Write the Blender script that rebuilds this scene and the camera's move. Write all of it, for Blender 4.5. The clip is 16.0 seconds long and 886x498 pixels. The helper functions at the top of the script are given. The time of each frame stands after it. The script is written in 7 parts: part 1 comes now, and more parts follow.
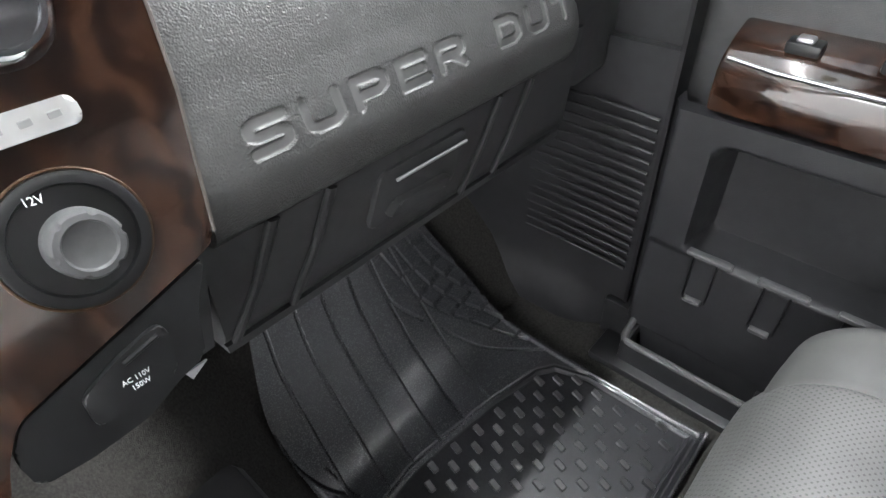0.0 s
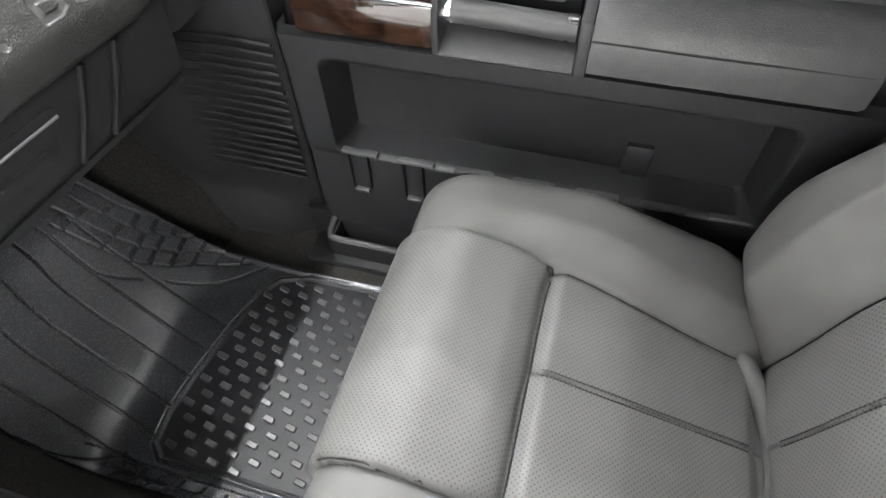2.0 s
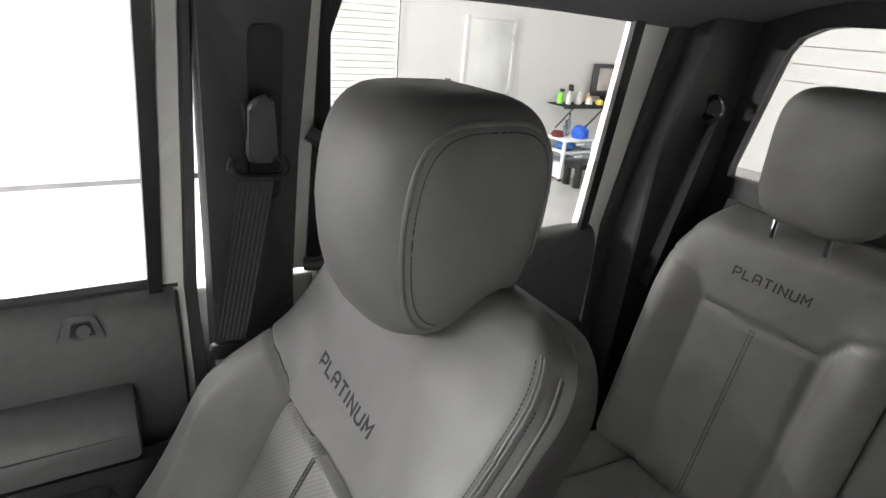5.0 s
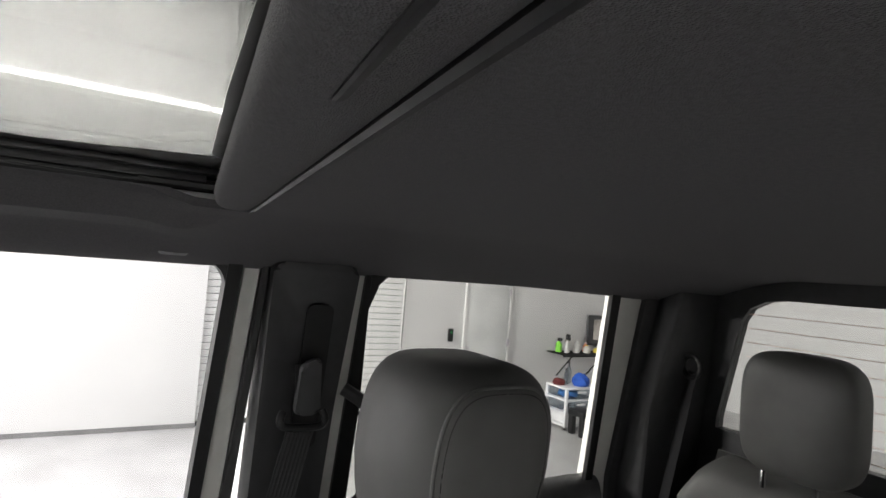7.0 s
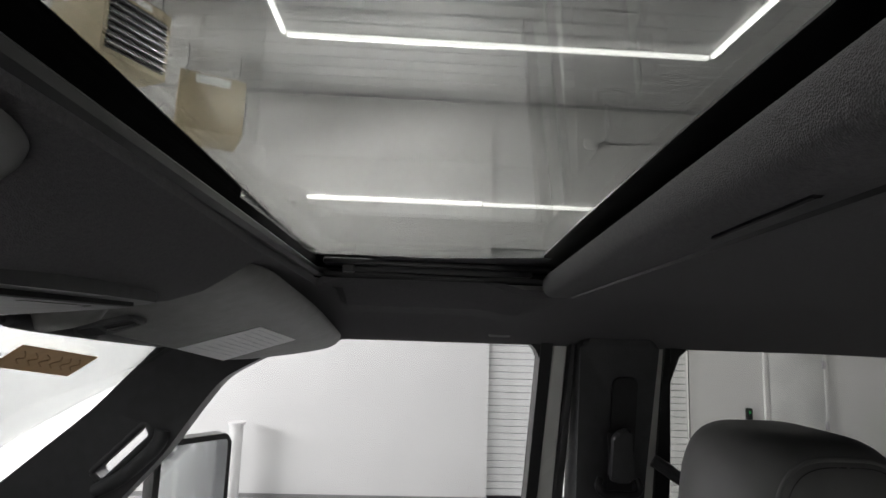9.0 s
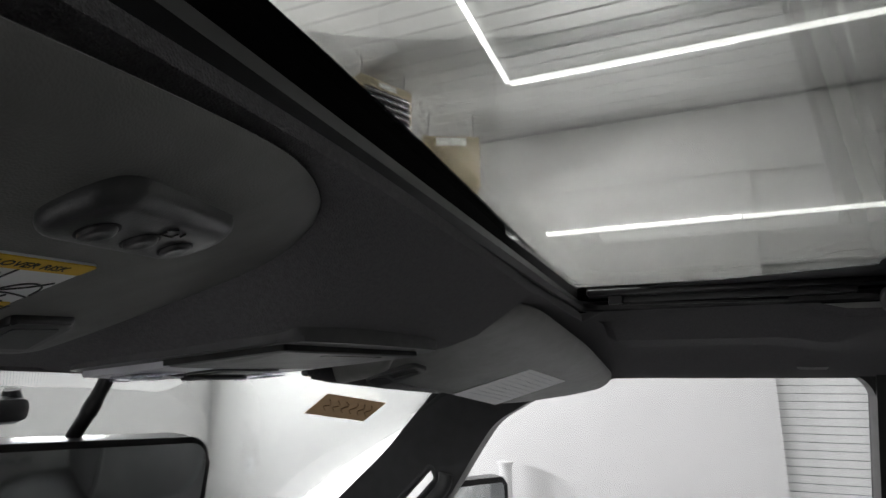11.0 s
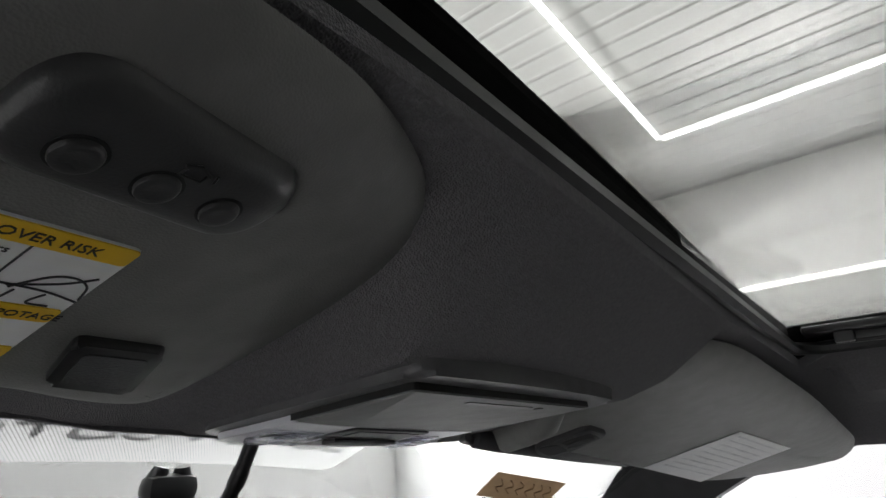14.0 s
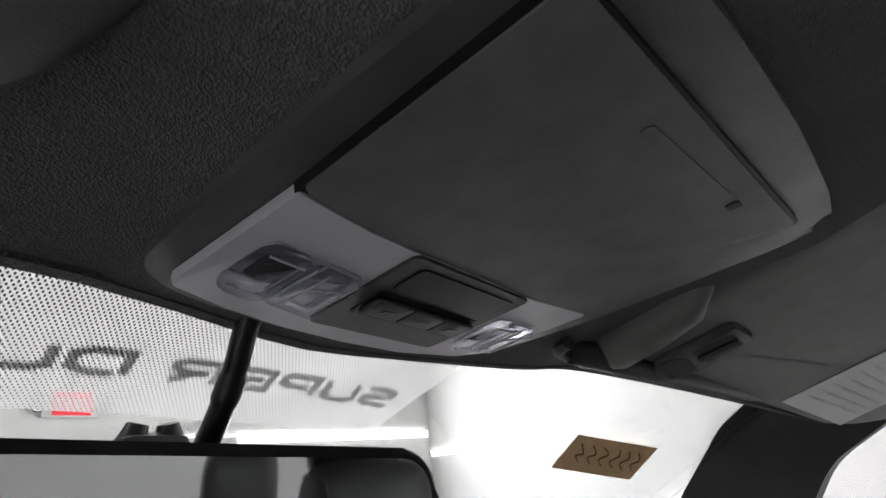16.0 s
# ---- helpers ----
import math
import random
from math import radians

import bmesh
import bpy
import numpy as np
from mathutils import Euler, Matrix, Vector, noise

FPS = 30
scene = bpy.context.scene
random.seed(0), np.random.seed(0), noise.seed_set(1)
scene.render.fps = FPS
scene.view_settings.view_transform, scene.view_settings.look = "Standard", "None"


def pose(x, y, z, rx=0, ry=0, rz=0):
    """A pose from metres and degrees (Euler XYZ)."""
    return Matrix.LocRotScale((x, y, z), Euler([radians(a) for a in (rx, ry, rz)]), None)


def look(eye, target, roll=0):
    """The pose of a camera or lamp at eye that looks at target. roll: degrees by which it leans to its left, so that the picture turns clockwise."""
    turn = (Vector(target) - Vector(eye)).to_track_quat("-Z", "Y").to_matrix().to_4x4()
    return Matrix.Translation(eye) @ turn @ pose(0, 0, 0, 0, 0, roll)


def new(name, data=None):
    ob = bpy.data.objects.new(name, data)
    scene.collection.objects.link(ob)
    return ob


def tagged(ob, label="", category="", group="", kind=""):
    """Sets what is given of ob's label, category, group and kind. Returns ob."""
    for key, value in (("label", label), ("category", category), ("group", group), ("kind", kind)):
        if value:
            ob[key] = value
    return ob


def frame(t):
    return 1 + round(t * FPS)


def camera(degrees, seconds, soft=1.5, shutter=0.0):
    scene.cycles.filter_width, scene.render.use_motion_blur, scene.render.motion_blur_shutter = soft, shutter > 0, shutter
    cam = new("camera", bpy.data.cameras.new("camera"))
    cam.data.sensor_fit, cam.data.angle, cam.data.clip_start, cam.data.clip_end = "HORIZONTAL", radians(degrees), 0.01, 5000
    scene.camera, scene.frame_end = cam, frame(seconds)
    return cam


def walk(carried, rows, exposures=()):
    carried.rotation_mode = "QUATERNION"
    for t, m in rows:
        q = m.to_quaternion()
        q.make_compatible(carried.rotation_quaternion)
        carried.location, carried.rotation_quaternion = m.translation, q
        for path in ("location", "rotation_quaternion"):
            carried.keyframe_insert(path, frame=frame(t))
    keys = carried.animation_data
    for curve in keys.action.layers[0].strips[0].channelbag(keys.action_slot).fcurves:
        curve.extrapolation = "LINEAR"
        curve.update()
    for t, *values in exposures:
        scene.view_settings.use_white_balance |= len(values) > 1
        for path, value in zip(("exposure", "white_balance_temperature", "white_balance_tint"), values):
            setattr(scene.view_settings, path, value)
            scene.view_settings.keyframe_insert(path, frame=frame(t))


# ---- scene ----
cam = camera(76.2, 16.0)
PATH = [
    (0, (0.001, 0.095, 0.983), (1.05, 1.136, -0.364), -4.6),
    (0.5, (0.016, 0.113, 0.957), (1.127, 0.961, -0.473), -4.0),
    (1, (0.017, 0.06, 0.966), (1.115, 0.724, -0.568), -3.7),
    (1.5, (0.014, -0.04, 1.029), (1.132, 0.479, -0.546), -2.9),
    (2, (0.034, -0.167, 1.077), (1.191, 0.212, -0.51), -2.7),
    (2.5, (0.049, -0.261, 1.117), (1.242, -0.094, -0.479), -0.5),
    (3, (0.045, -0.371, 1.161), (1.256, -0.448, -0.429), 1.9),
    (3.5, (-0.006, -0.435, 1.225), (1.284, -0.819, -0.254), 4.0),
    (4, (-0.066, -0.497, 1.289), (1.346, -1.158, 0.036), 5.1),
    (4.5, (-0.107, -0.553, 1.319), (1.353, -1.38, 0.231), 5.0),
    (5, (-0.163, -0.568, 1.34), (1.416, -1.532, 0.583), 4.6),
    (5.2, (-0.186, -0.582, 1.352), (1.434, -1.583, 0.743), 4.3),
    (7.5, (-0.332, -0.411, 1.394), (1.458, -1.28, 1.59), 3.4),
    (8, (-0.36, -0.389, 1.388), (1.526, -1.014, 1.634), 2.8),
    (8.5, (-0.398, -0.36, 1.392), (1.554, -0.711, 1.651), 2.5),
    (9, (-0.429, -0.34, 1.391), (1.546, -0.436, 1.684), 1.9),
    (9.5, (-0.431, -0.331, 1.388), (1.535, -0.249, 1.743), 1.5),
    (10, (-0.407, -0.324, 1.389), (1.534, -0.01, 1.759), 1.0),
    (10.2, (-0.400, -0.319, 1.392), (1.525, 0.083, 1.764), 0.7),
    (12.5, (-0.339, -0.285, 1.396), (1.234, 0.824, 1.939), -1.3),
    (13, (-0.329, -0.278, 1.387), (1.198, 0.863, 1.993), -1.6),
    (13.5, (-0.329, -0.279, 1.383), (1.159, 0.878, 2.051), -1.9),
    (14, (-0.309, -0.278, 1.374), (1.16, 0.885, 2.071), -2.3),
    (14.5, (-0.265, -0.235, 1.361), (1.192, 0.933, 2.078), -3.0),
    (15, (-0.212, -0.176, 1.347), (1.23, 0.99, 2.095), -4.4),
    (15.5, (-0.193, -0.141, 1.333), (1.235, 1.037, 2.091), -5.7),
    (16, (-0.19, -0.127, 1.321), (1.228, 1.067, 2.073), -6.6),
]
EXPOSURES = [(0.0, 2.65, 6250, 10), (0.5, 2.5, 6300, 10), (1.5, 2.75, 6420, 10), (2.5, 2.7, 6500, 10), (3.5, 2.35, 6520, 10), (4.5, 1.8, 6520, 10), (5.0, 1.7, 6520, 10), (7.5, 0.5, 6550, 10), (8.5, 0.05, 6500, 10), (9.5, -0.05, 6420, 10), (10.2, -0.05, 6400, 10), (12.5, 0.3, 6350, 10), (14.0, 0.55, 6380, 10), (15.0, 0.45, 6400, 11), (16.0, 0.2, 6420, 12)]
walk(cam, [(t, look(eye, target, roll)) for t, eye, target, roll in PATH], EXPOSURES)

# ---------------------------------------------------------------- light
world = bpy.data.worlds.new("world")
world.use_nodes = True
world.node_tree.nodes["Background"].inputs[0].default_value = (0.8, 0.85, 0.9, 1)
world.node_tree.nodes["Background"].inputs[1].default_value = 0.05
scene.world = world

STRIP = 62.0


def strip_lamp(name, a, b, down, power, width=0.045):
    """A straight LED batten between a and b that shines along down."""
    a, b, down = Vector(a), Vector(b), Vector(down)
    lamp = bpy.data.lights.new(name, "AREA")
    lamp.shape, lamp.size, lamp.size_y = "RECTANGLE", (b - a).length, width
    lamp.energy, lamp.color = power, (1.0, 0.984, 0.980)
    ob = new(name, lamp)
    x = (b - a).normalized()
    z = -down.normalized()
    y = z.cross(x)
    m = Matrix((x, y, z)).transposed().to_4x4()
    ob.matrix_world = Matrix.Translation((a + b) / 2) @ m
    return ob


# ---------------------------------------------------------------- materials
def material(name, colour, rough=0.5, metal=0.0, var=0.15, scale=30.0, bump=0.0, bump_scale=300.0, spec=0.5, coat=0.0, detail=3.0, kind="noise", coords="Object"):
    m = bpy.data.materials.new(name)
    m.use_nodes = True
    nt = m.node_tree
    b = nt.nodes["Principled BSDF"]
    b.inputs["Roughness"].default_value = rough
    b.inputs["Metallic"].default_value = metal
    b.inputs["Specular IOR Level"].default_value = spec
    b.inputs["Coat Weight"].default_value = coat
    b.inputs["Coat Roughness"].default_value = 0.06
    tc = nt.nodes.new("ShaderNodeTexCoord")
    n = nt.nodes.new("ShaderNodeTexNoise")
    n.inputs["Scale"].default_value, n.inputs["Detail"].default_value = scale, detail
    nt.links.new(tc.outputs[coords], n.inputs["Vector"])
    ramp = nt.nodes.new("ShaderNodeMapRange")
    ramp.inputs[1].default_value, ramp.inputs[2].default_value = 0.3, 0.7
    ramp.inputs[3].default_value, ramp.inputs[4].default_value = 1 - var, 1 + var
    nt.links.new(n.outputs["Fac"], ramp.inputs[0])
    mul = nt.nodes.new("ShaderNodeMix")
    mul.data_type, mul.blend_type = "RGBA", "MULTIPLY"
    mul.inputs[0].default_value = 1.0
    mul.inputs[6].default_value = (*colour, 1)
    nt.links.new(ramp.outputs[0], mul.inputs[7])
    nt.links.new(mul.outputs[2], b.inputs["Base Color"])
    rr = nt.nodes.new("ShaderNodeMapRange")
    rr.inputs[1].default_value, rr.inputs[2].default_value = 0.0, 1.0
    rr.inputs[3].default_value, rr.inputs[4].default_value = max(rough - 0.08, 0.0), min(rough + 0.08, 1)
    n2 = nt.nodes.new("ShaderNodeTexNoise")
    n2.inputs["Scale"].default_value = scale * 0.37
    nt.links.new(tc.outputs[coords], n2.inputs["Vector"])
    nt.links.new(n2.outputs["Fac"], rr.inputs[0])
    nt.links.new(rr.outputs[0], b.inputs["Roughness"])
    if bump > 0:
        bp = nt.nodes.new("ShaderNodeBump")
        bp.inputs["Strength"].default_value = bump
        bp.inputs["Distance"].default_value = 0.002
        if kind == "noise":
            h = nt.nodes.new("ShaderNodeTexNoise")
            h.inputs["Scale"].default_value, h.inputs["Detail"].default_value = bump_scale, 4
            out = h.outputs["Fac"]
        else:
            h = nt.nodes.new("ShaderNodeTexVoronoi")
            h.feature = "SMOOTH_F1" if kind == "pebble" else "F1"
            h.inputs["Scale"].default_value = bump_scale
            out = h.outputs["Distance"]
        nt.links.new(tc.outputs[coords], h.inputs["Vector"])
        nt.links.new(out, bp.inputs["Height"])
        nt.links.new(bp.outputs[0], b.inputs["Normal"])
    return m


def plain_glass(name, tint=(0.95, 0.97, 0.96)):
    m = bpy.data.materials.new(name)
    m.use_nodes = True
    nt = m.node_tree
    nt.nodes.remove(nt.nodes["Principled BSDF"])
    tr, gl, mix = nt.nodes.new("ShaderNodeBsdfTransparent"), nt.nodes.new("ShaderNodeBsdfGlossy"), nt.nodes.new("ShaderNodeMixShader")
    tr.inputs[0].default_value = (*tint, 1)
    gl.inputs["Roughness"].default_value = 0.01
    fr = nt.nodes.new("ShaderNodeFresnel")
    fr.inputs[0].default_value = 1.18
    mx = nt.nodes.new("ShaderNodeMath")
    mx.operation = "MULTIPLY"
    mx.inputs[1].default_value = 0.6
    nt.links.new(fr.outputs[0], mx.inputs[0])
    nt.links.new(mx.outputs[0], mix.inputs[0])
    nt.links.new(tr.outputs[0], mix.inputs[1])
    nt.links.new(gl.outputs[0], mix.inputs[2])
    nt.links.new(mix.outputs[0], nt.nodes["Material Output"].inputs[0])
    return m


def glow(name, colour, strength, base=(0.9, 0.9, 0.9)):
    m = bpy.data.materials.new(name)
    m.use_nodes = True
    b = m.node_tree.nodes["Principled BSDF"]
    b.inputs["Emission Color"].default_value = (*colour, 1)
    b.inputs["Emission Strength"].default_value = strength
    b.inputs["Base Color"].default_value = (*base, 1)
    return m


def dotted(m, spacing, radius, axes=(0, 1), depth=0.6, colour=(0.02, 0.02, 0.02), turn=0.0):
    """Fine round perforations, as dark pits, laid into a material."""
    nt = m.node_tree
    b = nt.nodes["Principled BSDF"]
    tc = nt.nodes.new("ShaderNodeTexCoord")
    rot = nt.nodes.new("ShaderNodeVectorRotate")
    rot.rotation_type = "EULER_XYZ"
    rot.inputs["Rotation"].default_value = turn if isinstance(turn, tuple) else (0, 0, turn)
    nt.links.new(tc.outputs["Object"], rot.inputs["Vector"])
    sep = nt.nodes.new("ShaderNodeSeparateXYZ")
    nt.links.new(rot.outputs[0], sep.inputs[0])

    def op(kind, a, c=None):
        n = nt.nodes.new("ShaderNodeMath")
        n.operation = kind
        for i, v in enumerate((a, c)):
            if v is None:
                continue
            if isinstance(v, (int, float)):
                n.inputs[i].default_value = v
            else:
                nt.links.new(v, n.inputs[i])
        return n.outputs[0]

    u = op("DIVIDE", sep.outputs[axes[0]], spacing)
    v = op("DIVIDE", sep.outputs[axes[1]], spacing)
    su = op("SINE", op("MULTIPLY", u, math.pi))
    sv = op("SINE", op("MULTIPLY", v, math.pi))
    d = op("ABSOLUTE", op("MULTIPLY", su, sv))
    mask = op("GREATER_THAN", d, 1 - radius)
    old = b.inputs["Base Color"].links[0].from_socket
    mix = nt.nodes.new("ShaderNodeMix")
    mix.data_type = "RGBA"
    nt.links.new(op("MULTIPLY", mask, depth), mix.inputs[0])
    nt.links.new(old, mix.inputs[6])
    mix.inputs[7].default_value = (*colour, 1)
    nt.links.new(mix.outputs[2], b.inputs["Base Color"])
    return m


def wood_grain(name):
    m = material(name, (0.055, 0.019, 0.010), rough=0.16, var=0.25, scale=9, coat=1.0)
    nt = m.node_tree
    b = nt.nodes["Principled BSDF"]
    tc = nt.nodes.new("ShaderNodeTexCoord")
    w = nt.nodes.new("ShaderNodeTexWave")
    w.inputs["Scale"].default_value, w.inputs["Distortion"].default_value = 7, 16
    w.inputs["Detail"].default_value, w.inputs["Detail Scale"].default_value = 4, 1.6
    nt.links.new(tc.outputs["Object"], w.inputs["Vector"])
    ramp = nt.nodes.new("ShaderNodeValToRGB")
    ramp.color_ramp.elements[0].color = (0.013, 0.0065, 0.0048, 1)
    ramp.color_ramp.elements[1].color = (0.050, 0.0225, 0.0135, 1)
    mid = ramp.color_ramp.elements.new(0.55)
    mid.color = (0.030, 0.0135, 0.0085, 1)
    nt.links.new(w.outputs["Fac"], ramp.inputs[0])
    n = nt.nodes.new("ShaderNodeTexNoise")
    n.inputs["Scale"].default_value = 260
    nt.links.new(tc.outputs["Object"], n.inputs["Vector"])
    mix = nt.nodes.new("ShaderNodeMix")
    mix.data_type, mix.blend_type = "RGBA", "MULTIPLY"
    mix.inputs[0].default_value = 0.35
    nt.links.new(ramp.outputs[0], mix.inputs[6])
    nt.links.new(n.outputs["Fac"], mix.inputs[7])
    nt.links.new(mix.outputs[2], b.inputs["Base Color"])
    return m


LEATHER = material("seat leather", (0.130, 0.130, 0.127), rough=0.50, spec=0.4, var=0.08, scale=14, bump=0.12, bump_scale=1400, kind="pebble")
PERF = dotted(material("perforated leather", (0.140, 0.140, 0.137), rough=0.48, var=0.08, scale=14, bump=0.2, bump_scale=900, kind="pebble"), 0.0056, 0.20, turn=math.pi / 4)
PERF_BACK = dotted(material("perforated back leather", (0.140, 0.140, 0.137), rough=0.48, var=0.08, scale=14, bump=0.2, bump_scale=900, kind="pebble"), 0.0056, 0.20, axes=(0, 2), turn=(0, math.pi / 4, 0))
STITCH = material("dark thread", (0.012, 0.012, 0.012), rough=0.7, var=0.2, scale=500)
DARK_SIDE = material("dark seat leather", (0.040, 0.039, 0.039), rough=0.4, var=0.1, scale=20, bump=0.25, bump_scale=900, kind="pebble")
DASH = material("grained dash skin", (0.066, 0.066, 0.066), rough=0.38, var=0.10, scale=40, bump=0.42, bump_scale=560, kind="pebble")
DASH_LOW = material("dark dash plastic", (0.040, 0.040, 0.042), rough=0.42, var=0.12, scale=60, bump=0.15, bump_scale=900)
LETTER = material("smooth grey lettering", (0.13, 0.13, 0.13), rough=0.45, var=0.05, scale=60)
DOOR_PLASTIC = material("black door plastic", (0.022, 0.022, 0.024), rough=0.40, var=0.12, scale=50, bump=0.25, bump_scale=700, kind="pebble")
DOOR_SOFT = material("soft door skin", (0.080, 0.080, 0.082), rough=0.37, var=0.10, scale=40, bump=0.3, bump_scale=700, kind="pebble")
TRIM = material("black pillar trim", (0.045, 0.045, 0.048), rough=0.45, var=0.12, scale=40, bump=0.2, bump_scale=800)
SEAL = material("black rubber seal", (0.008, 0.008, 0.009), rough=0.5, var=0.2, scale=80)
FABRIC = material("woven headliner fabric", (0.140, 0.136, 0.143), rough=0.85, var=0.12, scale=420, bump=0.5, bump_scale=1100, kind="f1", spec=0.25)
VISOR = material("visor vinyl", (0.170, 0.169, 0.165), rough=0.50, var=0.10, scale=60, bump=0.15, bump_scale=1500, kind="pebble")
GREY_PLASTIC = material("light grey lamp plastic", (0.72, 0.715, 0.77), rough=0.35, var=0.05, scale=40)
WOOD = wood_grain("dark burl wood")
CHROME = material("chrome", (0.85, 0.86, 0.88), rough=0.08, metal=1.0, var=0.03, scale=40)
SILVER = material("satin silver", (0.50, 0.50, 0.52), rough=0.32, metal=0.85, var=0.06, scale=60)
# one rubber, two tones: sheet paled for its sheen, pad dimmed against a light band
RUBBER = material("rubber mat", (0.050, 0.052, 0.057), rough=0.26, var=0.12, scale=1400, bump=0.06, bump_scale=500, spec=1.0)
PAD_RUBBER_DIM = material("dimmed pad rubber", (0.028, 0.028, 0.031), rough=0.42, var=0.15, scale=240, bump=0.10, bump_scale=500, spec=0.3)
CARPET = material("dark carpet", (0.048, 0.046, 0.043), rough=0.95, var=0.35, scale=220, bump=1.0, bump_scale=700, spec=0.15)
PAINT = material("white body paint", (0.72, 0.72, 0.69), rough=0.25, var=0.03, scale=20, coat=0.5)
BELT = material("belt webbing", (0.025, 0.025, 0.027), rough=0.65, var=0.15, scale=300, bump=0.6, bump_scale=600)
WALL = material("white wall panel", (0.68, 0.68, 0.672), rough=0.55, var=0.03, scale=0.8)
CEIL = material("corrugated ceiling steel", (0.52, 0.52, 0.52), rough=0.4, var=0.05, scale=1.0)
CONCRETE = material("sealed concrete", (0.46, 0.46, 0.455), rough=0.35, var=0.18, scale=1.6, detail=6)
TAN = material("tan heater enamel", (0.42, 0.36, 0.25), rough=0.4, var=0.06, scale=8)
BLACK = material("black plastic", (0.012, 0.012, 0.013), rough=0.35, var=0.15, scale=60)
WHITE_LABEL = material("printed label", (0.84, 0.85, 0.86), rough=0.45, var=0.04, scale=90)
YELLOW = material("yellow label stripe", (0.80, 0.50, 0.02), rough=0.45, var=0.04, scale=90)
CARDBOARD = material("brown card", (0.56, 0.44, 0.31), rough=0.8, var=0.12, scale=60)
def backlit(m, colour, share):
    """Thin stuff that lets some light through."""
    nt = m.node_tree
    tr, mix = nt.nodes.new("ShaderNodeBsdfTranslucent"), nt.nodes.new("ShaderNodeMixShader")
    tr.inputs[0].default_value = (*colour, 1)
    mix.inputs[0].default_value = share
    nt.links.new(nt.nodes["Principled BSDF"].outputs[0], mix.inputs[1])
    nt.links.new(tr.outputs[0], mix.inputs[2])
    nt.links.new(mix.outputs[0], nt.nodes["Material Output"].inputs[0])
    return m


backlit(CARDBOARD, (0.42, 0.34, 0.25), 0.5)
POD = material("satin pod plastic", (0.045, 0.045, 0.047), rough=0.32, var=0.10, scale=60, bump=0.08, bump_scale=1200)
BLUE = material("blue cloth", (0.02, 0.10, 0.50), rough=0.7, var=0.2, scale=20)
CLEAR = plain_glass("window glass", (0.78, 0.79, 0.785))
TINT = plain_glass("tinted glass", (0.64, 0.64, 0.63))
ROOF_TINT = plain_glass("tinted roof glass", (0.56, 0.565, 0.55))
SIDE_GLASS = plain_glass("side glass", (0.68, 0.68, 0.685))
LENS = plain_glass("lamp lens", (0.86, 0.86, 0.90))
MIRROR = material("mirror glass", (0.75, 0.78, 0.80), rough=0.02, metal=1.0, var=0.0, scale=10)
WALL_LED = glow("wall led diffuser", (1.0, 0.985, 0.96), 5.0)
LED = glow("led diffuser", (1.0, 0.985, 0.96), 5.0)


# ---------------------------------------------------------------- building helpers
def mesh_of(bm, name, smooth=35):
    me = bpy.data.meshes.new(name)
    bmesh.ops.recalc_face_normals(bm, faces=bm.faces)
    bm.to_mesh(me)
    bm.free()
    if smooth:
        for p in me.polygons:
            p.use_smooth = True
        me.set_sharp_from_angle(angle=radians(smooth))
    return me


def thing(name, base, label, category, group="", kind=""):
    """An Empty at the thing's base."""
    ob = new(name)
    ob.location = base
    ob.empty_display_size = 0.05
    return tagged(ob, label, category, group, kind)


def part(name, bm, mats, parent, label="", smooth=35):
    """Links a bmesh, in world coordinates, as one mesh object under a thing or a part."""
    ob = new(name, mesh_of(bm, name, smooth))
    for m in mats if isinstance(mats, (list, tuple)) else [mats]:
        ob.data.materials.append(m)
    if parent is not None:
        ob.parent = parent
        ob.matrix_parent_inverse = Matrix.Translation(-parent.location)
    return tagged(ob, label)


def setting(name, bm, mats, label, category, smooth=35):
    return tagged(part(name, bm, mats, None, "", smooth), label, category, "", "structure")


def box(bm, c, s, m=None, bevel=0.0, seg=2):
    r = bmesh.ops.create_cube(bm, size=1.0)
    vs = r["verts"]
    for v in vs:
        v.co = Vector((v.co.x * s[0], v.co.y * s[1], v.co.z * s[2]))
    if bevel > 0:
        es = list({e for v in vs for e in v.link_edges})
        g = bmesh.ops.bevel(bm, geom=es, offset=bevel, segments=seg, affect="EDGES", profile=0.5)
        vs = list({v for f in g["faces"] for v in f.verts} | {v for v in vs if v.is_valid})
    t = Matrix.Translation(c) @ (m.to_4x4() if m is not None else Matrix())
    for v in vs:
        v.co = t @ v.co
    return vs


def cbox(lo, hi, bevel=0.0, m=None, seg=2):
    bm = bmesh.new()
    box(bm, [(a + b) / 2 for a, b in zip(lo, hi)], [b - a for a, b in zip(lo, hi)], m, bevel, seg)
    return bm


def add(bm, other):
    me = bpy.data.meshes.new("t")
    other.to_mesh(me)
    other.free()
    bm.from_mesh(me)
    bpy.data.meshes.remove(me)
    return bm


def tube(bm, pts, r, n=10, caps=True, flat=1.0):
    pts = [Vector(p) for p in pts]
    rings = []
    up = Vector((0.123, 0.456, 0.88)).normalized()
    for i, p in enumerate(pts):
        d = (pts[min(i + 1, len(pts) - 1)] - pts[max(i - 1, 0)]).normalized()
        a = d.cross(up).normalized()
        b = d.cross(a).normalized()
        rad = r[i] if isinstance(r, (list, tuple)) else r
        rings.append([bm.verts.new(p + a * (rad * math.cos(2 * math.pi * k / n)) + b * (rad * flat * math.sin(2 * math.pi * k / n))) for k in range(n)])
    for p, q in zip(rings, rings[1:]):
        for k in range(n):
            bm.faces.new((p[k], p[(k + 1) % n], q[(k + 1) % n], q[k]))
    if caps:
        bm.faces.new(rings[0])
        bm.faces.new(rings[-1][::-1])
    return bm


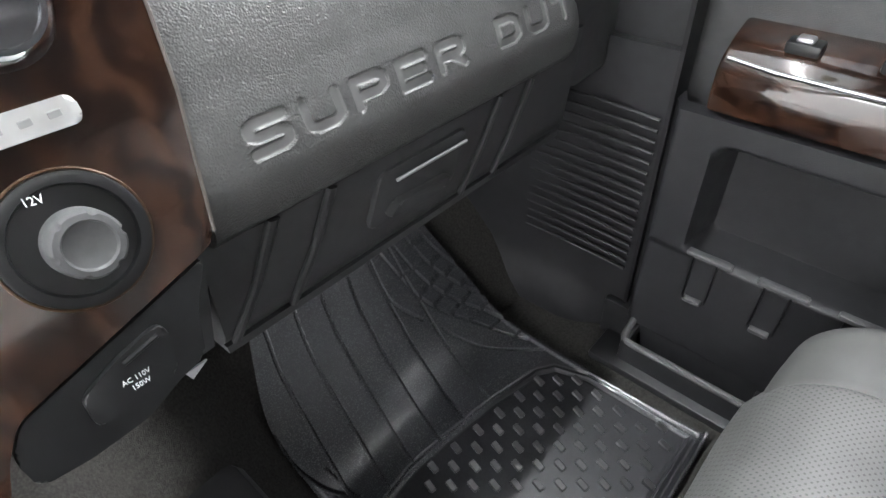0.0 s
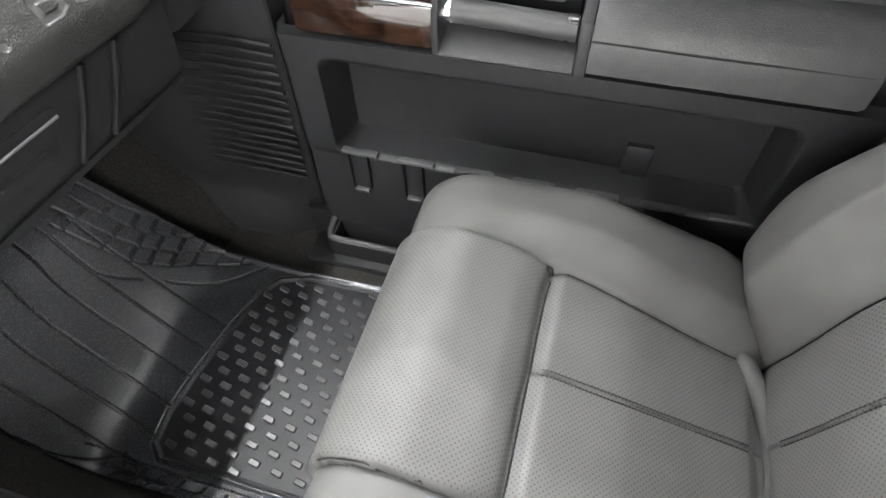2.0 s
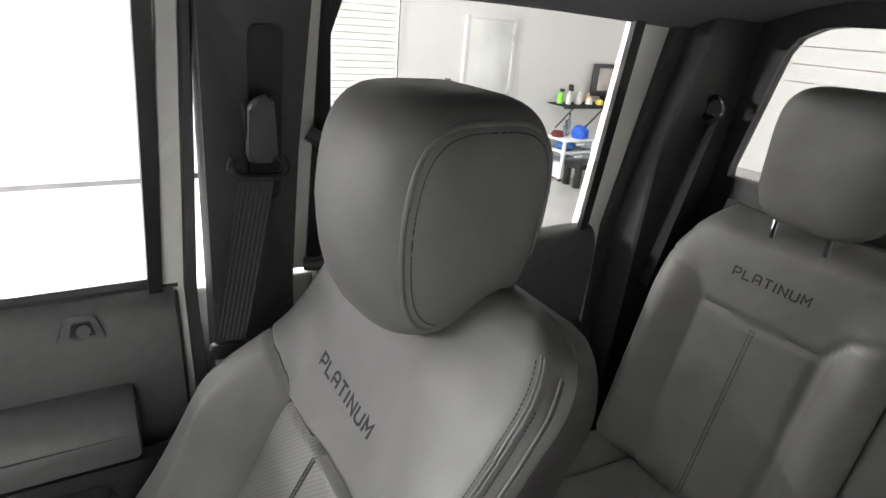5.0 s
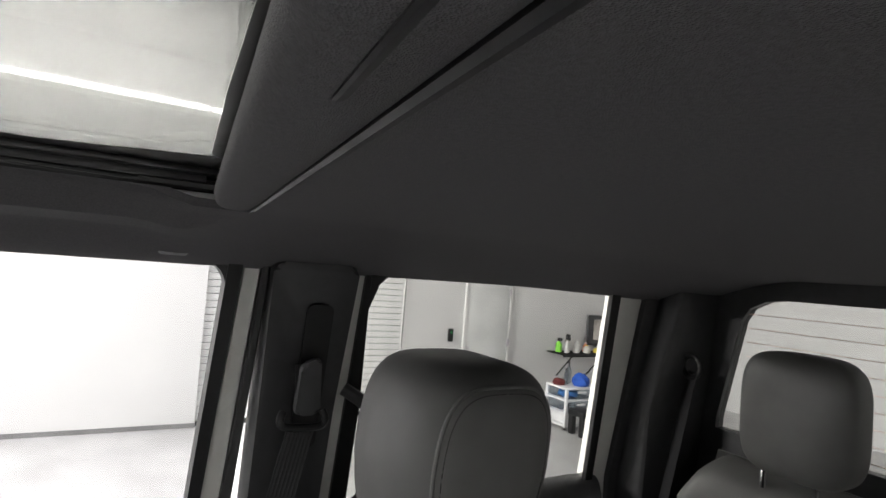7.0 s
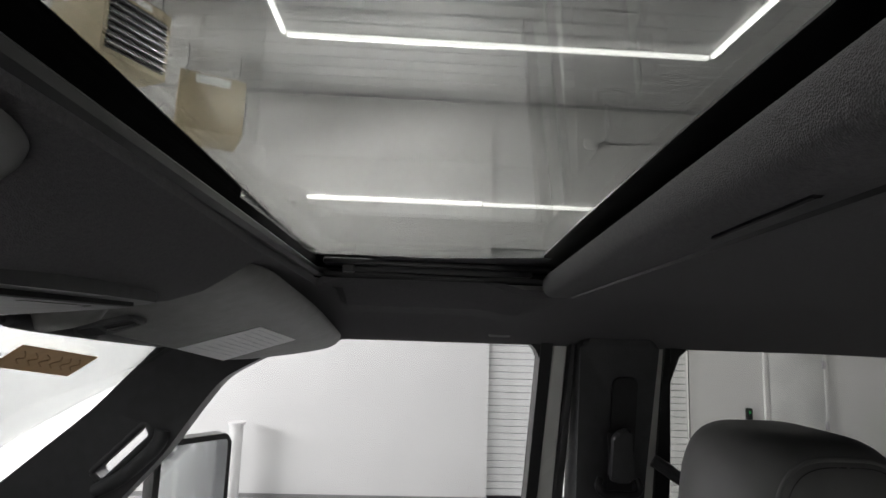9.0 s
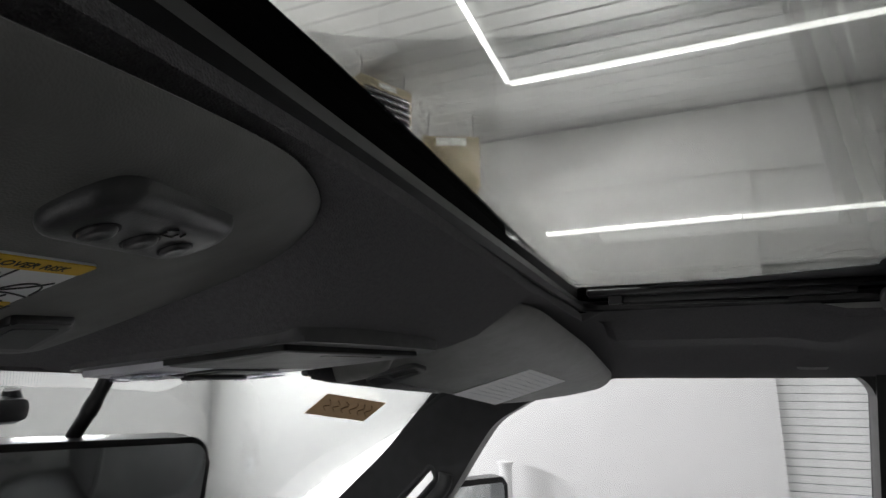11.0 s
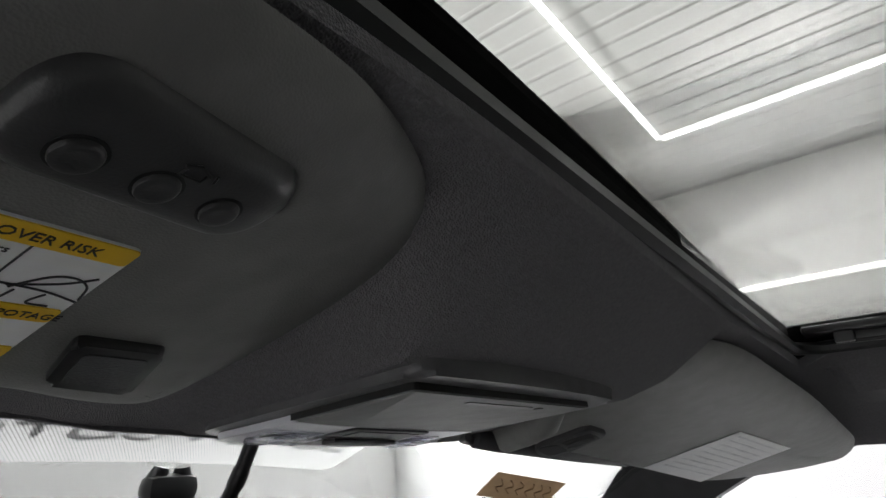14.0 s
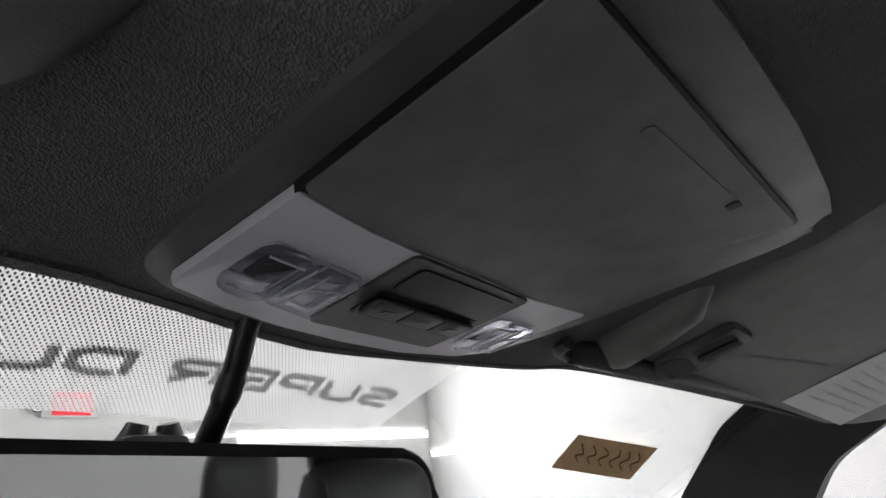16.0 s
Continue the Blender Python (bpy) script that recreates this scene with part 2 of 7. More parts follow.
def smooth_path(pts, steps=8):
    """Catmull-Rom through the points."""
    pts = [Vector(p) for p in pts]
    out = []
    for i in range(len(pts) - 1):
        a, b, c, d = pts[max(i - 1, 0)], pts[i], pts[i + 1], pts[min(i + 2, len(pts) - 1)]
        for k in range(steps):
            t = k / steps
            out.append(0.5 * ((2 * b) + (c - a) * t + (2 * a - 5 * b + 4 * c - d) * t * t + (3 * b - a - 3 * c + d) * t ** 3))
    out.append(pts[-1])
    return out


def loft(bm, rings, closed=True, cap=True):
    vs = [[bm.verts.new(p) for p in r] for r in rings]
    n = len(vs[0])
    for a, b in zip(vs, vs[1:]):
        for k in range(n if closed else n - 1):
            bm.faces.new((a[k], a[(k + 1) % n], b[(k + 1) % n], b[k]))
    if cap:
        bm.faces.new(vs[0][::-1])
        bm.faces.new(vs[-1])
    return bm


def slab(fn, us, vs, back, skip=None, mat=None):
    """A closed sheet fn(u, v) thickened by the vector (or function) back; skip(u, v) leaves holes at cell middles."""
    bm = bmesh.new()
    nu, nv = len(us), len(vs)
    top = [[bm.verts.new(fn(u, v)) for v in vs] for u in us]
    bot = [[bm.verts.new(Vector(fn(u, v)) + Vector(back)) for v in vs] for u in us]
    keep = [[not (skip and skip((us[i] + us[i + 1]) / 2, (vs[j] + vs[j + 1]) / 2)) for j in range(nv - 1)] for i in range(nu - 1)]
    for i in range(nu - 1):
        for j in range(nv - 1):
            if not keep[i][j]:
                continue
            f = bm.faces.new((top[i][j], top[i + 1][j], top[i + 1][j + 1], top[i][j + 1]))
            if mat:
                f.material_index = mat((us[i] + us[i + 1]) / 2, (vs[j] + vs[j + 1]) / 2)
            bm.faces.new((bot[i][j], bot[i][j + 1], bot[i + 1][j + 1], bot[i + 1][j]))
            for di, dj, a, b in ((-1, 0, (i, j), (i, j + 1)), (1, 0, (i + 1, j), (i + 1, j + 1)), (0, -1, (i, j), (i + 1, j)), (0, 1, (i, j + 1), (i + 1, j + 1))):
                x, y = i + di, j + dj
                if x < 0 or y < 0 or x >= nu - 1 or y >= nv - 1 or not keep[x][y]:
                    bm.faces.new((top[a[0]][a[1]], top[b[0]][b[1]], bot[b[0]][b[1]], bot[a[0]][a[1]]))
    for v in [v for v in bm.verts if not v.link_faces]:
        bm.verts.remove(v)
    return bm


def lin(a, b, n):
    return [a + (b - a) * i / (n - 1) for i in range(n)]


def clamp(x, a=0.0, b=1.0):
    return max(a, min(b, x))


def smooth(x, a, b):
    t = clamp((x - a) / (b - a))
    return t * t * (3 - 2 * t)


def plate(outline, to, thick, bevel=0.0, seg=2):
    """A flat plate: outline of (u, v) pairs, to(u, v, w) gives the world point, thickness along w."""
    bm = bmesh.new()
    a = [bm.verts.new((u, v, 0)) for u, v in outline]
    b = [bm.verts.new((u, v, thick)) for u, v in outline]
    n = len(a)
    fa, fb = bm.faces.new(a[::-1]), bm.faces.new(b)
    for k in range(n):
        bm.faces.new((a[k], a[(k + 1) % n], b[(k + 1) % n], b[k]))
    if bevel > 0:
        es = list(set(fb.edges) | set(fa.edges))
        bmesh.ops.bevel(bm, geom=es, offset=bevel, segments=seg, affect="EDGES", profile=0.5)
    bmesh.ops.triangulate(bm, faces=[f for f in bm.faces if len(f.verts) > 4])
    for v in bm.verts:
        v.co = Vector(to(*v.co))
    return bm


def rounded(u0, v0, u1, v1, r, n=5):
    """A rounded rectangle's outline."""
    out = []
    for cu, cv, a0 in ((u1 - r, v0 + r, -90), (u1 - r, v1 - r, 0), (u0 + r, v1 - r, 90), (u0 + r, v0 + r, 180)):
        for k in range(n + 1):
            a = radians(a0 + 90 * k / n)
            out.append((cu + r * math.cos(a), cv + r * math.sin(a)))
    return out


def soften(pts, r, n=4):
    """Rounds the corners of a polygon."""
    out = []
    m = len(pts)
    for i in range(m):
        p, a, b = Vector(pts[i]), Vector(pts[i - 1]), Vector(pts[(i + 1) % m])
        da, db = (a - p), (b - p)
        ra = min(r, da.length * 0.45)
        rb = min(r, db.length * 0.45)
        q0, q1 = p + da.normalized() * ra, p + db.normalized() * rb
        for k in range(n + 1):
            t = k / n
            q = q0 * (1 - t) ** 2 + p * (2 * t * (1 - t)) + q1 * t * t
            out.append((q.x, q.y))
    return out


# block letters as strokes on a 4 x 6 grid
STROKES = {
    "S": [[(4, 6), (0.9, 6), (0, 5.1), (0, 3.9), (0.9, 3.1), (3.2, 3.1), (4, 2.3), (4, 0.8), (3.2, 0), (0, 0)]],
    "U": [[(0, 6), (0, 0.9), (0.9, 0), (3.1, 0), (4, 0.9), (4, 6)]],
    "P": [[(0, 0), (0, 6), (3.1, 6), (4, 5.2), (4, 3.3), (3.1, 2.4), (0.8, 2.4)]],
    "E": [[(4, 6), (0, 6), (0, 0), (4, 0)], [(0.7, 3), (3.4, 3)]],
    "R": [[(0, 0), (0, 6), (3.1, 6), (4, 5.2), (4, 3.6), (3.1, 2.8), (0.8, 2.8)], [(2.2, 2.4), (4, 0)]],
    "D": [[(0, 0), (0, 6), (2.8, 6), (4, 4.8), (4, 1.2), (2.8, 0), (0.7, 0)]],
    "T": [[(-0.2, 6), (4.2, 6)], [(2, 5.4), (2, 0)]],
    "Y": [[(0, 6), (0, 4), (1, 3), (3, 3), (4, 4), (4, 6)], [(2, 2.5), (2, 0)]],
    "L": [[(0, 6), (0, 0), (4, 0)]],
    "A": [[(0, 0), (0, 5), (1, 6), (3, 6), (4, 5), (4, 0)], [(0.6, 2.6), (3.4, 2.6)]],
    "I": [[(2, 6), (2, 0)]],
    "N": [[(0, 0), (0, 6), (4, 0), (4, 6)]],
    "M": [[(0, 0), (0, 6), (2, 2.6), (4, 6), (4, 0)]],
}


def ribbon(pts, w):
    """The two borders of a mitred stroke of width w."""
    pts = [Vector(p) for p in pts]
    left, right = [], []
    for i, p in enumerate(pts):
        d0 = (p - pts[i - 1]).normalized() if i > 0 else None
        d1 = (pts[i + 1] - p).normalized() if i < len(pts) - 1 else None
        d0, d1 = d0 or d1, d1 or d0
        t = (d0 + d1).normalized()
        nrm = Vector((-t.y, t.x))
        k = w / 2 / max(0.45, nrm.dot(Vector((-d0.y, d0.x))))
        left.append(p + nrm * k)
        right.append(p - nrm * k)
    return left, right


def letters(text, to, pitch, height, width, stroke, thick, gap=1.0):
    """Block letters as raised strokes; to(u, v, w) places them."""
    bm = bmesh.new()
    u0 = 0.0
    for ch in text:
        if ch == " ":
            u0 += pitch * gap
            continue
        for line in STROKES[ch]:
            l, r = ribbon([(u0 + (x - 2 * (ch == "I")) / 4 * width, y / 6 * height) for x, y in line], stroke)
            q = [[bm.verts.new(to(p.x, p.y, w)) for p in side] for side in (l, r) for w in (0, thick)]
            n = len(l)
            for k in range(n - 1):
                bm.faces.new((q[1][k], q[1][k + 1], q[3][k + 1], q[3][k]))
                bm.faces.new((q[0][k], q[0][k + 1], q[1][k + 1], q[1][k]))
                bm.faces.new((q[2][k], q[2][k + 1], q[3][k + 1], q[3][k]))
            for k in (0, n - 1):
                bm.faces.new((q[0][k], q[1][k], q[3][k], q[2][k]))
        u0 += pitch * (0.42 if ch == "I" else 1.0)
    return bm


def near_stroke(lines, u, v):
    """The distance of (u, v) from a list of segments."""
    best = 9.0
    for (ax, ay), (bx, by) in lines:
        dx, dy = bx - ax, by - ay
        t = clamp(((u - ax) * dx + (v - ay) * dy) / (dx * dx + dy * dy))
        best = min(best, math.hypot(u - ax - t * dx, v - ay - t * dy))
    return best


def text_mesh(words, size, to, thick=0.0004):
    """Flat words in the built-in font; to(u, v, w) places them."""
    c = bpy.data.curves.new("words", "FONT")
    c.body, c.size, c.extrude, c.resolution_u = words, size, 0.0, 2
    ob = new("words", c)
    me = bpy.data.meshes.new_from_object(ob.evaluated_get(bpy.context.evaluated_depsgraph_get()))
    bpy.data.objects.remove(ob)
    bm = bmesh.new()
    bm.from_mesh(me)
    bpy.data.meshes.remove(me)
    r = bmesh.ops.extrude_face_region(bm, geom=list(bm.faces))
    for v in (g for g in r["geom"] if isinstance(g, bmesh.types.BMVert)):
        v.co.z += thick
    for v in bm.verts:
        v.co = Vector(to(*v.co))
    return bm


# ---------------------------------------------------------------- garage
GX0, GX1, GY0, GY1, GZ0, GZ1 = -6.2, 7.38, -10.5, 7.05, -0.80, 4.75
setting("ground", cbox((GX0 - 0.2, GY0 - 0.2, GZ0 - 0.2), (GX1 + 0.5, GY1 + 0.2, GZ0)), CONCRETE, "polished grey concrete garage floor", "floor")


def corrugated():
    """Ribbed steel sheeting whose ribs run along the garage's length."""
    bm = bmesh.new()
    prof = []
    x = GX0 - 0.2
    while x < GX1 + 0.4:
        for dx, dz in ((0.0, 0.0), (0.19, 0.0), (0.212, 0.012), (0.238, 0.012), (0.26, 0.0)):
            prof.append((x + dx, GZ1 + dz))
        x += 0.27
    a = [bm.verts.new((px, GY0 - 0.2, pz)) for px, pz in prof] + [bm.verts.new((prof[-1][0], GY0 - 0.2, GZ1 + 0.12)), bm.verts.new((prof[0][0], GY0 - 0.2, GZ1 + 0.12))]
    b = [bm.verts.new((v.co.x, GY1 + 0.2, v.co.z)) for v in a]
    n = len(a)
    for k in range(n):
        bm.faces.new((a[k], a[(k + 1) % n], b[(k + 1) % n], b[k]))
    return bm


setting("ceiling", corrugated(), CEIL, "white corrugated steel garage ceiling", "ceiling", 20)
# the passenger side wall has a roll-up door opening and a white lining before it
bm = cbox((GX1, -1.40, GZ0 + 0.06), (GX1 + 0.16, GY1, GZ1 + 0.02))
add(bm, cbox((GX1 + 0.02, -4.20, 2.6), (GX1 + 0.16, -1.40, GZ1 + 0.02)))
add(bm, cbox((GX1 + 0.02, GY0, GZ0), (GX1 + 0.16, -4.20, GZ1 + 0.02)))
setting("wall_east", bm, WALL, "smooth white painted garage wall", "wall", 0)
setting("wall_north", cbox((GX0, GY1 + 0.004, GZ0), (GX1 + 0.16, GY1 + 0.15, GZ1 + 0.02)), WALL, "smooth white painted garage wall", "wall", 0)
setting("wall_south", cbox((GX0, GY0 - 0.15, GZ0), (GX1 + 0.16, GY0 - 0.004, GZ1 + 0.02)), WALL, "smooth white painted garage wall", "wall", 0)
setting("wall_west", cbox((GX0 - 0.15, GY0, GZ0), (GX0, GY1, GZ1 + 0.02)), WALL, "smooth white painted garage wall", "wall", 0)
setting("baseboard", cbox((GX1 + 0.004, -1.41, GZ0), (GX1 + 0.15, GY1, GZ0 + 0.057)), material("grey base strip", (0.22, 0.22, 0.22), 0.5, scale=3), "grey base strip along the white wall", "baseboard", 0)
corner = bmesh.new()
tube(corner, [(GX1 - 0.004, GY1 - 0.01, GZ0), (GX1 - 0.004, GY1 - 0.01, GZ1)], 0.016, 6)
setting("trim", corner, material("grey corner trim", (0.45, 0.45, 0.45), 0.5), "thin grey corner trim", "trim")
cove = bmesh.new()
tube(cove, [(GX1 - 0.01, GY0, GZ1 - 0.012), (GX1 - 0.01, GY1, GZ1 - 0.012)], 0.016, 6)
setting("trim", cove, material("grey cove trim", (0.30, 0.31, 0.31), 0.5), "thin grey trim between wall and ceiling", "trim")

roll = thing("roll_up_door", (GX1 + 0.1, -2.8, GZ0), "white ribbed roll-up garage door, closed", "garage door", kind="structure")
SLAT = None
z = GZ0 + 0.06
while z < 2.6:
    if SLAT is None:
        bm = bmesh.new()
        box(bm, (0, 0, 0.045), (0.02, 2.79, 0.084), None, 0.006, 1)
        SLAT = mesh_of(bm, "slat")
        SLAT.materials.append(material("white slat paint", (0.74, 0.75, 0.74), 0.45, scale=2))
    s = new("slat", SLAT)
    s.parent = roll
    s.location = (0, 0, z - GZ0)
    z += 0.09
part("door_seal", cbox((GX1 + 0.08, -4.19, GZ0), (GX1 + 0.12, -1.41, GZ0 + 0.055)), BLACK, roll, "black rubber bottom seal")

door = thing("door_1", (GX1, -5.7, GZ0), "plain white garage side door, closed", "door", kind="structure")
part("leaf", cbox((GX1 - 0.012, -6.12, GZ0 + 0.01), (GX1 + 0.016, -5.25, 1.35), 0.003), material("white door paint", (0.70, 0.71, 0.70), 0.4, scale=2), door)
for z in (GZ0 + 0.3, 0.29, 1.12):
    part("hinge", cbox((GX1 - 0.03, -6.15, z - 0.06), (GX1 - 0.008, -6.10, z + 0.06), 0.004), SILVER, door, "small steel hinge")
part("knob", tube(bmesh.new(), [(GX1 - 0.012, -5.32, 0.21), (GX1 - 0.045, -5.32, 0.21), (GX1 - 0.07, -5.32, 0.21)], [0.012, 0.014, 0.028], 10), SILVER, door, "steel door knob")
bm = cbox((GX1 - 0.02, -5.31, GZ0), (GX1 + 0.016, -5.253, 1.41), 0.003)
add(bm, cbox((GX1 - 0.02, -6.18, GZ0), (GX1 + 0.016, -6.123, 1.41), 0.003))
add(bm, cbox((GX1 - 0.02, -6.12, 1.353), (GX1 + 0.016, -5.313, 1.41), 0.003))
part("door_frame", bm, WALL, door)
keypad = thing("door_control", (GX1, -5.02, 0.3), "black wall control with a green light beside the door", "control")
part("case", cbox((GX1 - 0.03, -5.06, 0.30), (GX1 + 0.018, -4.98, 0.50), 0.006), BLACK, keypad)
part("button", cbox((GX1 - 0.036, -5.035, 0.43), (GX1 - 0.028, -5.005, 0.46), 0.003), material("green button", (0.05, 0.5, 0.15), 0.4), keypad, "small green button")
cable = bmesh.new()
tube(cable, [(GX1 - 0.01, -4.17, GZ0 + 0.1), (GX1 - 0.012, -4.18, 1.5), (GX1 - 0.01, -4.16, 3.4)], 0.008, 6)
tagged(part("door_cable", cable, BLACK, None), "thin dark cable hanging beside the roll-up door", "cable")
switch = thing("light_switch", (GX1, 6.15, -0.2), "small white wall switch box", "switch")
part("plate", cbox((GX1 - 0.04, 6.08, -0.25), (GX1 + 0.002, 6.22, -0.02), 0.008), WHITE_LABEL, switch)
part("rocker", cbox((GX1 - 0.05, 6.13, -0.17), (GX1 - 0.038, 6.17, -0.10), 0.003), BLACK, switch, "dark rocker")
post = thing("floor_post", (GX1 - 0.25, 1.84, GZ0), "white round post with a flat cap on the floor", "post")
bm = bmesh.new()
tube(bm, [(GX1 - 0.25, 1.84, GZ0), (GX1 - 0.25, 1.84, 0.16)], 0.085, 16)
part("pipe", bm, WALL, post)
part("cap", tube(bmesh.new(), [(GX1 - 0.25, 1.84, 0.16), (GX1 - 0.25, 1.84, 0.19)], 0.11, 16), WALL, post)
sensor = thing("ceiling_sensor", (GX1 - 0.02, -2.81, 4.18), "round white detector with a conduit on the wall", "detector")
part("dome", tube(bmesh.new(), [(GX1 + 0.002, -2.81, 4.18), (GX1 - 0.06, -2.81, 4.18), (GX1 - 0.08, -2.81, 4.18)], [0.10, 0.10, 0.06], 14), WALL, sensor)
part("conduit", tube(bmesh.new(), [(GX1 - 0.02, -2.92, 4.19), (GX1 - 0.02, -4.6, 4.26)], 0.014, 6), material("grey conduit", (0.35, 0.35, 0.35), 0.5), sensor)
opener = thing("door_opener", (GX1 - 0.3, -4.75, 4.35), "grey door opener bracket near the ceiling", "opener")
part("housing", cbox((GX1 - 0.45, -4.95, 4.34), (GX1 - 0.1, -4.62, 4.56), 0.03), material("grey opener", (0.30, 0.31, 0.31), 0.5), opener)
part("arm", tube(bmesh.new(), [(GX1 - 0.2, -4.75, 4.36), (GX1 - 0.15, -4.55, 4.1)], 0.02, 6), SILVER, opener)
part("hanger", tube(bmesh.new(), [(GX1 - 0.28, -4.8, 4.55), (GX1 - 0.28, -4.8, GZ1 + 0.01)], 0.015, 6), SILVER, opener)

# LED battens: a rectangle on the ceiling and a line along each side wall
LEDS = [((5.68, 1.20), (5.68, -1.23)), ((5.68, -1.25), (5.68, -3.68)),
        ((5.62, 1.25), (3.2, 1.25)), ((3.18, 1.25), (0.76, 1.25)), ((0.74, 1.25), (-1.7, 1.25)), ((-1.72, 1.25), (-4.1, 1.25)),
        ((5.62, -3.73), (3.2, -3.73)), ((3.18, -3.73), (0.76, -3.73)), ((0.74, -3.73), (-1.7, -3.73)), ((-1.72, -3.73), (-4.1, -3.73)),
        ((-4.15, 1.2), (-4.15, -1.23)), ((-4.15, -1.25), (-4.15, -3.68))]
for (ax, ay), (bx, by) in LEDS:
    lo = (min(ax, bx) - 0.026, min(ay, by) - 0.026, GZ1 - 0.075)
    hi = (max(ax, bx) + 0.026, max(ay, by) + 0.026, GZ1 - 0.02)
    t = thing("led_batten", ((ax + bx) / 2, (ay + by) / 2, GZ1), "white LED batten lit on the garage ceiling", "ceiling light", "garage lights")
    part("diffuser", cbox(lo, hi, 0.012), LED, t, "glowing white diffuser")
    part("backing", cbox((lo[0] + 0.015, lo[1] + 0.015, GZ1 - 0.021), (hi[0] - 0.015, hi[1] - 0.015, GZ1 + 0.004)), WALL, t)
# the west row is unseen, repeated from the east wall
for x, s in ((GX1, -1), (GX0, 1)):
    for y0, y1 in ((1.20, -1.24), (-1.26, -3.70), (-3.72, -6.1)):
        lo, hi = sorted((x + s * 0.01, x + s * 0.07))
        t = thing("led_batten", (x, (y0 + y1) / 2, 3.2), "white LED batten lit along the garage wall", "wall light", "garage lights")
        part("diffuser", cbox((lo, y1, 3.174), (hi, y0, 3.226), 0.012), LED, t, "glowing white diffuser")
        part("backing", cbox((min(x, x + s * 0.012), y1 + 0.02, 3.18), (max(x, x + s * 0.012), y0 - 0.02, 3.22)), WALL, t)
# glowing strips laid where a bright streak shows through the windscreen
for nm, lo, hi in (("north", (3.75, GY1 - 0.06, 2.03), (5.50, GY1 + 0.0, 2.15)), ("north", (5.52, GY1 - 0.06, 2.03), (7.3, GY1 + 0.0, 2.15)), ("east", (GX1 - 0.06, 4.40, 1.70), (GX1 - 0.004, 7.0, 1.80))):
    t = thing("led_batten", [(a + b) / 2 for a, b in zip(lo, hi)], "glowing white strip on the garage wall", "wall light", "garage lights")
    part("diffuser", cbox(lo, hi, 0.012), WALL_LED, t, "glowing white diffuser")
    part("backing", cbox((lo[0] + 0.02, GY1 - 0.004, 2.06), (hi[0] - 0.02, GY1 + 0.005, 2.12)) if nm == "north" else cbox((GX1 - 0.008, lo[1] + 0.02, 1.73), (GX1 + 0.001, hi[1] - 0.02, 1.77)), WALL, t)
# added lamp, overdriven and offset from the strips to light the cabin from ahead
strip_lamp("wall_strip_north", (3.0, GY1 - 0.08, 2.09), (5.5, GY1 - 0.08, 2.09), (0, -1, 0), STRIP * 16)
strip_lamp("ceiling_strip_east", (5.68, 1.2, GZ1 - 0.09), (5.68, -1.2, GZ1 - 0.09), (0, 0, -1), STRIP * 2.4)
strip_lamp("ceiling_strip_north", (5.6, 1.25, GZ1 - 0.09), (0.6, 1.25, GZ1 - 0.09), (0, 0, -1), STRIP * 1.8)
strip_lamp("ceiling_strip_north", (0.6, 1.25, GZ1 - 0.09), (-4.1, 1.25, GZ1 - 0.09), (0, 0, -1), STRIP * 0.8)
strip_lamp("ceiling_strip_south", (5.6, -3.73, GZ1 - 0.09), (-4.1, -3.73, GZ1 - 0.09), (0, 0, -1), STRIP * 1.0)
strip_lamp("ceiling_strip_west", (-4.15, 1.2, GZ1 - 0.09), (-4.15, -3.7, GZ1 - 0.09), (0, 0, -1), STRIP * 0.4)
strip_lamp("wall_strip_east", (GX1 - 0.09, 1.2, 3.2), (GX1 - 0.09, -1.24, 3.2), (-1, 0, 0), STRIP * 2.6)
# lamp for the unseen west row, added as fill from the driver's side
strip_lamp("wall_strip_west", (GX0 + 0.09, 1.2, 3.2), (GX0 + 0.09, -6.1, 3.2), (1, 0, 0), STRIP * 0.45)

# emergency sign with two lamp heads on the north wall
ex = thing("exit_sign", (1.80, GY1, 2.50), "white emergency sign with a red lit face and two lamp heads", "sign")
part("housing", cbox((1.52, GY1 - 0.055, 2.36), (2.08, GY1 + 0.002, 2.64), 0.012), WALL, ex)
face = part("face", cbox((1.615, GY1 - 0.060, 2.38), (1.985, GY1 - 0.0535, 2.62), 0.002), glow("red sign face", (0.9, 0.06, 0.09), 0.9, (0.5, 0.02, 0.03)), ex, "glowing red face")
for k in range(4):
    part("bar_mark", cbox((1.645 + 0.083 * k, GY1 - 0.064, 2.43), (1.695 + 0.083 * k, GY1 - 0.059, 2.57), 0.002), WHITE_LABEL, face, "pale upright mark")
for s in (-1, 1):
    hd_ = part("lamp_head", tube(bmesh.new(), [(1.80 + s * 0.33, GY1 - 0.03, 2.47), (1.80 + s * 0.33, GY1 - 0.12, 2.46)], [0.045, 0.06], 16), BLACK, ex, "round grey lamp head")
    part("lens", tube(bmesh.new(), [(1.80 + s * 0.33, GY1 - 0.121, 2.46), (1.80 + s * 0.33, GY1 - 0.128, 2.46)], [0.052, 0.046], 16), GREY_PLASTIC, hd_)
    part("neck", cbox((1.80 + min(s * 0.27, s * 0.31), GY1 - 0.05, 2.455), (1.80 + max(s * 0.27, s * 0.31), GY1 - 0.02, 2.485), 0.004), WALL, ex)


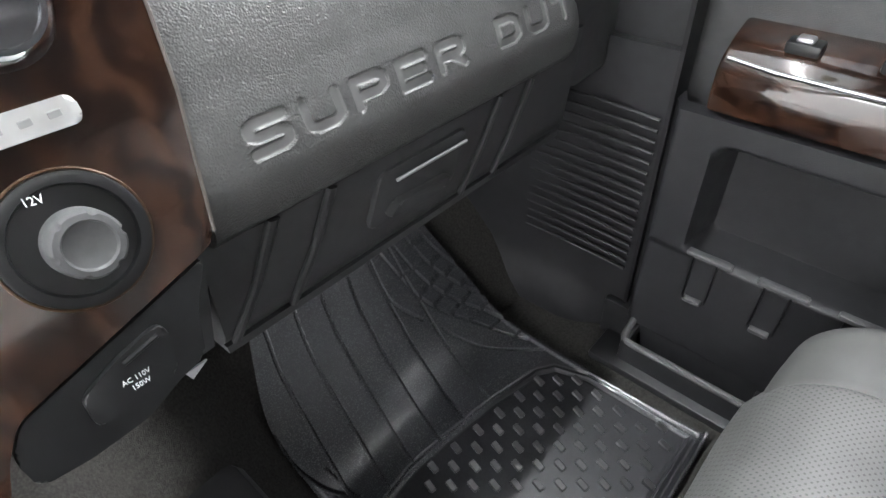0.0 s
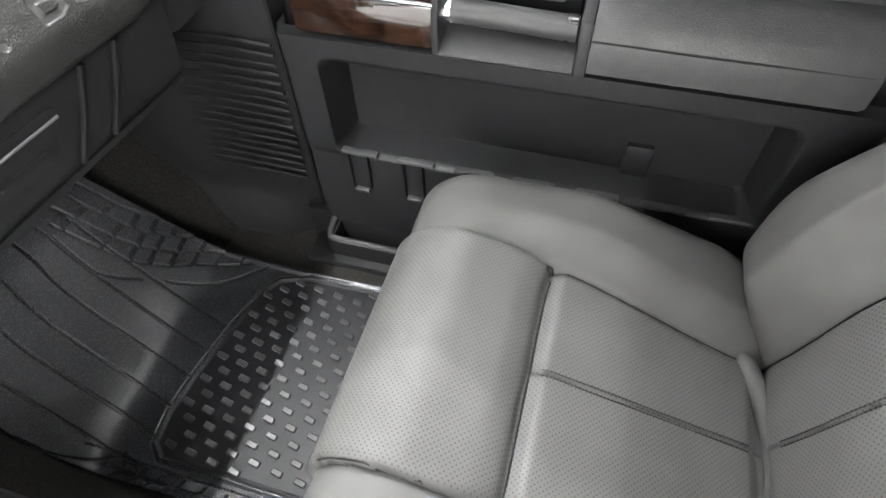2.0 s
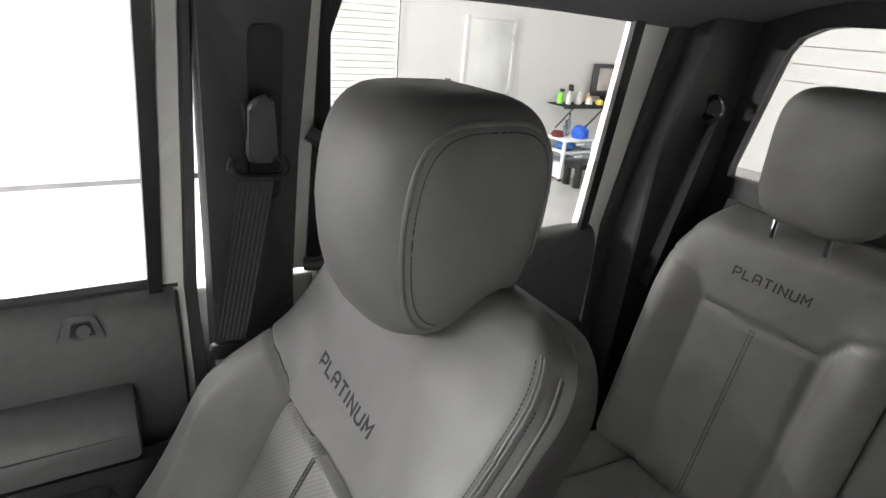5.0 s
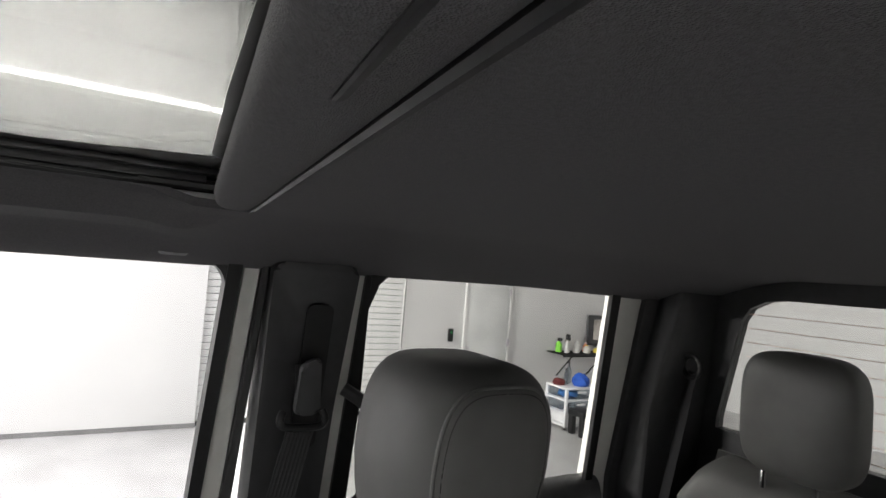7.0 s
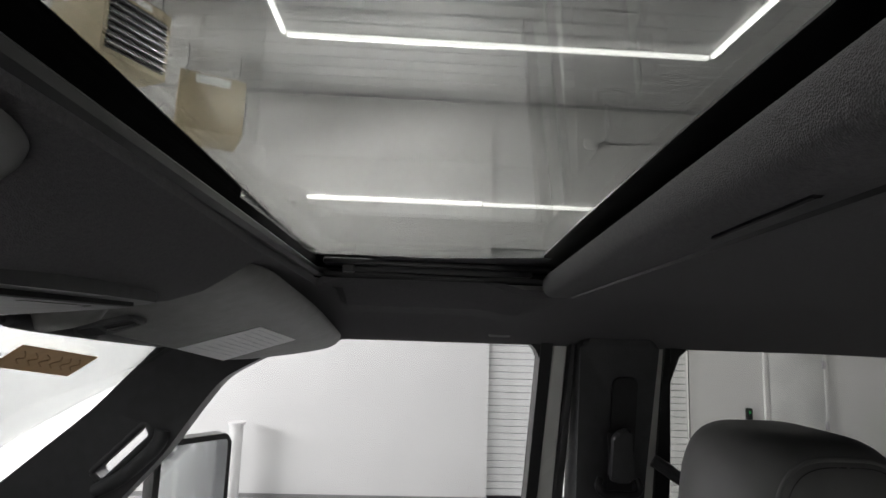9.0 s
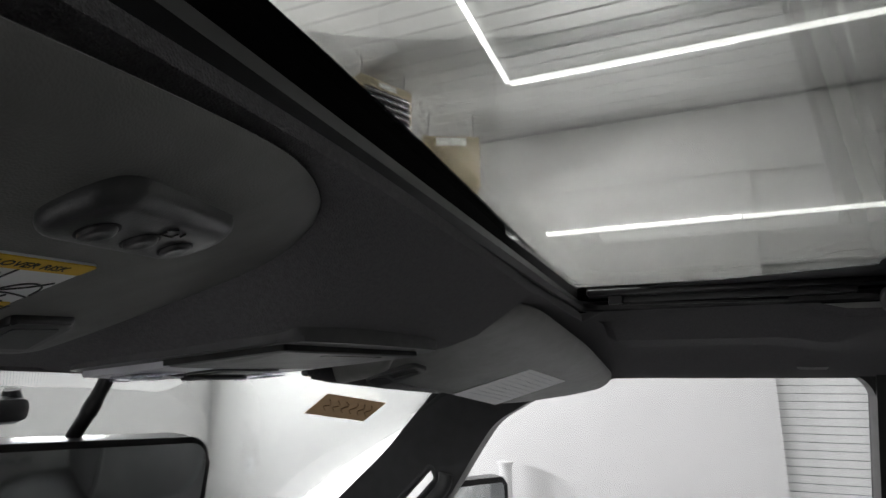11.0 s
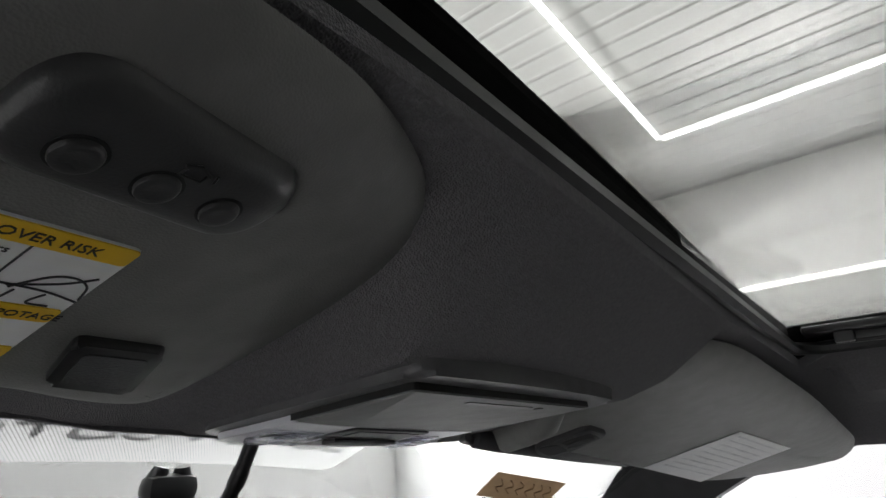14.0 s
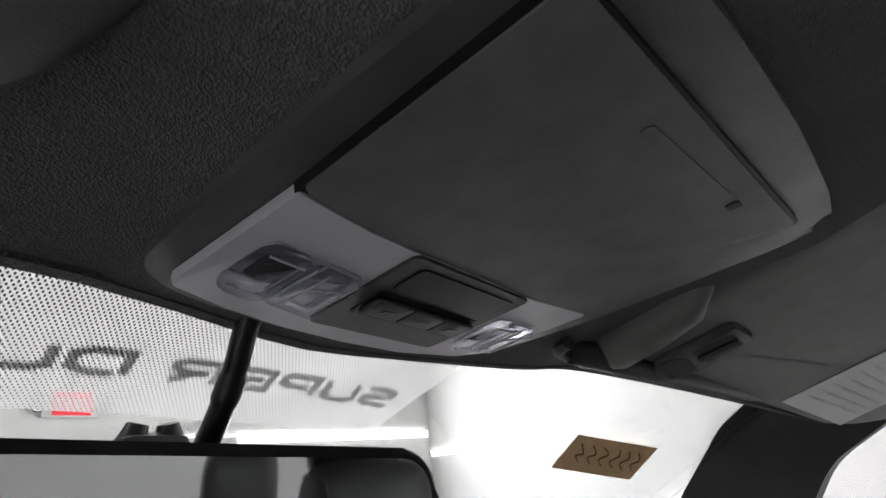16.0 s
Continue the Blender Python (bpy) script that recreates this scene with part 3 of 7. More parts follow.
def heater(base, turn):
    """A hanging unit heater: tan case, black louvres, plate, hangers and a gas pipe."""
    t = thing("unit_heater", base, "tan enamel gas unit heater hung from the ceiling", "heater", "unit heaters")
    m = Matrix.Translation(base) @ Matrix.Rotation(turn, 4, "Z")

    def put(bm):
        for v in bm.verts:
            v.co = m @ v.co
        return bm

    part("case", put(cbox((-0.38, -0.36, -0.36), (0.38, 0.36, 0.36), 0.015)), TAN, t)
    part("recess", put(cbox((0.372, -0.31, -0.30), (0.386, 0.31, 0.24))), BLACK, t)
    for k in range(7):
        z = -0.26 + k * 0.075
        part("louvre", put(cbox((0.37, -0.31, z - 0.006), (0.425, 0.31, z + 0.006), 0.002)), SILVER, t, "thin steel louvre blade")
    part("name_plate", put(cbox((-0.2, -0.366, 0.22), (0.2, -0.358, 0.33), 0.002)), WHITE_LABEL, t, "white rating plate")
    part("plate", put(cbox((0.376, -0.12, 0.27), (0.386, 0.12, 0.33), 0.004)), WHITE_LABEL, t, "white oval plate")
    for dx, dy in ((-0.3, -0.3), (0.3, -0.3), (-0.3, 0.3), (0.3, 0.3)):
        part("hanger", put(tube(bmesh.new(), [(dx, dy, 0.35), (dx, dy, GZ1 - base[2] + 0.01)], 0.008, 6)), SILVER, t)
    part("pipe", put(tube(bmesh.new(), smooth_path([(-0.2, 0.37, 0.0), (-0.2, 0.5, 0.05), (-0.2, 0.52, 0.4), (-0.2, 0.52, GZ1 - base[2])]), 0.022, 8)), SILVER, t, "bent gas pipe")
    return t


heater((6.55, 2.35, 4.05), radians(-65))
heater((4.95, 2.75, 4.15), radians(-115))

# work corner near the side door
bench = thing("wall_shelf", (7.15, -7.6, 0.1), "black wire wall shelf crowded with bottles", "shelf")
for x in lin(6.93, 7.36, 9):
    part("wire", tube(bmesh.new(), [(x, -8.7, 0.150), (x, -6.98, 0.150)], 0.007, 6), BLACK, bench)
for y in lin(-8.68, -7.0, 15):
    part("cross_wire", tube(bmesh.new(), [(6.93, y, 0.142), (7.37, y, 0.142)], 0.006, 5), BLACK, bench)
part("front_rail", cbox((6.915, -8.7, 0.110), (6.935, -6.97, 0.160), 0.006), BLACK, bench)
for y in (-7.25, -7.95, -8.5):
    part("bracket", tube(bmesh.new(), [(7.375, y, -0.28), (6.98, y, 0.138)], 0.014, 6), BLACK, bench)


def shelf_bottle(x, y, h, r, colour, cap, spray):
    t = thing("spray_bottle" if spray else "bottle", (x, y, 0.158), "plastic spray bottle on the wall shelf" if spray else "plastic bottle on the wall shelf", "bottle", "bottles on the shelf")
    part("body", tube(bmesh.new(), [(x, y, 0.158), (x, y, 0.158 + h * 0.62), (x, y, 0.158 + h * 0.78), (x, y, 0.158 + h * 0.9)], [r, r, r * 0.55, r * 0.34], 14), material("bottle plastic", colour, 0.35, scale=10), t)
    if spray:
        part("trigger", cbox((x - 0.07, y - 0.018, 0.158 + h * 0.9), (x + 0.03, y + 0.018, 0.158 + h + 0.03), 0.01), cap, t, "spray head")
    else:
        part("cap", tube(bmesh.new(), [(x, y, 0.158 + h * 0.88), (x, y, 0.158 + h)], r * 0.42, 10), cap, t)


GREEN = (0.25, 0.72, 0.08)
for x, y, h, r, colour, cap, spray in ((7.22, -7.12, 0.21, 0.055, GREEN, BLACK, True), (7.10, -7.20, 0.24, 0.045, (0.62, 0.63, 0.60), BLACK, True), (7.28, -7.36, 0.27, 0.040, (0.30, 0.30, 0.22), BLACK, True), (7.12, -7.43, 0.16, 0.055, (0.76, 0.76, 0.74), WHITE_LABEL, False), (7.26, -7.58, 0.19, 0.060, (0.78, 0.78, 0.75), WHITE_LABEL, False), (7.08, -7.64, 0.14, 0.060, (0.72, 0.71, 0.66), YELLOW, False), (7.24, -7.76, 0.16, 0.050, (0.70, 0.25, 0.15), WHITE_LABEL, False), (7.06, -7.86, 0.10, 0.065, (0.74, 0.62, 0.10), BLACK, False)):
    shelf_bottle(x, y, h, r, colour, cap, spray)
screen = thing("monitor", (7.3, -8.3, 0.16), "dark framed monitor standing on the wall shelf", "monitor")
part("bezel", cbox((7.30, -8.72, 0.26), (7.345, -7.86, 0.80), 0.01), material("dark monitor frame", (0.05, 0.05, 0.055), 0.4), screen)
part("panel", cbox((7.292, -8.62, 0.36), (7.302, -7.99, 0.73)), material("light screen picture", (0.50, 0.47, 0.44), 0.25, var=0.25, scale=5), screen)
part("stand", cbox((7.22, -8.42, 0.158), (7.36, -8.14, 0.275), 0.01), BLACK, screen)
cart = thing("drawer_cart", (6.25, -6.56, GZ0), "white plastic drawer cart with clear drawers and cloths on top", "cart")
WP = material("white cart plastic", (0.78, 0.79, 0.80), 0.35, scale=8)
CL = plain_glass("clear drawer plastic", (0.80, 0.84, 0.88))
for dx in (6.03, 6.46):
    for dy in (-6.84, -6.28):
        part("post", cbox((dx - 0.022, dy - 0.022, GZ0 + 0.04), (dx + 0.022, dy + 0.022, -0.20), 0.008), WP, cart)
        part("wheel", tube(bmesh.new(), [(dx, dy - 0.015, GZ0 + 0.026), (dx, dy + 0.015, GZ0 + 0.026)], 0.026, 10), BLACK, cart)
for z in (GZ0 + 0.06, GZ0 + 0.245, GZ0 + 0.43, -0.20):
    part("shelf", cbox((6.005, -6.865, z - 0.014), (6.485, -6.255, z + 0.014), 0.008), WP, cart)
for z, m, what in ((GZ0 + 0.08, WP, "white plastic drawer"), (GZ0 + 0.265, CL, "clear plastic drawer"), (GZ0 + 0.45, CL, "clear plastic drawer")):
    d = part("drawer", cbox((6.015, -6.81, z), (6.475, -6.31, z + 0.135), 0.012), m, cart, what)
    part("grip", cbox((5.995, -6.64, z + 0.085), (6.014, -6.48, z + 0.115), 0.006), WP, d)


def crumple(name, c, size, m, label, category, seed):
    """Soft stuff that lies in a heap on its support."""
    bm = bmesh.new()
    bmesh.ops.create_icosphere(bm, subdivisions=4, radius=1.0)
    for v in bm.verts:
        k = 1 + 0.22 * noise.noise(v.co * 1.9 + Vector((seed, 0, 0))) + 0.12 * noise.noise(v.co * 5.5 + Vector((0, seed, 0)))
        v.co = Vector((c[0] + v.co.x * size[0] * k, c[1] + v.co.y * size[1] * k, c[2] + max(0.0, (v.co.z * k + 0.55) * size[2])))
    tagged(part(name, bm, m, None), label, category)


crumple("cloth", (6.30, -6.36, -0.186), (0.11, 0.09, 0.06), material("dark red cloth", (0.13, 0.02, 0.02), 0.8), "crumpled dark red cloth on the cart", "cloth", 3)
crumple("cloth", (6.16, -6.66, -0.186), (0.14, 0.12, 0.12), BLUE, "crumpled blue cloth on the cart", "cloth", 8)
crumple("cloth", (6.24, -6.50, GZ0 + 0.452), (0.15, 0.15, 0.07), material("pale blue cloth", (0.10, 0.28, 0.62), 0.8), "blue cloth seen through the clear drawer", "cloth", 5)
for x, y, z, k in ((6.33, -6.52, -0.186, 0.20), (6.36, -6.60, -0.186, 0.30)):
    t = thing("clear_bottle", (x, y, z), "tall clear bottle on the drawer cart", "bottle", "bottles on the cart")
    part("body", tube(bmesh.new(), [(x, y, z), (x, y, z + k * 0.7), (x, y, z + k * 0.85), (x, y, z + k)], [0.038, 0.038, 0.016, 0.014], 12), CL, t)
    part("cap", tube(bmesh.new(), [(x, y, z + k), (x, y, z + k + 0.035)], 0.018, 10), BLACK, t)
bin_ = thing("waste_bin", (6.55, -6.02, GZ0), "dark round bin with a blue lid beside the cart", "bin")
part("drum", tube(bmesh.new(), [(6.55, -6.02, GZ0), (6.55, -6.02, -0.46)], [0.12, 0.15], 18), BLACK, bin_)
part("lid", tube(bmesh.new(), [(6.55, -6.02, -0.465), (6.55, -6.02, -0.43), (6.55, -6.02, -0.36), (6.55, -6.02, -0.33)], [0.165, 0.165, 0.12, 0.03], 20), BLUE, bin_, "domed blue lid")
stool = thing("step_stool", (5.85, -6.6, GZ0), "black low step stool before the cart", "stool")
part("top", cbox((5.62, -7.0, GZ0 + 0.27), (5.94, -6.24, GZ0 + 0.35), 0.012), BLACK, stool)
for dx, dy in ((5.67, -6.29), (5.89, -6.29), (5.67, -6.95), (5.89, -6.95)):
    part("leg", cbox((dx - 0.04, dy - 0.04, GZ0), (dx + 0.04, dy + 0.04, GZ0 + 0.275), 0.006), BLACK, stool)

# ---------------------------------------------------------------- cabin shell
def side_x(z):
    """The inner face of the cabin's side above the sill leans inwards."""
    return 0.905 - 0.195 * (z - 0.83) if z > 0.83 else 0.905


def side_plate(outline, inset, thick, mirror=1, bevel=0.0):
    """A plate in the leaning side of the cabin: outline in (y, z), from inset towards the outside."""
    return plate(outline, lambda u, v, w: (mirror * (side_x(v) - inset + w), u, v), thick, bevel)


def zhead(x, y):
    """The headliner's underside."""
    ax = abs(x)
    if y < -0.21:
        low = 0.021 * smooth(-y, 0.45, 0.53)
        z = 1.476 - low - 0.019 * smooth(-y, 1.2, 1.95)
        drop = (0.105 - low) * clamp((ax - 0.50) / 0.30) ** 1.6
        # a soft step and a roll run along the side of the sunroof
        step = (0.042 * smooth(ax, 0.535, 0.575) + 0.006 * smooth(ax, 0.60, 0.68) + 0.057 * smooth(ax, 0.69, 0.80)) * (1 - low / 0.105)
        drop += (step - drop) * smooth(y, -0.60, -0.50)
    else:
        z = 1.476 - 0.081 * clamp((y + 0.21) / 0.35)
        k = clamp((y + 0.21) / 0.2)
        drop = (1 - k) * 0.105 * clamp((ax - 0.50) / 0.30) ** 1.6 + k * 0.085 * (ax / 0.72) ** 2
    z -= drop
    if y > -0.21:
        low = 1.476 - 0.062 * smooth(y, -0.21, -0.10) - 0.025 * clamp((y + 0.10) / 0.22)
        z += (min(low, z) - z) * (1 - smooth(ax, 0.16, 0.25))
        over = min(1.387 - 0.31 * (y + 0.132) - 0.174 * (ax - 0.595), 1.468)
        z += (max(z, over) - z) * (smooth(ax, 0.165, 0.205) if x > 0 else smooth(ax, 0.134, 0.162)) * smooth(0.09 - y, 0.0, 0.06)
    return z


def yfront(x):
    """The headliner's front border along the windscreen."""
    return 0.116 - 0.087 * (x / 0.72) ** 2 - 0.038 * smooth(-x, 0.0, 0.16)


OX, OY0, OY1 = 0.515, -0.575, -0.192
xs = sorted(set([round(v, 4) for v in lin(-0.80, 0.80, 65)] + [-OX, OX]))
ys = sorted(set([round(v, 4) for v in lin(-1.955, -0.62, 30)] + [round(v, 4) for v in lin(-0.61, 0.0, 31)] + [OY0, OY1]))


def bow(x):
    """The sunroof opening's front border runs back towards the driver's side."""
    return 0.014 - 0.014 * smooth(0.35 - x, 0.0, 0.6)


def head_pt(x, y):
    y0 = y
    if y > -0.15:
        y = -0.15 + (y + 0.15) * (yfront(x) + 0.15) / 0.15
    if y0 < -0.43:
        y += (0.030 - 0.10 * clamp(x, -OX, OX)) * smooth(y0, -0.75, OY0) * smooth(-0.43 - y0, 0.0, 0.12)
    if abs(x) <= OX + 0.06 and -0.42 < y0 < -0.05:
        y += bow(x) * (smooth(y0, -0.42, OY1) if y0 < OY1 else smooth(-0.05 - y0, 0.0, 0.142)) * smooth(OX + 0.06 - abs(x), 0.0, 0.05)
    return (x, y, zhead(x, y))


bm = slab(head_pt, xs, ys, (0, 0, 0.012), lambda x, y: abs(x) < OX and OY0 < y < OY1)
liner = thing("headliner", (0, -0.9, 1.40), "charcoal woven fabric headliner with a sunroof opening", "headliner", kind="structure")
part("lining", bm, FABRIC, liner)
edge = bmesh.new()
tube(edge, [(u, v + (bow(u) if v > -0.3 else 0.0), 1.484) for u, v in rounded(-OX - 0.001, OY0 - 0.001, OX + 0.001, OY1 + 0.001, 0.03) + [(OX - 0.029, OY0 - 0.001)]], 0.008, 8, False)
part("opening_seal", edge, SEAL, liner, "black seal round the sunroof opening")
# outer roof skin over it
bm = slab(lambda x, y: (x * 1.02, y, 1.502 - 0.05 * abs(x / 0.8) ** 4 - 0.03 * clamp((y + 0.3) / 0.4) ** 2), lin(-0.84, 0.84, 15), [-2.0, -1.2, -0.66, -0.607, -0.163, -0.12, 0.1], (0, 0, 0.010), lambda x, y: abs(x) < 0.56 and -0.607 < y < -0.163)
setting("roof_panel", bm, PAINT, "white painted steel roof skin", "roof")

# sunroof: black frame, rails, glass and the retracted shade with its grip
sun = thing("sunroof", (0, -0.39, 1.47), "closed glass sunroof in a black frame", "sunroof")
bm = bmesh.new()
for lo, hi in (((-0.56, OY0 - 0.03, 1.478), (0.56, OY0 - 0.002, 1.516)), ((OX + 0.002, OY0, 1.478), (OX + 0.045, OY1 + 0.040, 1.516)), ((-OX - 0.045, OY0, 1.478), (-OX - 0.002, OY1 + 0.040, 1.516))):
    add(bm, cbox(lo, hi, 0.004))
add(bm, plate([(0.516, OY1 + 0.04), (-0.516, OY1 + 0.04)] + [(x, OY1 + 0.004 + bow(x)) for x in lin(-0.516, 0.516, 24)], lambda u, v, w: (u, v, 1.478 + w), 0.038))
part("frame", bm, material("matt black frame", (0.003, 0.003, 0.003), 0.9, spec=0.02), sun)
part("glass", cbox((-0.530, -0.590, 1.506), (0.530, -0.180, 1.510)), ROOF_TINT, sun, "lightly tinted roof glass")
part("border", plate([(-0.513, -0.574), (0.513, -0.574), (0.513, -0.540), (0.383, -0.540), (0.378, -0.527), (0.36, -0.523), (0.10, -0.500), (-0.15, -0.482), (-0.513, -0.462)], lambda u, v, w: (u, v, 1.5040 + w), 0.0015), BLACK, sun, "black glass border")
for k in (1, -1):
    part("border", plate([(k * 0.513, -0.5395), (k * 0.513, -0.19), (k * 0.508, -0.19), (k * 0.448, -0.36), (k * 0.384, -0.5395)][::k], lambda u, v, w: (u, v, 1.5040 + w), 0.0015), BLACK, sun, "black glass border")
for s in (1, -1):
    part("rail", cbox((min(s * 0.478, s * 0.513), OY0, 1.496), (max(s * 0.478, s * 0.513), OY1, 1.5055), 0.003), BLACK, sun)
    part("guide", cbox((min(s * 0.497, s * 0.508), OY0 + 0.04, 1.486), (max(s * 0.497, s * 0.508), OY1 - 0.05, 1.497), 0.002), DASH_LOW, sun)
    part("clip", cbox((min(s * 0.488, s * 0.505), OY1 - 0.05, 1.484), (max(s * 0.488, s * 0.505), OY1 - 0.03, 1.503), 0.002), DASH_LOW, sun)
    part("arm", tube(bmesh.new(), [(s * 0.5, OY1 - 0.03, 1.486), (s * 0.498, OY0 + 0.12, 1.481)], 0.003, 6), SEAL, sun)
shade = thing("roof_blind", (0, -0.6, 1.46), "rolled dark fabric sunroof shade with a pull slot", "shade")
rings = []
for x in lin(-0.46, 0.46, 41):
    e = 1 - clamp((abs(x) - 0.43) / 0.03) ** 2 * 0.6
    rings.append([(x, -0.521 - 0.10 * x + 0.027 * e * math.copysign(abs(math.cos(a)) ** 0.75, math.cos(a)), 1.469 + 0.020 * e * math.copysign(abs(math.sin(a)) ** 0.75, math.sin(a))) for a in lin(0, 2 * math.pi, 33)[:-1]])
part("roll", loft(bmesh.new(), rings), FABRIC, shade)
part("pull_slot", tube(bmesh.new(), [(-0.222, -0.4965, 1.4495), (-0.128, -0.5065, 1.4490)], 0.0034, 8, True, 0.5), SEAL, shade, "dark finger slot")
# black tube that draws the shaded crease between roll and headliner
part("rear_crease_shade", tube(bmesh.new(), [(-0.50, -0.499, 1.4565), (0.47, -0.596, 1.4565)], 0.0045, 8), SEAL, shade, "black strip as shade in the crease behind the roll")

# side of the cabin: window surrounds, jambs, pillars, glass
def side(mirror):
    s = mirror
    nm = "east" if s > 0 else "west"
    if s > 0:
     door_frame = side_plate([(-0.590, 0.83), (-0.613, 0.83), (-0.643, 1.38), (-0.617, 1.38)], 0.012, 0.05, s)
     setting("window_frame", door_frame, SEAL, "black rubber window surround", "trim")
    jamb = side_plate([(-0.618, 0.30), (-0.656, 0.30), (-0.650, 0.83), (-0.680, 1.40), (-0.647, 1.40), (-0.614, 0.83)], -0.002, 0.05, s, 0.004)
    setting("door_jamb", jamb, PAINT, "white painted body edge beside the door", "trim")
    seal = side_plate([(-0.657, 0.30), (-0.680, 0.30), (-0.672, 0.83), (-0.695, 1.40), (-0.681, 1.40), (-0.651, 0.83)], 0.012, 0.05, s, 0.004)
    setting("door_seal", seal, TRIM, "rubber seal along the door opening", "trim")
    pil = side_plate(soften([(-0.676, -0.02), (-0.850, -0.02), (-0.846, 0.85), (-0.848, 1.10), (-0.862, 1.39), (-0.693, 1.39)], 0.02), 0.045, 0.09, s, 0.012)
    setting("pillar", pil, TRIM, "black plastic pillar between the doors", "pillar")
    f2 = side_plate([(-0.886, 0.83), (-0.925, 0.83), (-0.921, 1.10), (-0.908, 1.30), (-0.925, 1.355), (-0.96, 1.39), (-0.892, 1.39), (-0.888, 1.10)], 0.004, 0.05, s)
    setting("window_frame", f2, SEAL, "black rubber window surround", "trim")
    j0 = side_plate([(-0.858, 0.83), (-0.888, 0.83), (-0.891, 1.10), (-0.895, 1.39), (-0.866, 1.39), (-0.860, 1.10)], -0.006, 0.05, s, 0.004)
    setting("door_jamb", j0, PAINT, "white painted body edge before the rear window", "trim")
    f3 = side_plate([(-1.645, 0.83), (-1.672, 0.83), (-1.628, 1.39), (-1.596, 1.39)], 0.012, 0.014, s)
    setting("window_frame", f3, SEAL, "black rubber window surround", "trim")
    j2 = side_plate([(-1.676, 0.40), (-1.748, 0.40), (-1.748, 0.83), (-1.742, 1.40), (-1.634, 1.40), (-1.676, 0.83)], -0.004, 0.05, s, 0.004)
    setting("door_jamb", j2, PAINT, "white painted body edge beside the rear door", "trim")
    s2 = side_plate([(-1.735, 0.30), (-1.800, 0.30), (-1.812, 0.83), (-1.826, 1.40), (-1.729, 1.40), (-1.735, 0.83)], 0.014, 0.05, s, 0.01)
    setting("door_seal", s2, TRIM, "thick rubber seal along the rear door opening", "trim")
    c = side_plate([(-1.762, 0.0), (-1.955, 0.0), (-1.965, 1.42), (-1.785, 1.42), (-1.768, 1.05)], 0.075, 0.12, s, 0.015)
    setting("pillar", c, TRIM, "black plastic rear pillar", "pillar")
    # top rails above the windows, below the liner
    top = side_plate([(0.10, 1.366), (-1.80, 1.392), (-1.80, 1.45), (0.10, 1.43)], -0.01, 0.04, s, 0.005)
    setting("roof_rail", top, SEAL, "dark rail over the side windows", "trim")
    # rounded upper corners of the windows
    def corner(y, z, sy, r):
        arc = [(y + sy * r - sy * r * math.cos(a), z - r + r * math.sin(a)) for a in lin(0, math.pi / 2, 8)]
        return side_plate([(y - sy * 0.004, z + 0.004)] + arc, 0.006, 0.04, s)

    for y, z, sy, r in (((-0.616, 1.382, 1, 0.05),) if s > 0 else ()) + ((-0.905, 1.392, -1, 0.05), (-1.600, 1.392, 1, 0.03)):
        setting("window_corner", corner(y, z, sy, r), SEAL, "rounded black corner of a side window", "trim")
    # glass
    if s > 0:
      g = side_plate([(0.60, 0.80), (-0.63, 0.80), (-0.645, 1.39), (-0.05, 1.40), (0.20, 1.30)], -0.03, 0.004, s)
      setting("window_1", g, SIDE_GLASS, "clear front door window", "window", 0)
    g = side_plate([(-0.90, 0.80), (-1.68, 0.80), (-1.64, 1.41), (-0.91, 1.41)], -0.03, 0.004, s)
    setting("window_2", g, TINT, "lightly tinted rear door window", "window", 0)
    # outer skin below the sill
    bm = cbox((min(s * 0.93, s * 0.99), -1.97, -0.30), (max(s * 0.93, s * 0.99), 0.75 if s > 0 else -0.70, 0.81), 0.01)
    setting("body_side", bm, PAINT, "white painted body side", "body")


side(1)
side(-1)

# back of the cabin with its window, whose side borders lean inwards
bm = bmesh.new()
for lo, hi in (((-0.90, -1.99, -0.2), (0.90, -1.955, 1.010)), ((-0.90, -1.99, 1.384), (0.90, -1.955, 1.47))):
    add(bm, cbox(lo, hi))
for k in (1, -1):
    add(bm, plate([(k * 0.90, 1.010), (k * 0.90, 1.384), (k * 0.54, 1.384), (k * 0.585, 1.378), (k * 0.630, 1.355), (k * 0.652, 1.320), (k * 0.665, 1.26), (k * 0.712, 1.035), (k * 0.712, 1.010)][::k], lambda u, v, w: (u, -1.99 + w, v), 0.035))
setting("cabin_back", bm, TRIM, "black trimmed back wall of the cabin", "wall", 0)
setting("window_3", plate([(-0.73, 1.0), (0.73, 1.0), (0.66, 1.395), (-0.66, 1.395)], lambda u, v, w: (u, -1.972 + w, v), 0.004), TINT, "rear cabin window with fine heating lines", "window", 0)
bm = bmesh.new()
for z in lin(1.03, 1.34, 9):
    add(bm, cbox((-0.64, -1.967, z - 0.0008), (0.64, -1.966, z + 0.0008)))
setting("heating_lines", bm, material("thin heating wire", (0.25, 0.16, 0.12), 0.6), "fine heating lines on the rear window", "trim", 0)
# unseen bonnet, added to throw light up onto visors and headliner
bounce_hood = slab(lambda x, y: (x * (1 - 0.05 * clamp((y - 1.0) / 1.4)), y, 0.965 - 0.05 * (x / 0.9) ** 2 - 0.075 * clamp((y - 0.98) / 1.4) ** 1.6 + 0.022 * smooth(abs(x), 0.42, 0.56)), lin(-0.90, 0.90, 25), lin(0.98, 2.42, 14), (0, 0, -0.02))
setting("bounce_hood", bounce_hood, PAINT, "unseen white bonnet added to bounce light into the cabin", "bonnet")
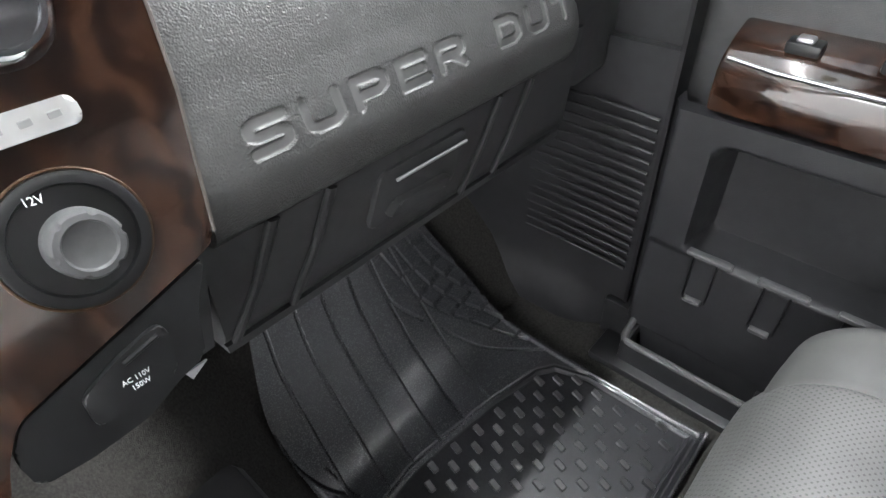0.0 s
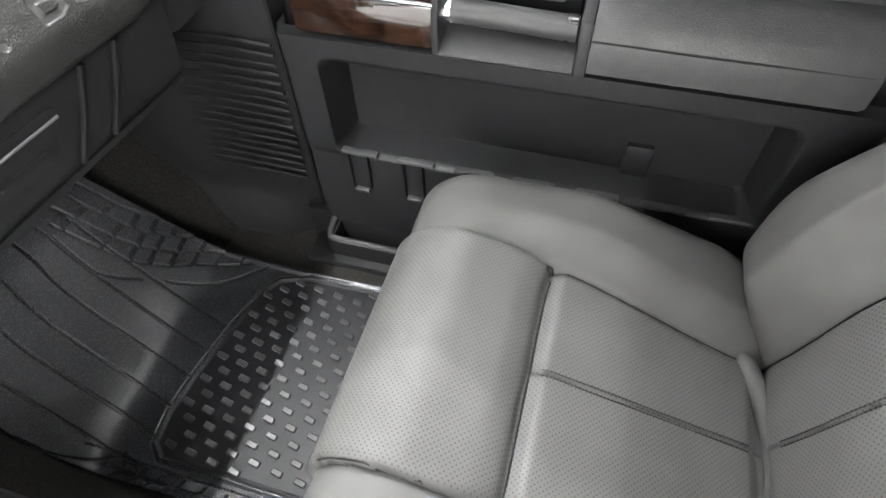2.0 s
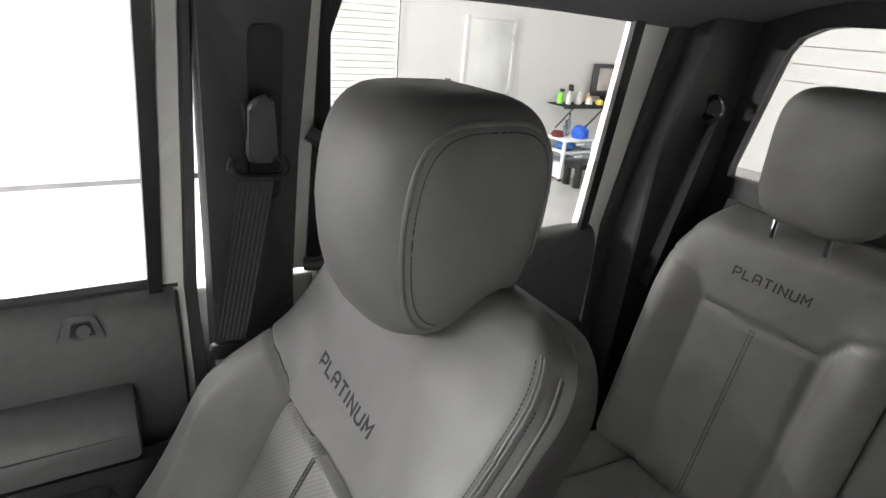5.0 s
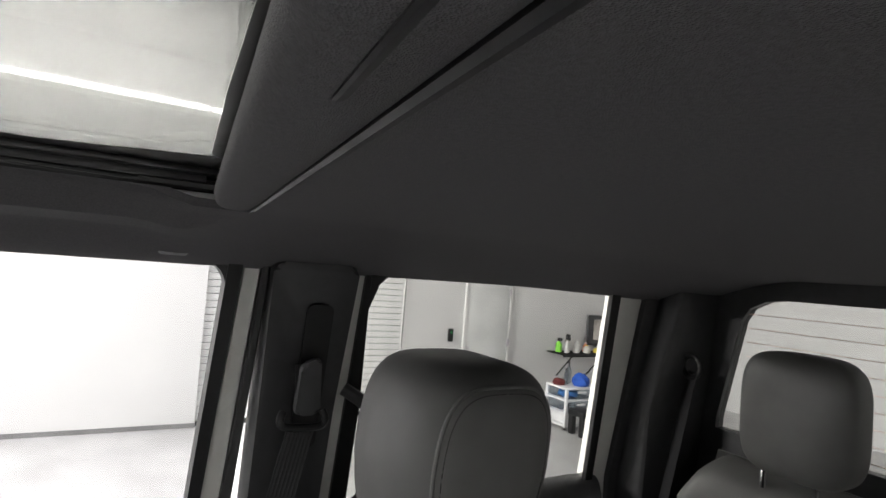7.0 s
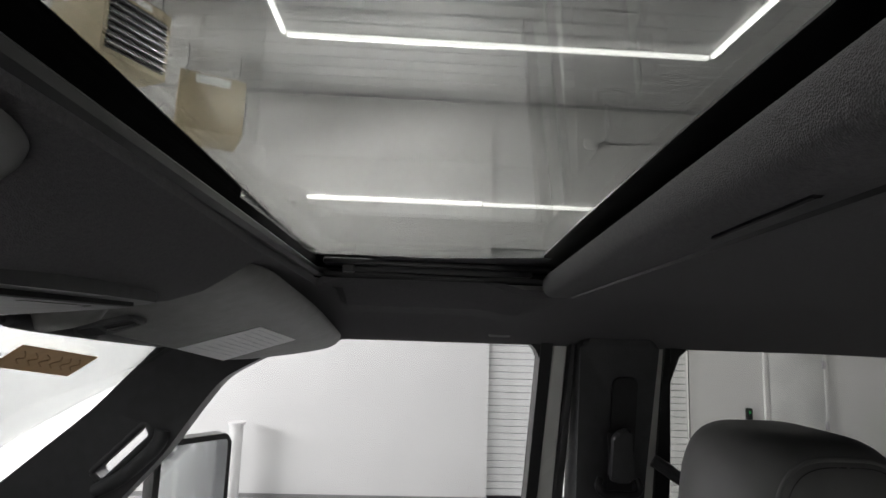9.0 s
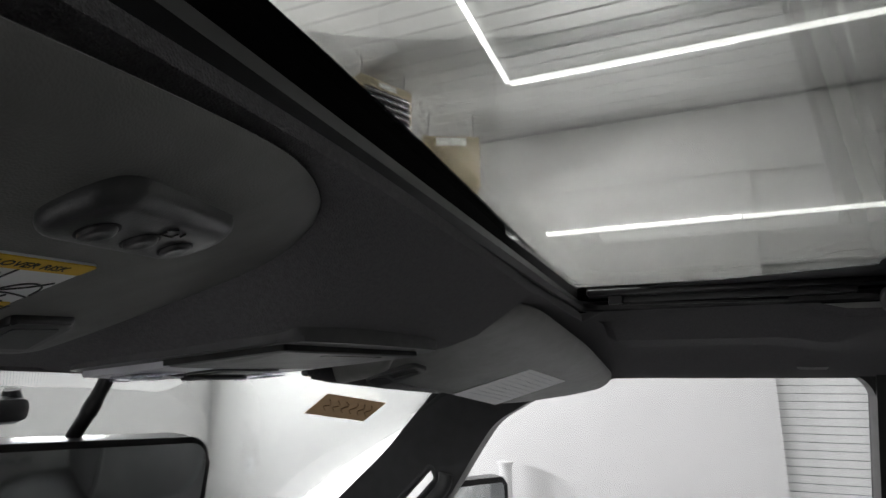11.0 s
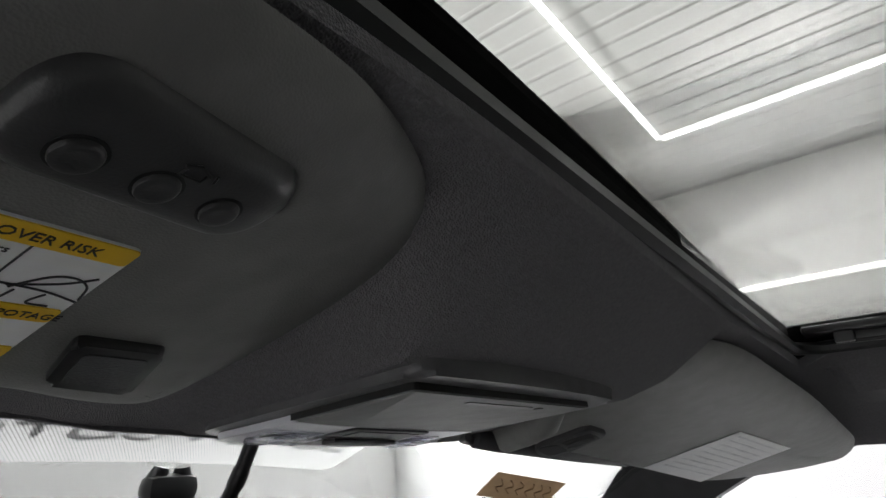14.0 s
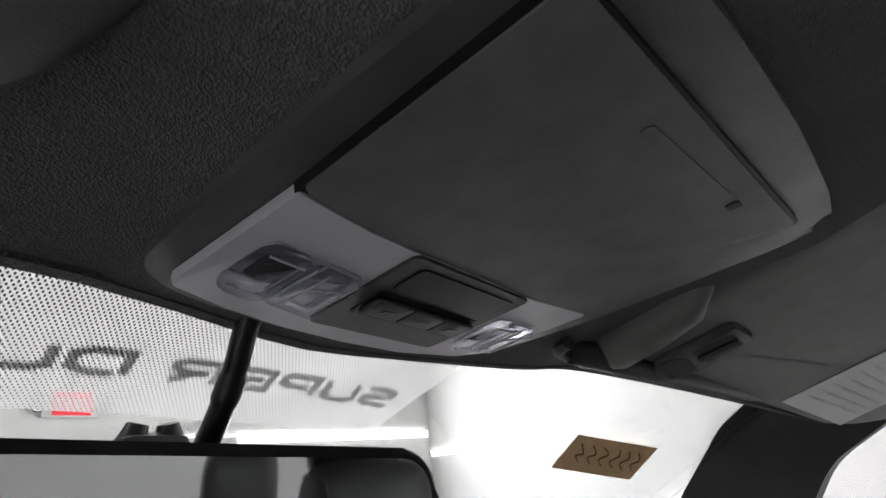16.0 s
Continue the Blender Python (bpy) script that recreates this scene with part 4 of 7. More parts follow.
setting("firewall", cbox((-0.90, 0.93, -0.2), (0.90, 0.97, 0.92)), DASH_LOW, "dark firewall behind the dash", "wall", 0)


# floor: flat, then a toe board that slopes up
def zfloor(y):
    return 1.19 * (max(0.0, y - 0.60) - 0.02 * (1 - math.exp(-max(0.0, y - 0.60) / 0.02)))


def floor_pt(x, y):
    hump = 0.20 * smooth(0.155 - abs(x), 0.0, 0.14)
    dip = 0.05 * smooth(x, 0.125, 0.17) * smooth(0.60 - x, 0.0, 0.1) * smooth(y, 0.40, 0.50)
    return (x, y, zfloor(y) - 0.012 - dip + hump * (1 if y > -1.3 else 0))


setting("floor", slab(floor_pt, lin(-0.90, 0.90, 73), lin(-1.95, 0.93, 73), (0, 0, -0.04)), CARPET, "dark brown-grey cabin carpet", "floor")


# ---------------------------------------------------------------- seats
def groove(d, w=0.004, depth=0.006):
    """How far a seam pulls the leather in at distance d from it."""
    return depth * math.exp(-(d / w) ** 2)


def polyd(pts, u, v):
    return near_stroke(list(zip(pts, pts[1:])), u, v)


def seat_surface(name, hw, s0, s1, front, thick, place, mats, parent, index, label="", nu=90, ns=110, r=0.04):
    """A padded shape: rows along s of rings with a detailed front and a plain back.
    hw(s) half width, front(u, s) height of the padding, thick(s) depth behind, place(u, s, w) to the world."""
    bm = bmesh.new()
    rows = []
    for s in lin(s0, s1, ns):
        h = hw(s)
        e = min(clamp((s - s0) / r), clamp((s1 - s) / r))
        ring = []
        t = thick(s)
        for u in lin(-h, h, nu):
            q = clamp((abs(u) - (h - r)) / r)
            fall = r * (1 - math.sqrt(max(0.0, 1 - min(1.0, q * q + (1 - e) ** 2))))
            ring.append(place(u, s, front(u, s) - fall))
        for u in lin(h, -h, 14):
            q = clamp((abs(u) - (h - r)) / r)
            fall = r * (1 - math.sqrt(max(0.0, 1 - min(1.0, q * q + (1 - e) ** 2))))
            ring.append(place(u, s, -t + fall))
        rows.append((s, ring))
    vs = [[bm.verts.new(p) for p in ring] for _, ring in rows]
    n = len(vs[0])
    for i in range(len(vs) - 1):
        s = (rows[i][0] + rows[i + 1][0]) / 2
        h = hw(s)
        for k in range(n):
            f = bm.faces.new((vs[i][k], vs[i][(k + 1) % n], vs[i + 1][(k + 1) % n], vs[i + 1][k]))
            if k < nu - 1:
                f.material_index = index(-h + 2 * h * (k + 0.5) / (nu - 1), s)
            else:
                f.material_index = index(9, s)
    bm.faces.new(vs[0][::-1])
    bm.faces.new(vs[-1])
    return part(name, bm, mats, parent, label, 60)


def stitches(parent, pts, off, r=0.0012):
    """A dark sewn double line beside a seam, over a list of world points."""
    bm = bmesh.new()
    for a, b in zip(pts, pts[1:]):
        a, b = Vector(a), Vector(b)
        tube(bm, [a.lerp(b, 0.1) + off, a.lerp(b, 0.75) + off], r, 5)
    return part("stitching", bm, STITCH, parent, "dark sewn thread", 60)


def rounded_block(c, half, power=3.2, n=48, m=32, fn=None):
    """A superellipsoid cushion."""
    bm = bmesh.new()

    def sp(x, e):
        return math.copysign(abs(x) ** e, x)

    e = 2 / power
    rings = []
    for i in range(1, m):
        a = -math.pi / 2 + math.pi * i / m
        ring = []
        for k in range(n):
            b = 2 * math.pi * k / n
            p = Vector((half[0] * sp(math.cos(a), e) * sp(math.cos(b), e), half[1] * sp(math.cos(a), e) * sp(math.sin(b), e), half[2] * sp(math.sin(a), e)))
            ring.append(fn(p) if fn else Vector(c) + p)
        rings.append(ring)
    return loft(bm, rings)


def front_seat():
    t = thing("front_seat", (0.43, -0.35, 0.0), "grey perforated leather passenger seat with stitched seams", "seat")
    # ---- backrest: s runs up the recline, u across, w forward
    O = Vector((0.445, -0.511, 0.235))
    up, nrm, ax = Vector((0, -0.424, 0.906)), Vector((0, 0.906, 0.424)), Vector((1, 0, 0))

    def place(u, s, w):
        return O + ax * (u - 0.026 * smooth(s, 0.5, 0.88)) + up * s + nrm * w

    def ins(s, right=False):
        return 0.141 - 0.045 * smooth(0.46 - s, 0.0, 0.36) if right else 0.149 + 0.125 * clamp(0.6 - s, 0.0, 0.42)

    def mid(s):
        return -0.011 - 0.03 * smooth(0.42 - s, 0.0, 0.30)

    yoke = [(-0.30, 0.668), (-0.259, 0.666), (-0.22, 0.661), (-0.186, 0.653), (-0.158, 0.638), (-0.147, 0.616), (-0.149, 0.598), (-0.076, 0.598), (-0.011, 0.595), (0.063, 0.587), (0.141, 0.580), (0.161, 0.607), (0.193, 0.630), (0.252, 0.641), (0.30, 0.645)]
    seams = [[(-ins(s), s) for s in lin(0.0, 0.598, 14)], [(ins(s, True), s) for s in lin(0.0, 0.580, 14)], yoke]

    def hw(s):
        top = clamp((s - 0.825) / 0.10)
        return 0.245 + 0.042 * smooth(s, 0.0, 0.22) - 0.020 * smooth(s, 0.50, 0.90) - 0.085 * (1 - math.sqrt(1 - top * top))

    def front(u, s):
        au = abs(u)
        iw = ins(s, u > 0)
        w = 0.012 * math.sin(clamp(s / 0.62) * math.pi) + 0.026 * math.exp(-((s - 0.2) / 0.12) ** 2)
        k = smooth(s, 0.0, 0.10) * (1 - smooth(s, 0.50, 0.70))
        bol = smooth(au, iw - 0.01, iw + 0.075)
        w += (0.075 * k + 0.018 * (1 - smooth(s, 0.62, 0.8))) * bol
        w -= 0.025 * smooth(s, 0.78, 0.93)
        d = min(polyd(q, u, s) for q in seams)
        w -= groove(d, 0.0055, 0.011)
        if s < 0.59 and au < iw:
            w -= groove(abs(u - mid(s)), 0.0022, 0.003)
            w += 0.006 * (1 - (au / iw) ** 2)
        return w

    def index(u, s):
        if u == 9:
            return 2
        return 1 if abs(u) < ins(s, u > 0) - 0.004 and s < 0.590 else 0

    seat_surface("backrest", hw, 0.0, 0.925, front, lambda s: 0.135, place, [LEATHER, PERF_BACK, DARK_SIDE], t, index, nu=190, ns=260, r=0.04)
    for q in seams:
        path = [place(p.x, p.y, front(p.x, p.y) + 0.0004) for p in (smooth_path([(a, b, 0) for a, b in q], 6) if q is not yoke else [Vector((a, b, 0)).lerp(Vector((c, d, 0)), k / 6) for (a, b), (c, d) in zip(q, q[1:]) for k in range(6)]) if abs(p.x) < hw(p.y) - 0.012]
        part("seam", tube(bmesh.new(), path, 0.0014, 6), STITCH, t, "dark sewn seam")
    # piping and sewn lines along the inner shoulder
    def edge_pt(s, turn, out=0.0, back=0.0):
        a = radians(turn)
        u = -hw(s) + 0.04 - (0.04 + out) * math.sin(a)
        return place(u, s, max(front(u, s + d) for d in (-0.024, 0.0, 0.024)) - 0.04 + (0.04 + out) * math.cos(a) - back)

    for turn, back, end in ((33, 0.0, 0.895), (39, 0.0, 0.893), (66, 0.0, 0.885), (72, 0.0, 0.883)):
        part("piping", tube(bmesh.new(), [edge_pt(s, turn, 0.0, back) for s in lin(0.06, end, 80)], 0.0016, 8), LEATHER, t, "raised leather piping")
    stitches(t, [edge_pt(s, 25, 0.0002) for s in lin(0.06, 0.89, 170)], Vector((0, 0, 0)), 0.0007)
    stitches(t, [edge_pt(s, 47, 0.0002) for s in lin(0.06, 0.85, 170)], Vector((0, 0, 0)), 0.0007)
    for d in (-0.004, 0.004):
        stitches(t, [place(mid(s) + d, s, front(mid(s) + d, s) + 0.0006) for s in lin(0.05, 0.585, 90)], Vector((0, 0, 0)), 0.0009)
    # lettering on the yoke, read from the front
    part("lettering", letters("PLATINUM", lambda u, v, w: place(0.106 - u, 0.672 + v * 0.98, front(0.106 - u, 0.672 + v) + 0.0002 + w), 0.0256, 0.021, 0.0170, 0.0040, 0.0006), STITCH, t, "dark stitched lettering")

    # ---- cushion
    P = Vector((0.405, -0.173, 0.352))
    along, cup = Vector((0, 0.952, 0.305)), Vector((0, -0.305, 0.952))

    def cplace(u, s, w):
        s = s - 0.09 * clamp((u - 0.10) / 0.21) ** 1.5 * smooth(s, -0.12, 0.2)
        r = 0.105
        a = clamp((s - 0.120) / r, 0.0, 1.5)
        rest = max(0.0, s - 0.120 - 1.5 * r)
        n = cup * math.cos(a) + along * math.sin(a)
        return P + ax * u + along * (min(s, 0.120) + (r - 0.0) * math.sin(a)) + cup * (-r * (1 - math.cos(a)) - rest) + n * w

    def cl(s):
        return -0.205 + 0.05 * smooth(-s, -0.05, 0.36)

    def cr(s):
        return 0.170 - 0.030 * smooth(-s, 0.0, 0.36)

    cseams = [[(cl(s), s) for s in lin(-0.40, 0.30, 12)], [(cr(s), s) for s in lin(-0.345, 0.30, 12)]]

    def chw(s):
        return 0.335 - 0.02 * smooth(s, 0.1, 0.3)

    def cfront(u, s):
        w = 0.0
        left, right = cl(s), cr(s)
        b = smooth(u, right, right + 0.07) + smooth(-u, -left, -left + 0.07)
        w += 0.045 * b * (1 - 0.9 * smooth(s, -0.05, 0.22)) * smooth(s, -0.46, -0.25)
        d = min(polyd(q, u, s) for q in cseams)
        w -= groove(d, 0.006, 0.008)
        if left < u < right:
            w -= groove(abs(s), 0.012, 0.016)
            w += 0.014 * smooth(s, 0.0, 0.06)
            if s < 0:
                w -= groove(abs(u + 0.010 + 0.02 * s), 0.0025, 0.004)
            w -= 0.012 * smooth(-s, 0.33, 0.36)
        return w

    def cindex(u, s):
        if u == 9:
            return 2
        return 1 if cl(s) + 0.003 < u < cr(s) - 0.003 and s > -0.35 else 0

    seat_surface("cushion", chw, -0.44, 0.40, cfront, lambda s: 0.10, cplace, [LEATHER, PERF, DARK_SIDE], t, cindex, nu=170, ns=220, r=0.045)
    for q in cseams:
        path = [cplace(p.x, p.y, cfront(p.x, p.y) + 0.0004) for p in smooth_path([(a, b, 0) for a, b in q], 6) if p.y < 0.27]
        part("seam", tube(bmesh.new(), path, 0.0014, 6), STITCH, t, "dark sewn seam")
    path = [cplace(u, 0.0, cfront(u, 0.0) + 0.0004) for u in lin(cl(0) + 0.004, cr(0) - 0.004, 20)]
    part("seam", tube(bmesh.new(), path, 0.0016, 6), STITCH, t, "dark sewn seam")
    for d in (-0.0045, 0.0045):
        stitches(t, [cplace(-0.010 - 0.02 * s + d, s, cfront(-0.010 - 0.02 * s + d, s) + 0.0006) for s in lin(-0.335, -0.012, 60)], Vector((0, 0, 0)), 0.0009)
    roll = [cplace(u, -0.372 + 0.05 * (1 - ((u + 0.015) / 0.165) ** 2) * -1 + 0.045, 0.0) for u in lin(-0.165, 0.150, 24)]
    part("rear_roll", tube(bmesh.new(), roll, [0.006] + [0.015] * 22 + [0.006], 14), LEATHER, t, "narrow leather roll behind the cushion")
    # headrest
    H = Vector((0.45, -0.912, 1.120))

    def hfn(p):
        x, y, z = p
        k = 1 - 0.05 * clamp(-z / 0.145) ** 2
        x = math.copysign((abs(x) / 0.143) ** 0.7 * 0.143, x)
        return H + Vector((x * k, y * (1 - 0.20 * clamp(-z / 0.14)) - 0.10 * (z - 0.0) + 0.03 * (1 - (x / 0.14) ** 2) * (1 if y > 0 else 0), z))

    hr = part("headrest", rounded_block(H, (0.143, 0.106, 0.145), 3.4, 72, 48, hfn), [LEATHER], t, "padded leather headrest")
    for x0, rr in ((-0.1145, 0.0034), (-0.1225, 0.0016)):
        k = (1 - (abs(x0) / 0.143) ** 3.4) ** (1 / 3.4)
        path = []
        for a in lin(-0.42 * math.pi, 1.05 * math.pi, 140):
            c, q = math.cos(a), math.sin(a)
            path.append(hfn(Vector((x0, 0.1065 * k * math.copysign(abs(c) ** (2 / 3.4), c), 0.1455 * k * math.copysign(abs(q) ** (2 / 3.4), q)))))
        if rr > 0.003:
            part("piping", tube(bmesh.new(), path, rr, 8), LEATHER, hr, "sewn headrest seam")
        else:
            stitches(hr, path, Vector((0, 0, 0)), 0.0007)
    for dx in (-0.06, 0.06):
        part("post", tube(bmesh.new(), [(0.45 + dx, -0.89, 1.02), (0.45 + dx, -0.875, 0.96)], 0.007, 10), CHROME, t, "headrest post")
    # base and side shield under the cushion
    part("side_shield", cbox((0.09, -0.55, 0.06), (0.115, 0.02, 0.25), 0.012), TRIM, t)
    part("side_shield", cbox((0.70, -0.55, 0.06), (0.725, 0.02, 0.22), 0.012), TRIM, t)
    part("base_frame", cbox((0.14, -0.52, 0.0), (0.68, -0.02, 0.20), 0.02), TRIM, t)
    part("recline_lever", tube(bmesh.new(), [(0.735, -0.50, 0.22), (0.745, -0.56, 0.25)], 0.006, 8), SILVER, t, "thin silver lever")


front_seat()


def rear_seat():
    t = thing("bench_seat", (0.2, -1.5, 0.0), "dark grey leather rear bench with stitched panels", "seat")
    ax = Vector((1, 0, 0))

    def section(cx, half, name, head, sign=1):
        O = Vector((cx, -1.565, 0.36))
        up, nrm = Vector((0, -0.235, 0.972)), Vector((0, 0.972, 0.235))

        def place(u, s, w):
            return O + ax * u + up * s + nrm * w

        iw = half * 0.51
        yoke = [(-half, 0.53), (-iw - 0.03, 0.50), (-iw, 0.455), (0, 0.447), (iw, 0.455), (iw + 0.03, 0.50), (half, 0.53)]
        seams = [[(-iw, 0), (-iw, 0.455)], [(iw, 0), (iw, 0.455)], yoke]

        def front(u, s):
            w = 0.03 * smooth(abs(u), iw, iw + 0.08) * (1 - smooth(s, 0.42, 0.6))
            w -= groove(min(polyd(q, u, s) for q in seams), 0.006, 0.008)
            if s < 0.45:
                w -= groove(abs(u), 0.003, 0.004)
            return w - 0.05 * smooth(s, 0.60, 0.675)

        seat_surface(name, lambda s: half - 0.05 * smooth(s, 0.52, 0.66), 0.0, 0.675, front, lambda s: 0.12, place, [LEATHER, LEATHER, LEATHER], t, lambda u, s: 0, nu=60, ns=80, r=0.045)
        if head:
            part("lettering", letters("PLATINUM", lambda u, v, w: place(0.088 - u, 0.530 + v, front(0.088 - u, 0.53 + v) + 0.0002 + w), 0.0230, 0.019, 0.0150, 0.0036, 0.0006), STITCH, t, "dark stitched lettering")
            for d in (-0.004, 0.004):
                stitches(t, [place(d, s, front(d, s) + 0.0006) for s in lin(0.03, 0.44, 50)], Vector((0, 0, 0)), 0.0009)
            H = Vector((cx - 0.020, -1.735, 1.142))
            hr = part("headrest", rounded_block(H, (0.119, 0.062, 0.134), 4.0, 48, 32), [LEATHER], t, "square padded headrest")
            for dx in (-0.055, 0.055):
                part("post", tube(bmesh.new(), [(cx + dx, -1.735, 1.03), (cx + dx, -1.735, 0.955)], 0.007, 10), CHROME, t, "headrest post")

    section(0.384, 0.260, "backrest", True)
    section(-0.005, 0.14, "middle_backrest", False)
    section(-0.41, 0.255, "backrest", False)

    def cush(cx, half):
        O = Vector((cx, -1.60, 0.36))

        def place(u, s, w):
            return O + ax * u + Vector((0, s, 0.10 * s + w - 2.2 * max(0, s - 0.42) ** 2))

        seams = [[(-half * 0.6, 0), (-half * 0.6, 0.55)], [(half * 0.6, 0), (half * 0.6, 0.55)], [(-half * 0.6, 0.30), (half * 0.6, 0.30)]]

        def front(u, s):
            return 0.03 * smooth(abs(u), half * 0.6, half * 0.85) - groove(min(polyd(q, u, s) for q in seams), 0.006, 0.009)

        seat_surface("cushion", lambda s: half, -0.04, 0.50, front, lambda s: 0.12, place, [LEATHER, LEATHER, DARK_SIDE], t, lambda u, s: 2 if u == 9 else 0, nu=60, ns=60, r=0.045)

    cush(0.384, 0.260)
    cush(-0.005, 0.14)
    cush(-0.41, 0.255)
    part("bench_base", cbox((-0.66, -1.62, 0.0), (0.65, -1.16, 0.27), 0.01), TRIM, t)
    b = part("buckle", cbox((0.225, -1.60, 0.375), (0.262, -1.56, 0.43), 0.006), BLACK, t, "black belt buckle")
    part("release_button", cbox((0.232, -1.585, 0.428), (0.255, -1.562, 0.436), 0.002), material("red button", (0.55, 0.03, 0.02), 0.4), b, "red release button")


rear_seat()


# ---------------------------------------------------------------- dashboard
DX, DY, DZ = Vector((0.9978, 0, -0.0663)), Vector((0, 1, 0)), Vector((0.0663, 0, 0.9978))
D0 = Vector((0.124, 0.462, 0.700))
FV, FN = DY * 0.37 + DZ * 0.93, DY * -0.93 + DZ * 0.37


def dface(u, v, w=0.0):
    """A point of the dash's leaning face: u to the right, v up, w towards the seats."""
    return D0 + DX * u + FV * v + FN * w


dash = thing("dashboard", (0.3, 0.6, 0.5), "grey grained dashboard with debossed lettering and burl wood", "dashboard")
word, at = [], 0.0
for ch in "SUPER DUTY":
    if ch == " ":
        at += 0.0425
        continue
    for line in STROKES[ch]:
        q = [(0.0545 + at + x / 4 * 0.035, 0.0455 + y / 6 * 0.0235) for x, y in line]
        word += list(zip(q, q[1:]))
    at += 0.0565


def deboss(u, v):
    if not (0.04 < u < 0.60 and 0.035 < v < 0.08):
        return 9.0
    near = [seg for seg in word if min(seg[0][0], seg[1][0]) - 0.012 < u < max(seg[0][0], seg[1][0]) + 0.012]
    return near_stroke(near, u, v) if near else 9.0


def glove_pt(u, v):
    """v below zero rolls round the lip and runs back underneath."""
    end = 0.05 * clamp((u - 0.52) / 0.08) ** 2
    if v >= 0:
        d = deboss(u, v)
        dip = 0.0022 * (1 - smooth(d, 0.0042, 0.0056))
        bow = 0.35 * max(0.0, v - 0.085) ** 2 * 4
        return dface(u, v, -dip - bow - end - 9.0 * max(0.0, 0.035 - v) ** 2 + 0.004 * math.sin(clamp(v / 0.1) * math.pi))
    r, a0 = 0.028, 0.50
    a = min(a0 - v / r, 1.9)
    rest = max(0.0, -v - (1.9 - a0) * r)
    p = dface(u, -r * (math.sin(a) - math.sin(a0)), -0.011 - r * (math.cos(a0) - math.cos(a)) - end)
    return p + (DY * 0.92 - DZ * 0.3) * rest


us, vs = lin(0.0, 0.615, 412), lin(-0.075, 0.0, 16)[:-1] + lin(0.0, 0.10, 82) + lin(0.105, 0.24, 22)
part("glove_box_door", slab(glove_pt, us, vs, (0, 0.03, -0.01), None, lambda u, v: 1 if deboss(u, v) < 0.0046 else 0), [DASH, LETTER], dash, "grained grey door with debossed lettering", 50)
# dash top that runs to the windscreen
bm = slab(lambda u, v: D0 + DX * u + DY * (0.118 + v) + DZ * (0.222 + 0.055 * math.sin(clamp(v / 0.30) * 1.5)), lin(-1.05, 0.70, 20), lin(0, 0.37, 12), (0, 0, -0.02))
part("dash_top", bm, DASH, dash)
# lower panel with ribs, the glove box latch and its grip
lower = lambda u, z, y=0.496: D0 + DX * u + DY * (y - 0.462) + DZ * (z - 0.700)
part("lower_panel", slab(lambda u, z: lower(u, z, 0.512 - 0.10 * (z - 0.53) + 0.02 * clamp((0.55 - z) / 0.02) ** 2), lin(-0.01, 0.60, 30), lin(0.525, 0.705, 14), (0, 0.05, 0)), DASH_LOW, dash, "dark lower dash panel")
for u in (0.055, 0.125, 0.40, 0.47):
    bm = bmesh.new()
    tube(bm, [lower(u + 0.01, 0.665, 0.497), lower(u - 0.02, 0.60, 0.503), lower(u - 0.055, 0.545, 0.508)], 0.0105, 12, True, 0.45)
    part("rib", bm, DASH_LOW, dash)
part("latch_pocket", plate(soften([(0.172, 0.585), (0.318, 0.585), (0.345, 0.648), (0.200, 0.648)], 0.012), lambda u, v, w: lower(u, v, 0.503 - w), 0.008, 0.003), DASH_LOW, dash, "dark grip recess")
part("latch", plate(soften([(0.195, 0.597), (0.285, 0.592), (0.300, 0.606), (0.212, 0.611)], 0.004), lambda u, v, w: lower(u, v, 0.494 - w), 0.012, 0.004), DASH_LOW, dash, "smooth grip bar")
bm = bmesh.new()
tube(bm, [lower(0.216, 0.636, 0.489), lower(0.334, 0.636, 0.488)], 0.0022, 8)
part("bright_strip", bm, SILVER, dash, "thin silver strip")
part("under_cover", slab(lambda u, v: lower(u, 0.535 - 0.10 * v, 0.515 + v), lin(-0.01, 0.60, 8), lin(0, 0.36, 6), (0, 0, -0.01)), DASH_LOW, dash)
part("dash_end", plate(soften([(0.50, 0.735), (0.62, 0.735), (0.70, 0.93), (0.54, 0.93)], 0.02), lambda u, v, w: (0.775 + w, u, v), 0.03, 0.01), WOOD, dash, "dark wood end panel")
part("end_filler", cbox((0.715, 0.50, 0.56), (0.86, 0.93, 0.90), 0.02), DASH_LOW, dash)

# centre stack: burl wood face with chrome, a capped 12 V socket and the mains outlet flap
def sface(u, v, w=0.0):
    """The stack's face: u from the glove box seam to the left (negative), v up."""
    return D0 + DX * u + FV * v + FN * (w + 0.004)


outline = [(-0.004, 0.004), (0.006, 0.05), (0.019, 0.11), (0.026, 0.165), (0.028, 0.21), (-0.36, 0.21), (-0.36, 0.19), (-0.345, 0.10), (-0.31, 0.0), (-0.27, -0.09), (-0.20, -0.092), (-0.188, -0.066), (-0.172, -0.045), (-0.018, -0.003)]
part("wood_face", plate(soften(outline, 0.008), lambda u, v, w: sface(u, v, w - 0.03), 0.030, 0.004), WOOD, dash, "glossy dark burl wood face")
bm = bmesh.new()
tube(bm, [sface(u, v, 0.0005) for u, v in ((0.028, 0.21), (0.025, 0.165), (0.018, 0.11), (0.005, 0.05), (-0.004, 0.008))], 0.0015, 8)
part("trim_line", bm, material("dull trim line", (0.10, 0.09, 0.08), 0.4, 0.3), dash, "thin dull trim line")


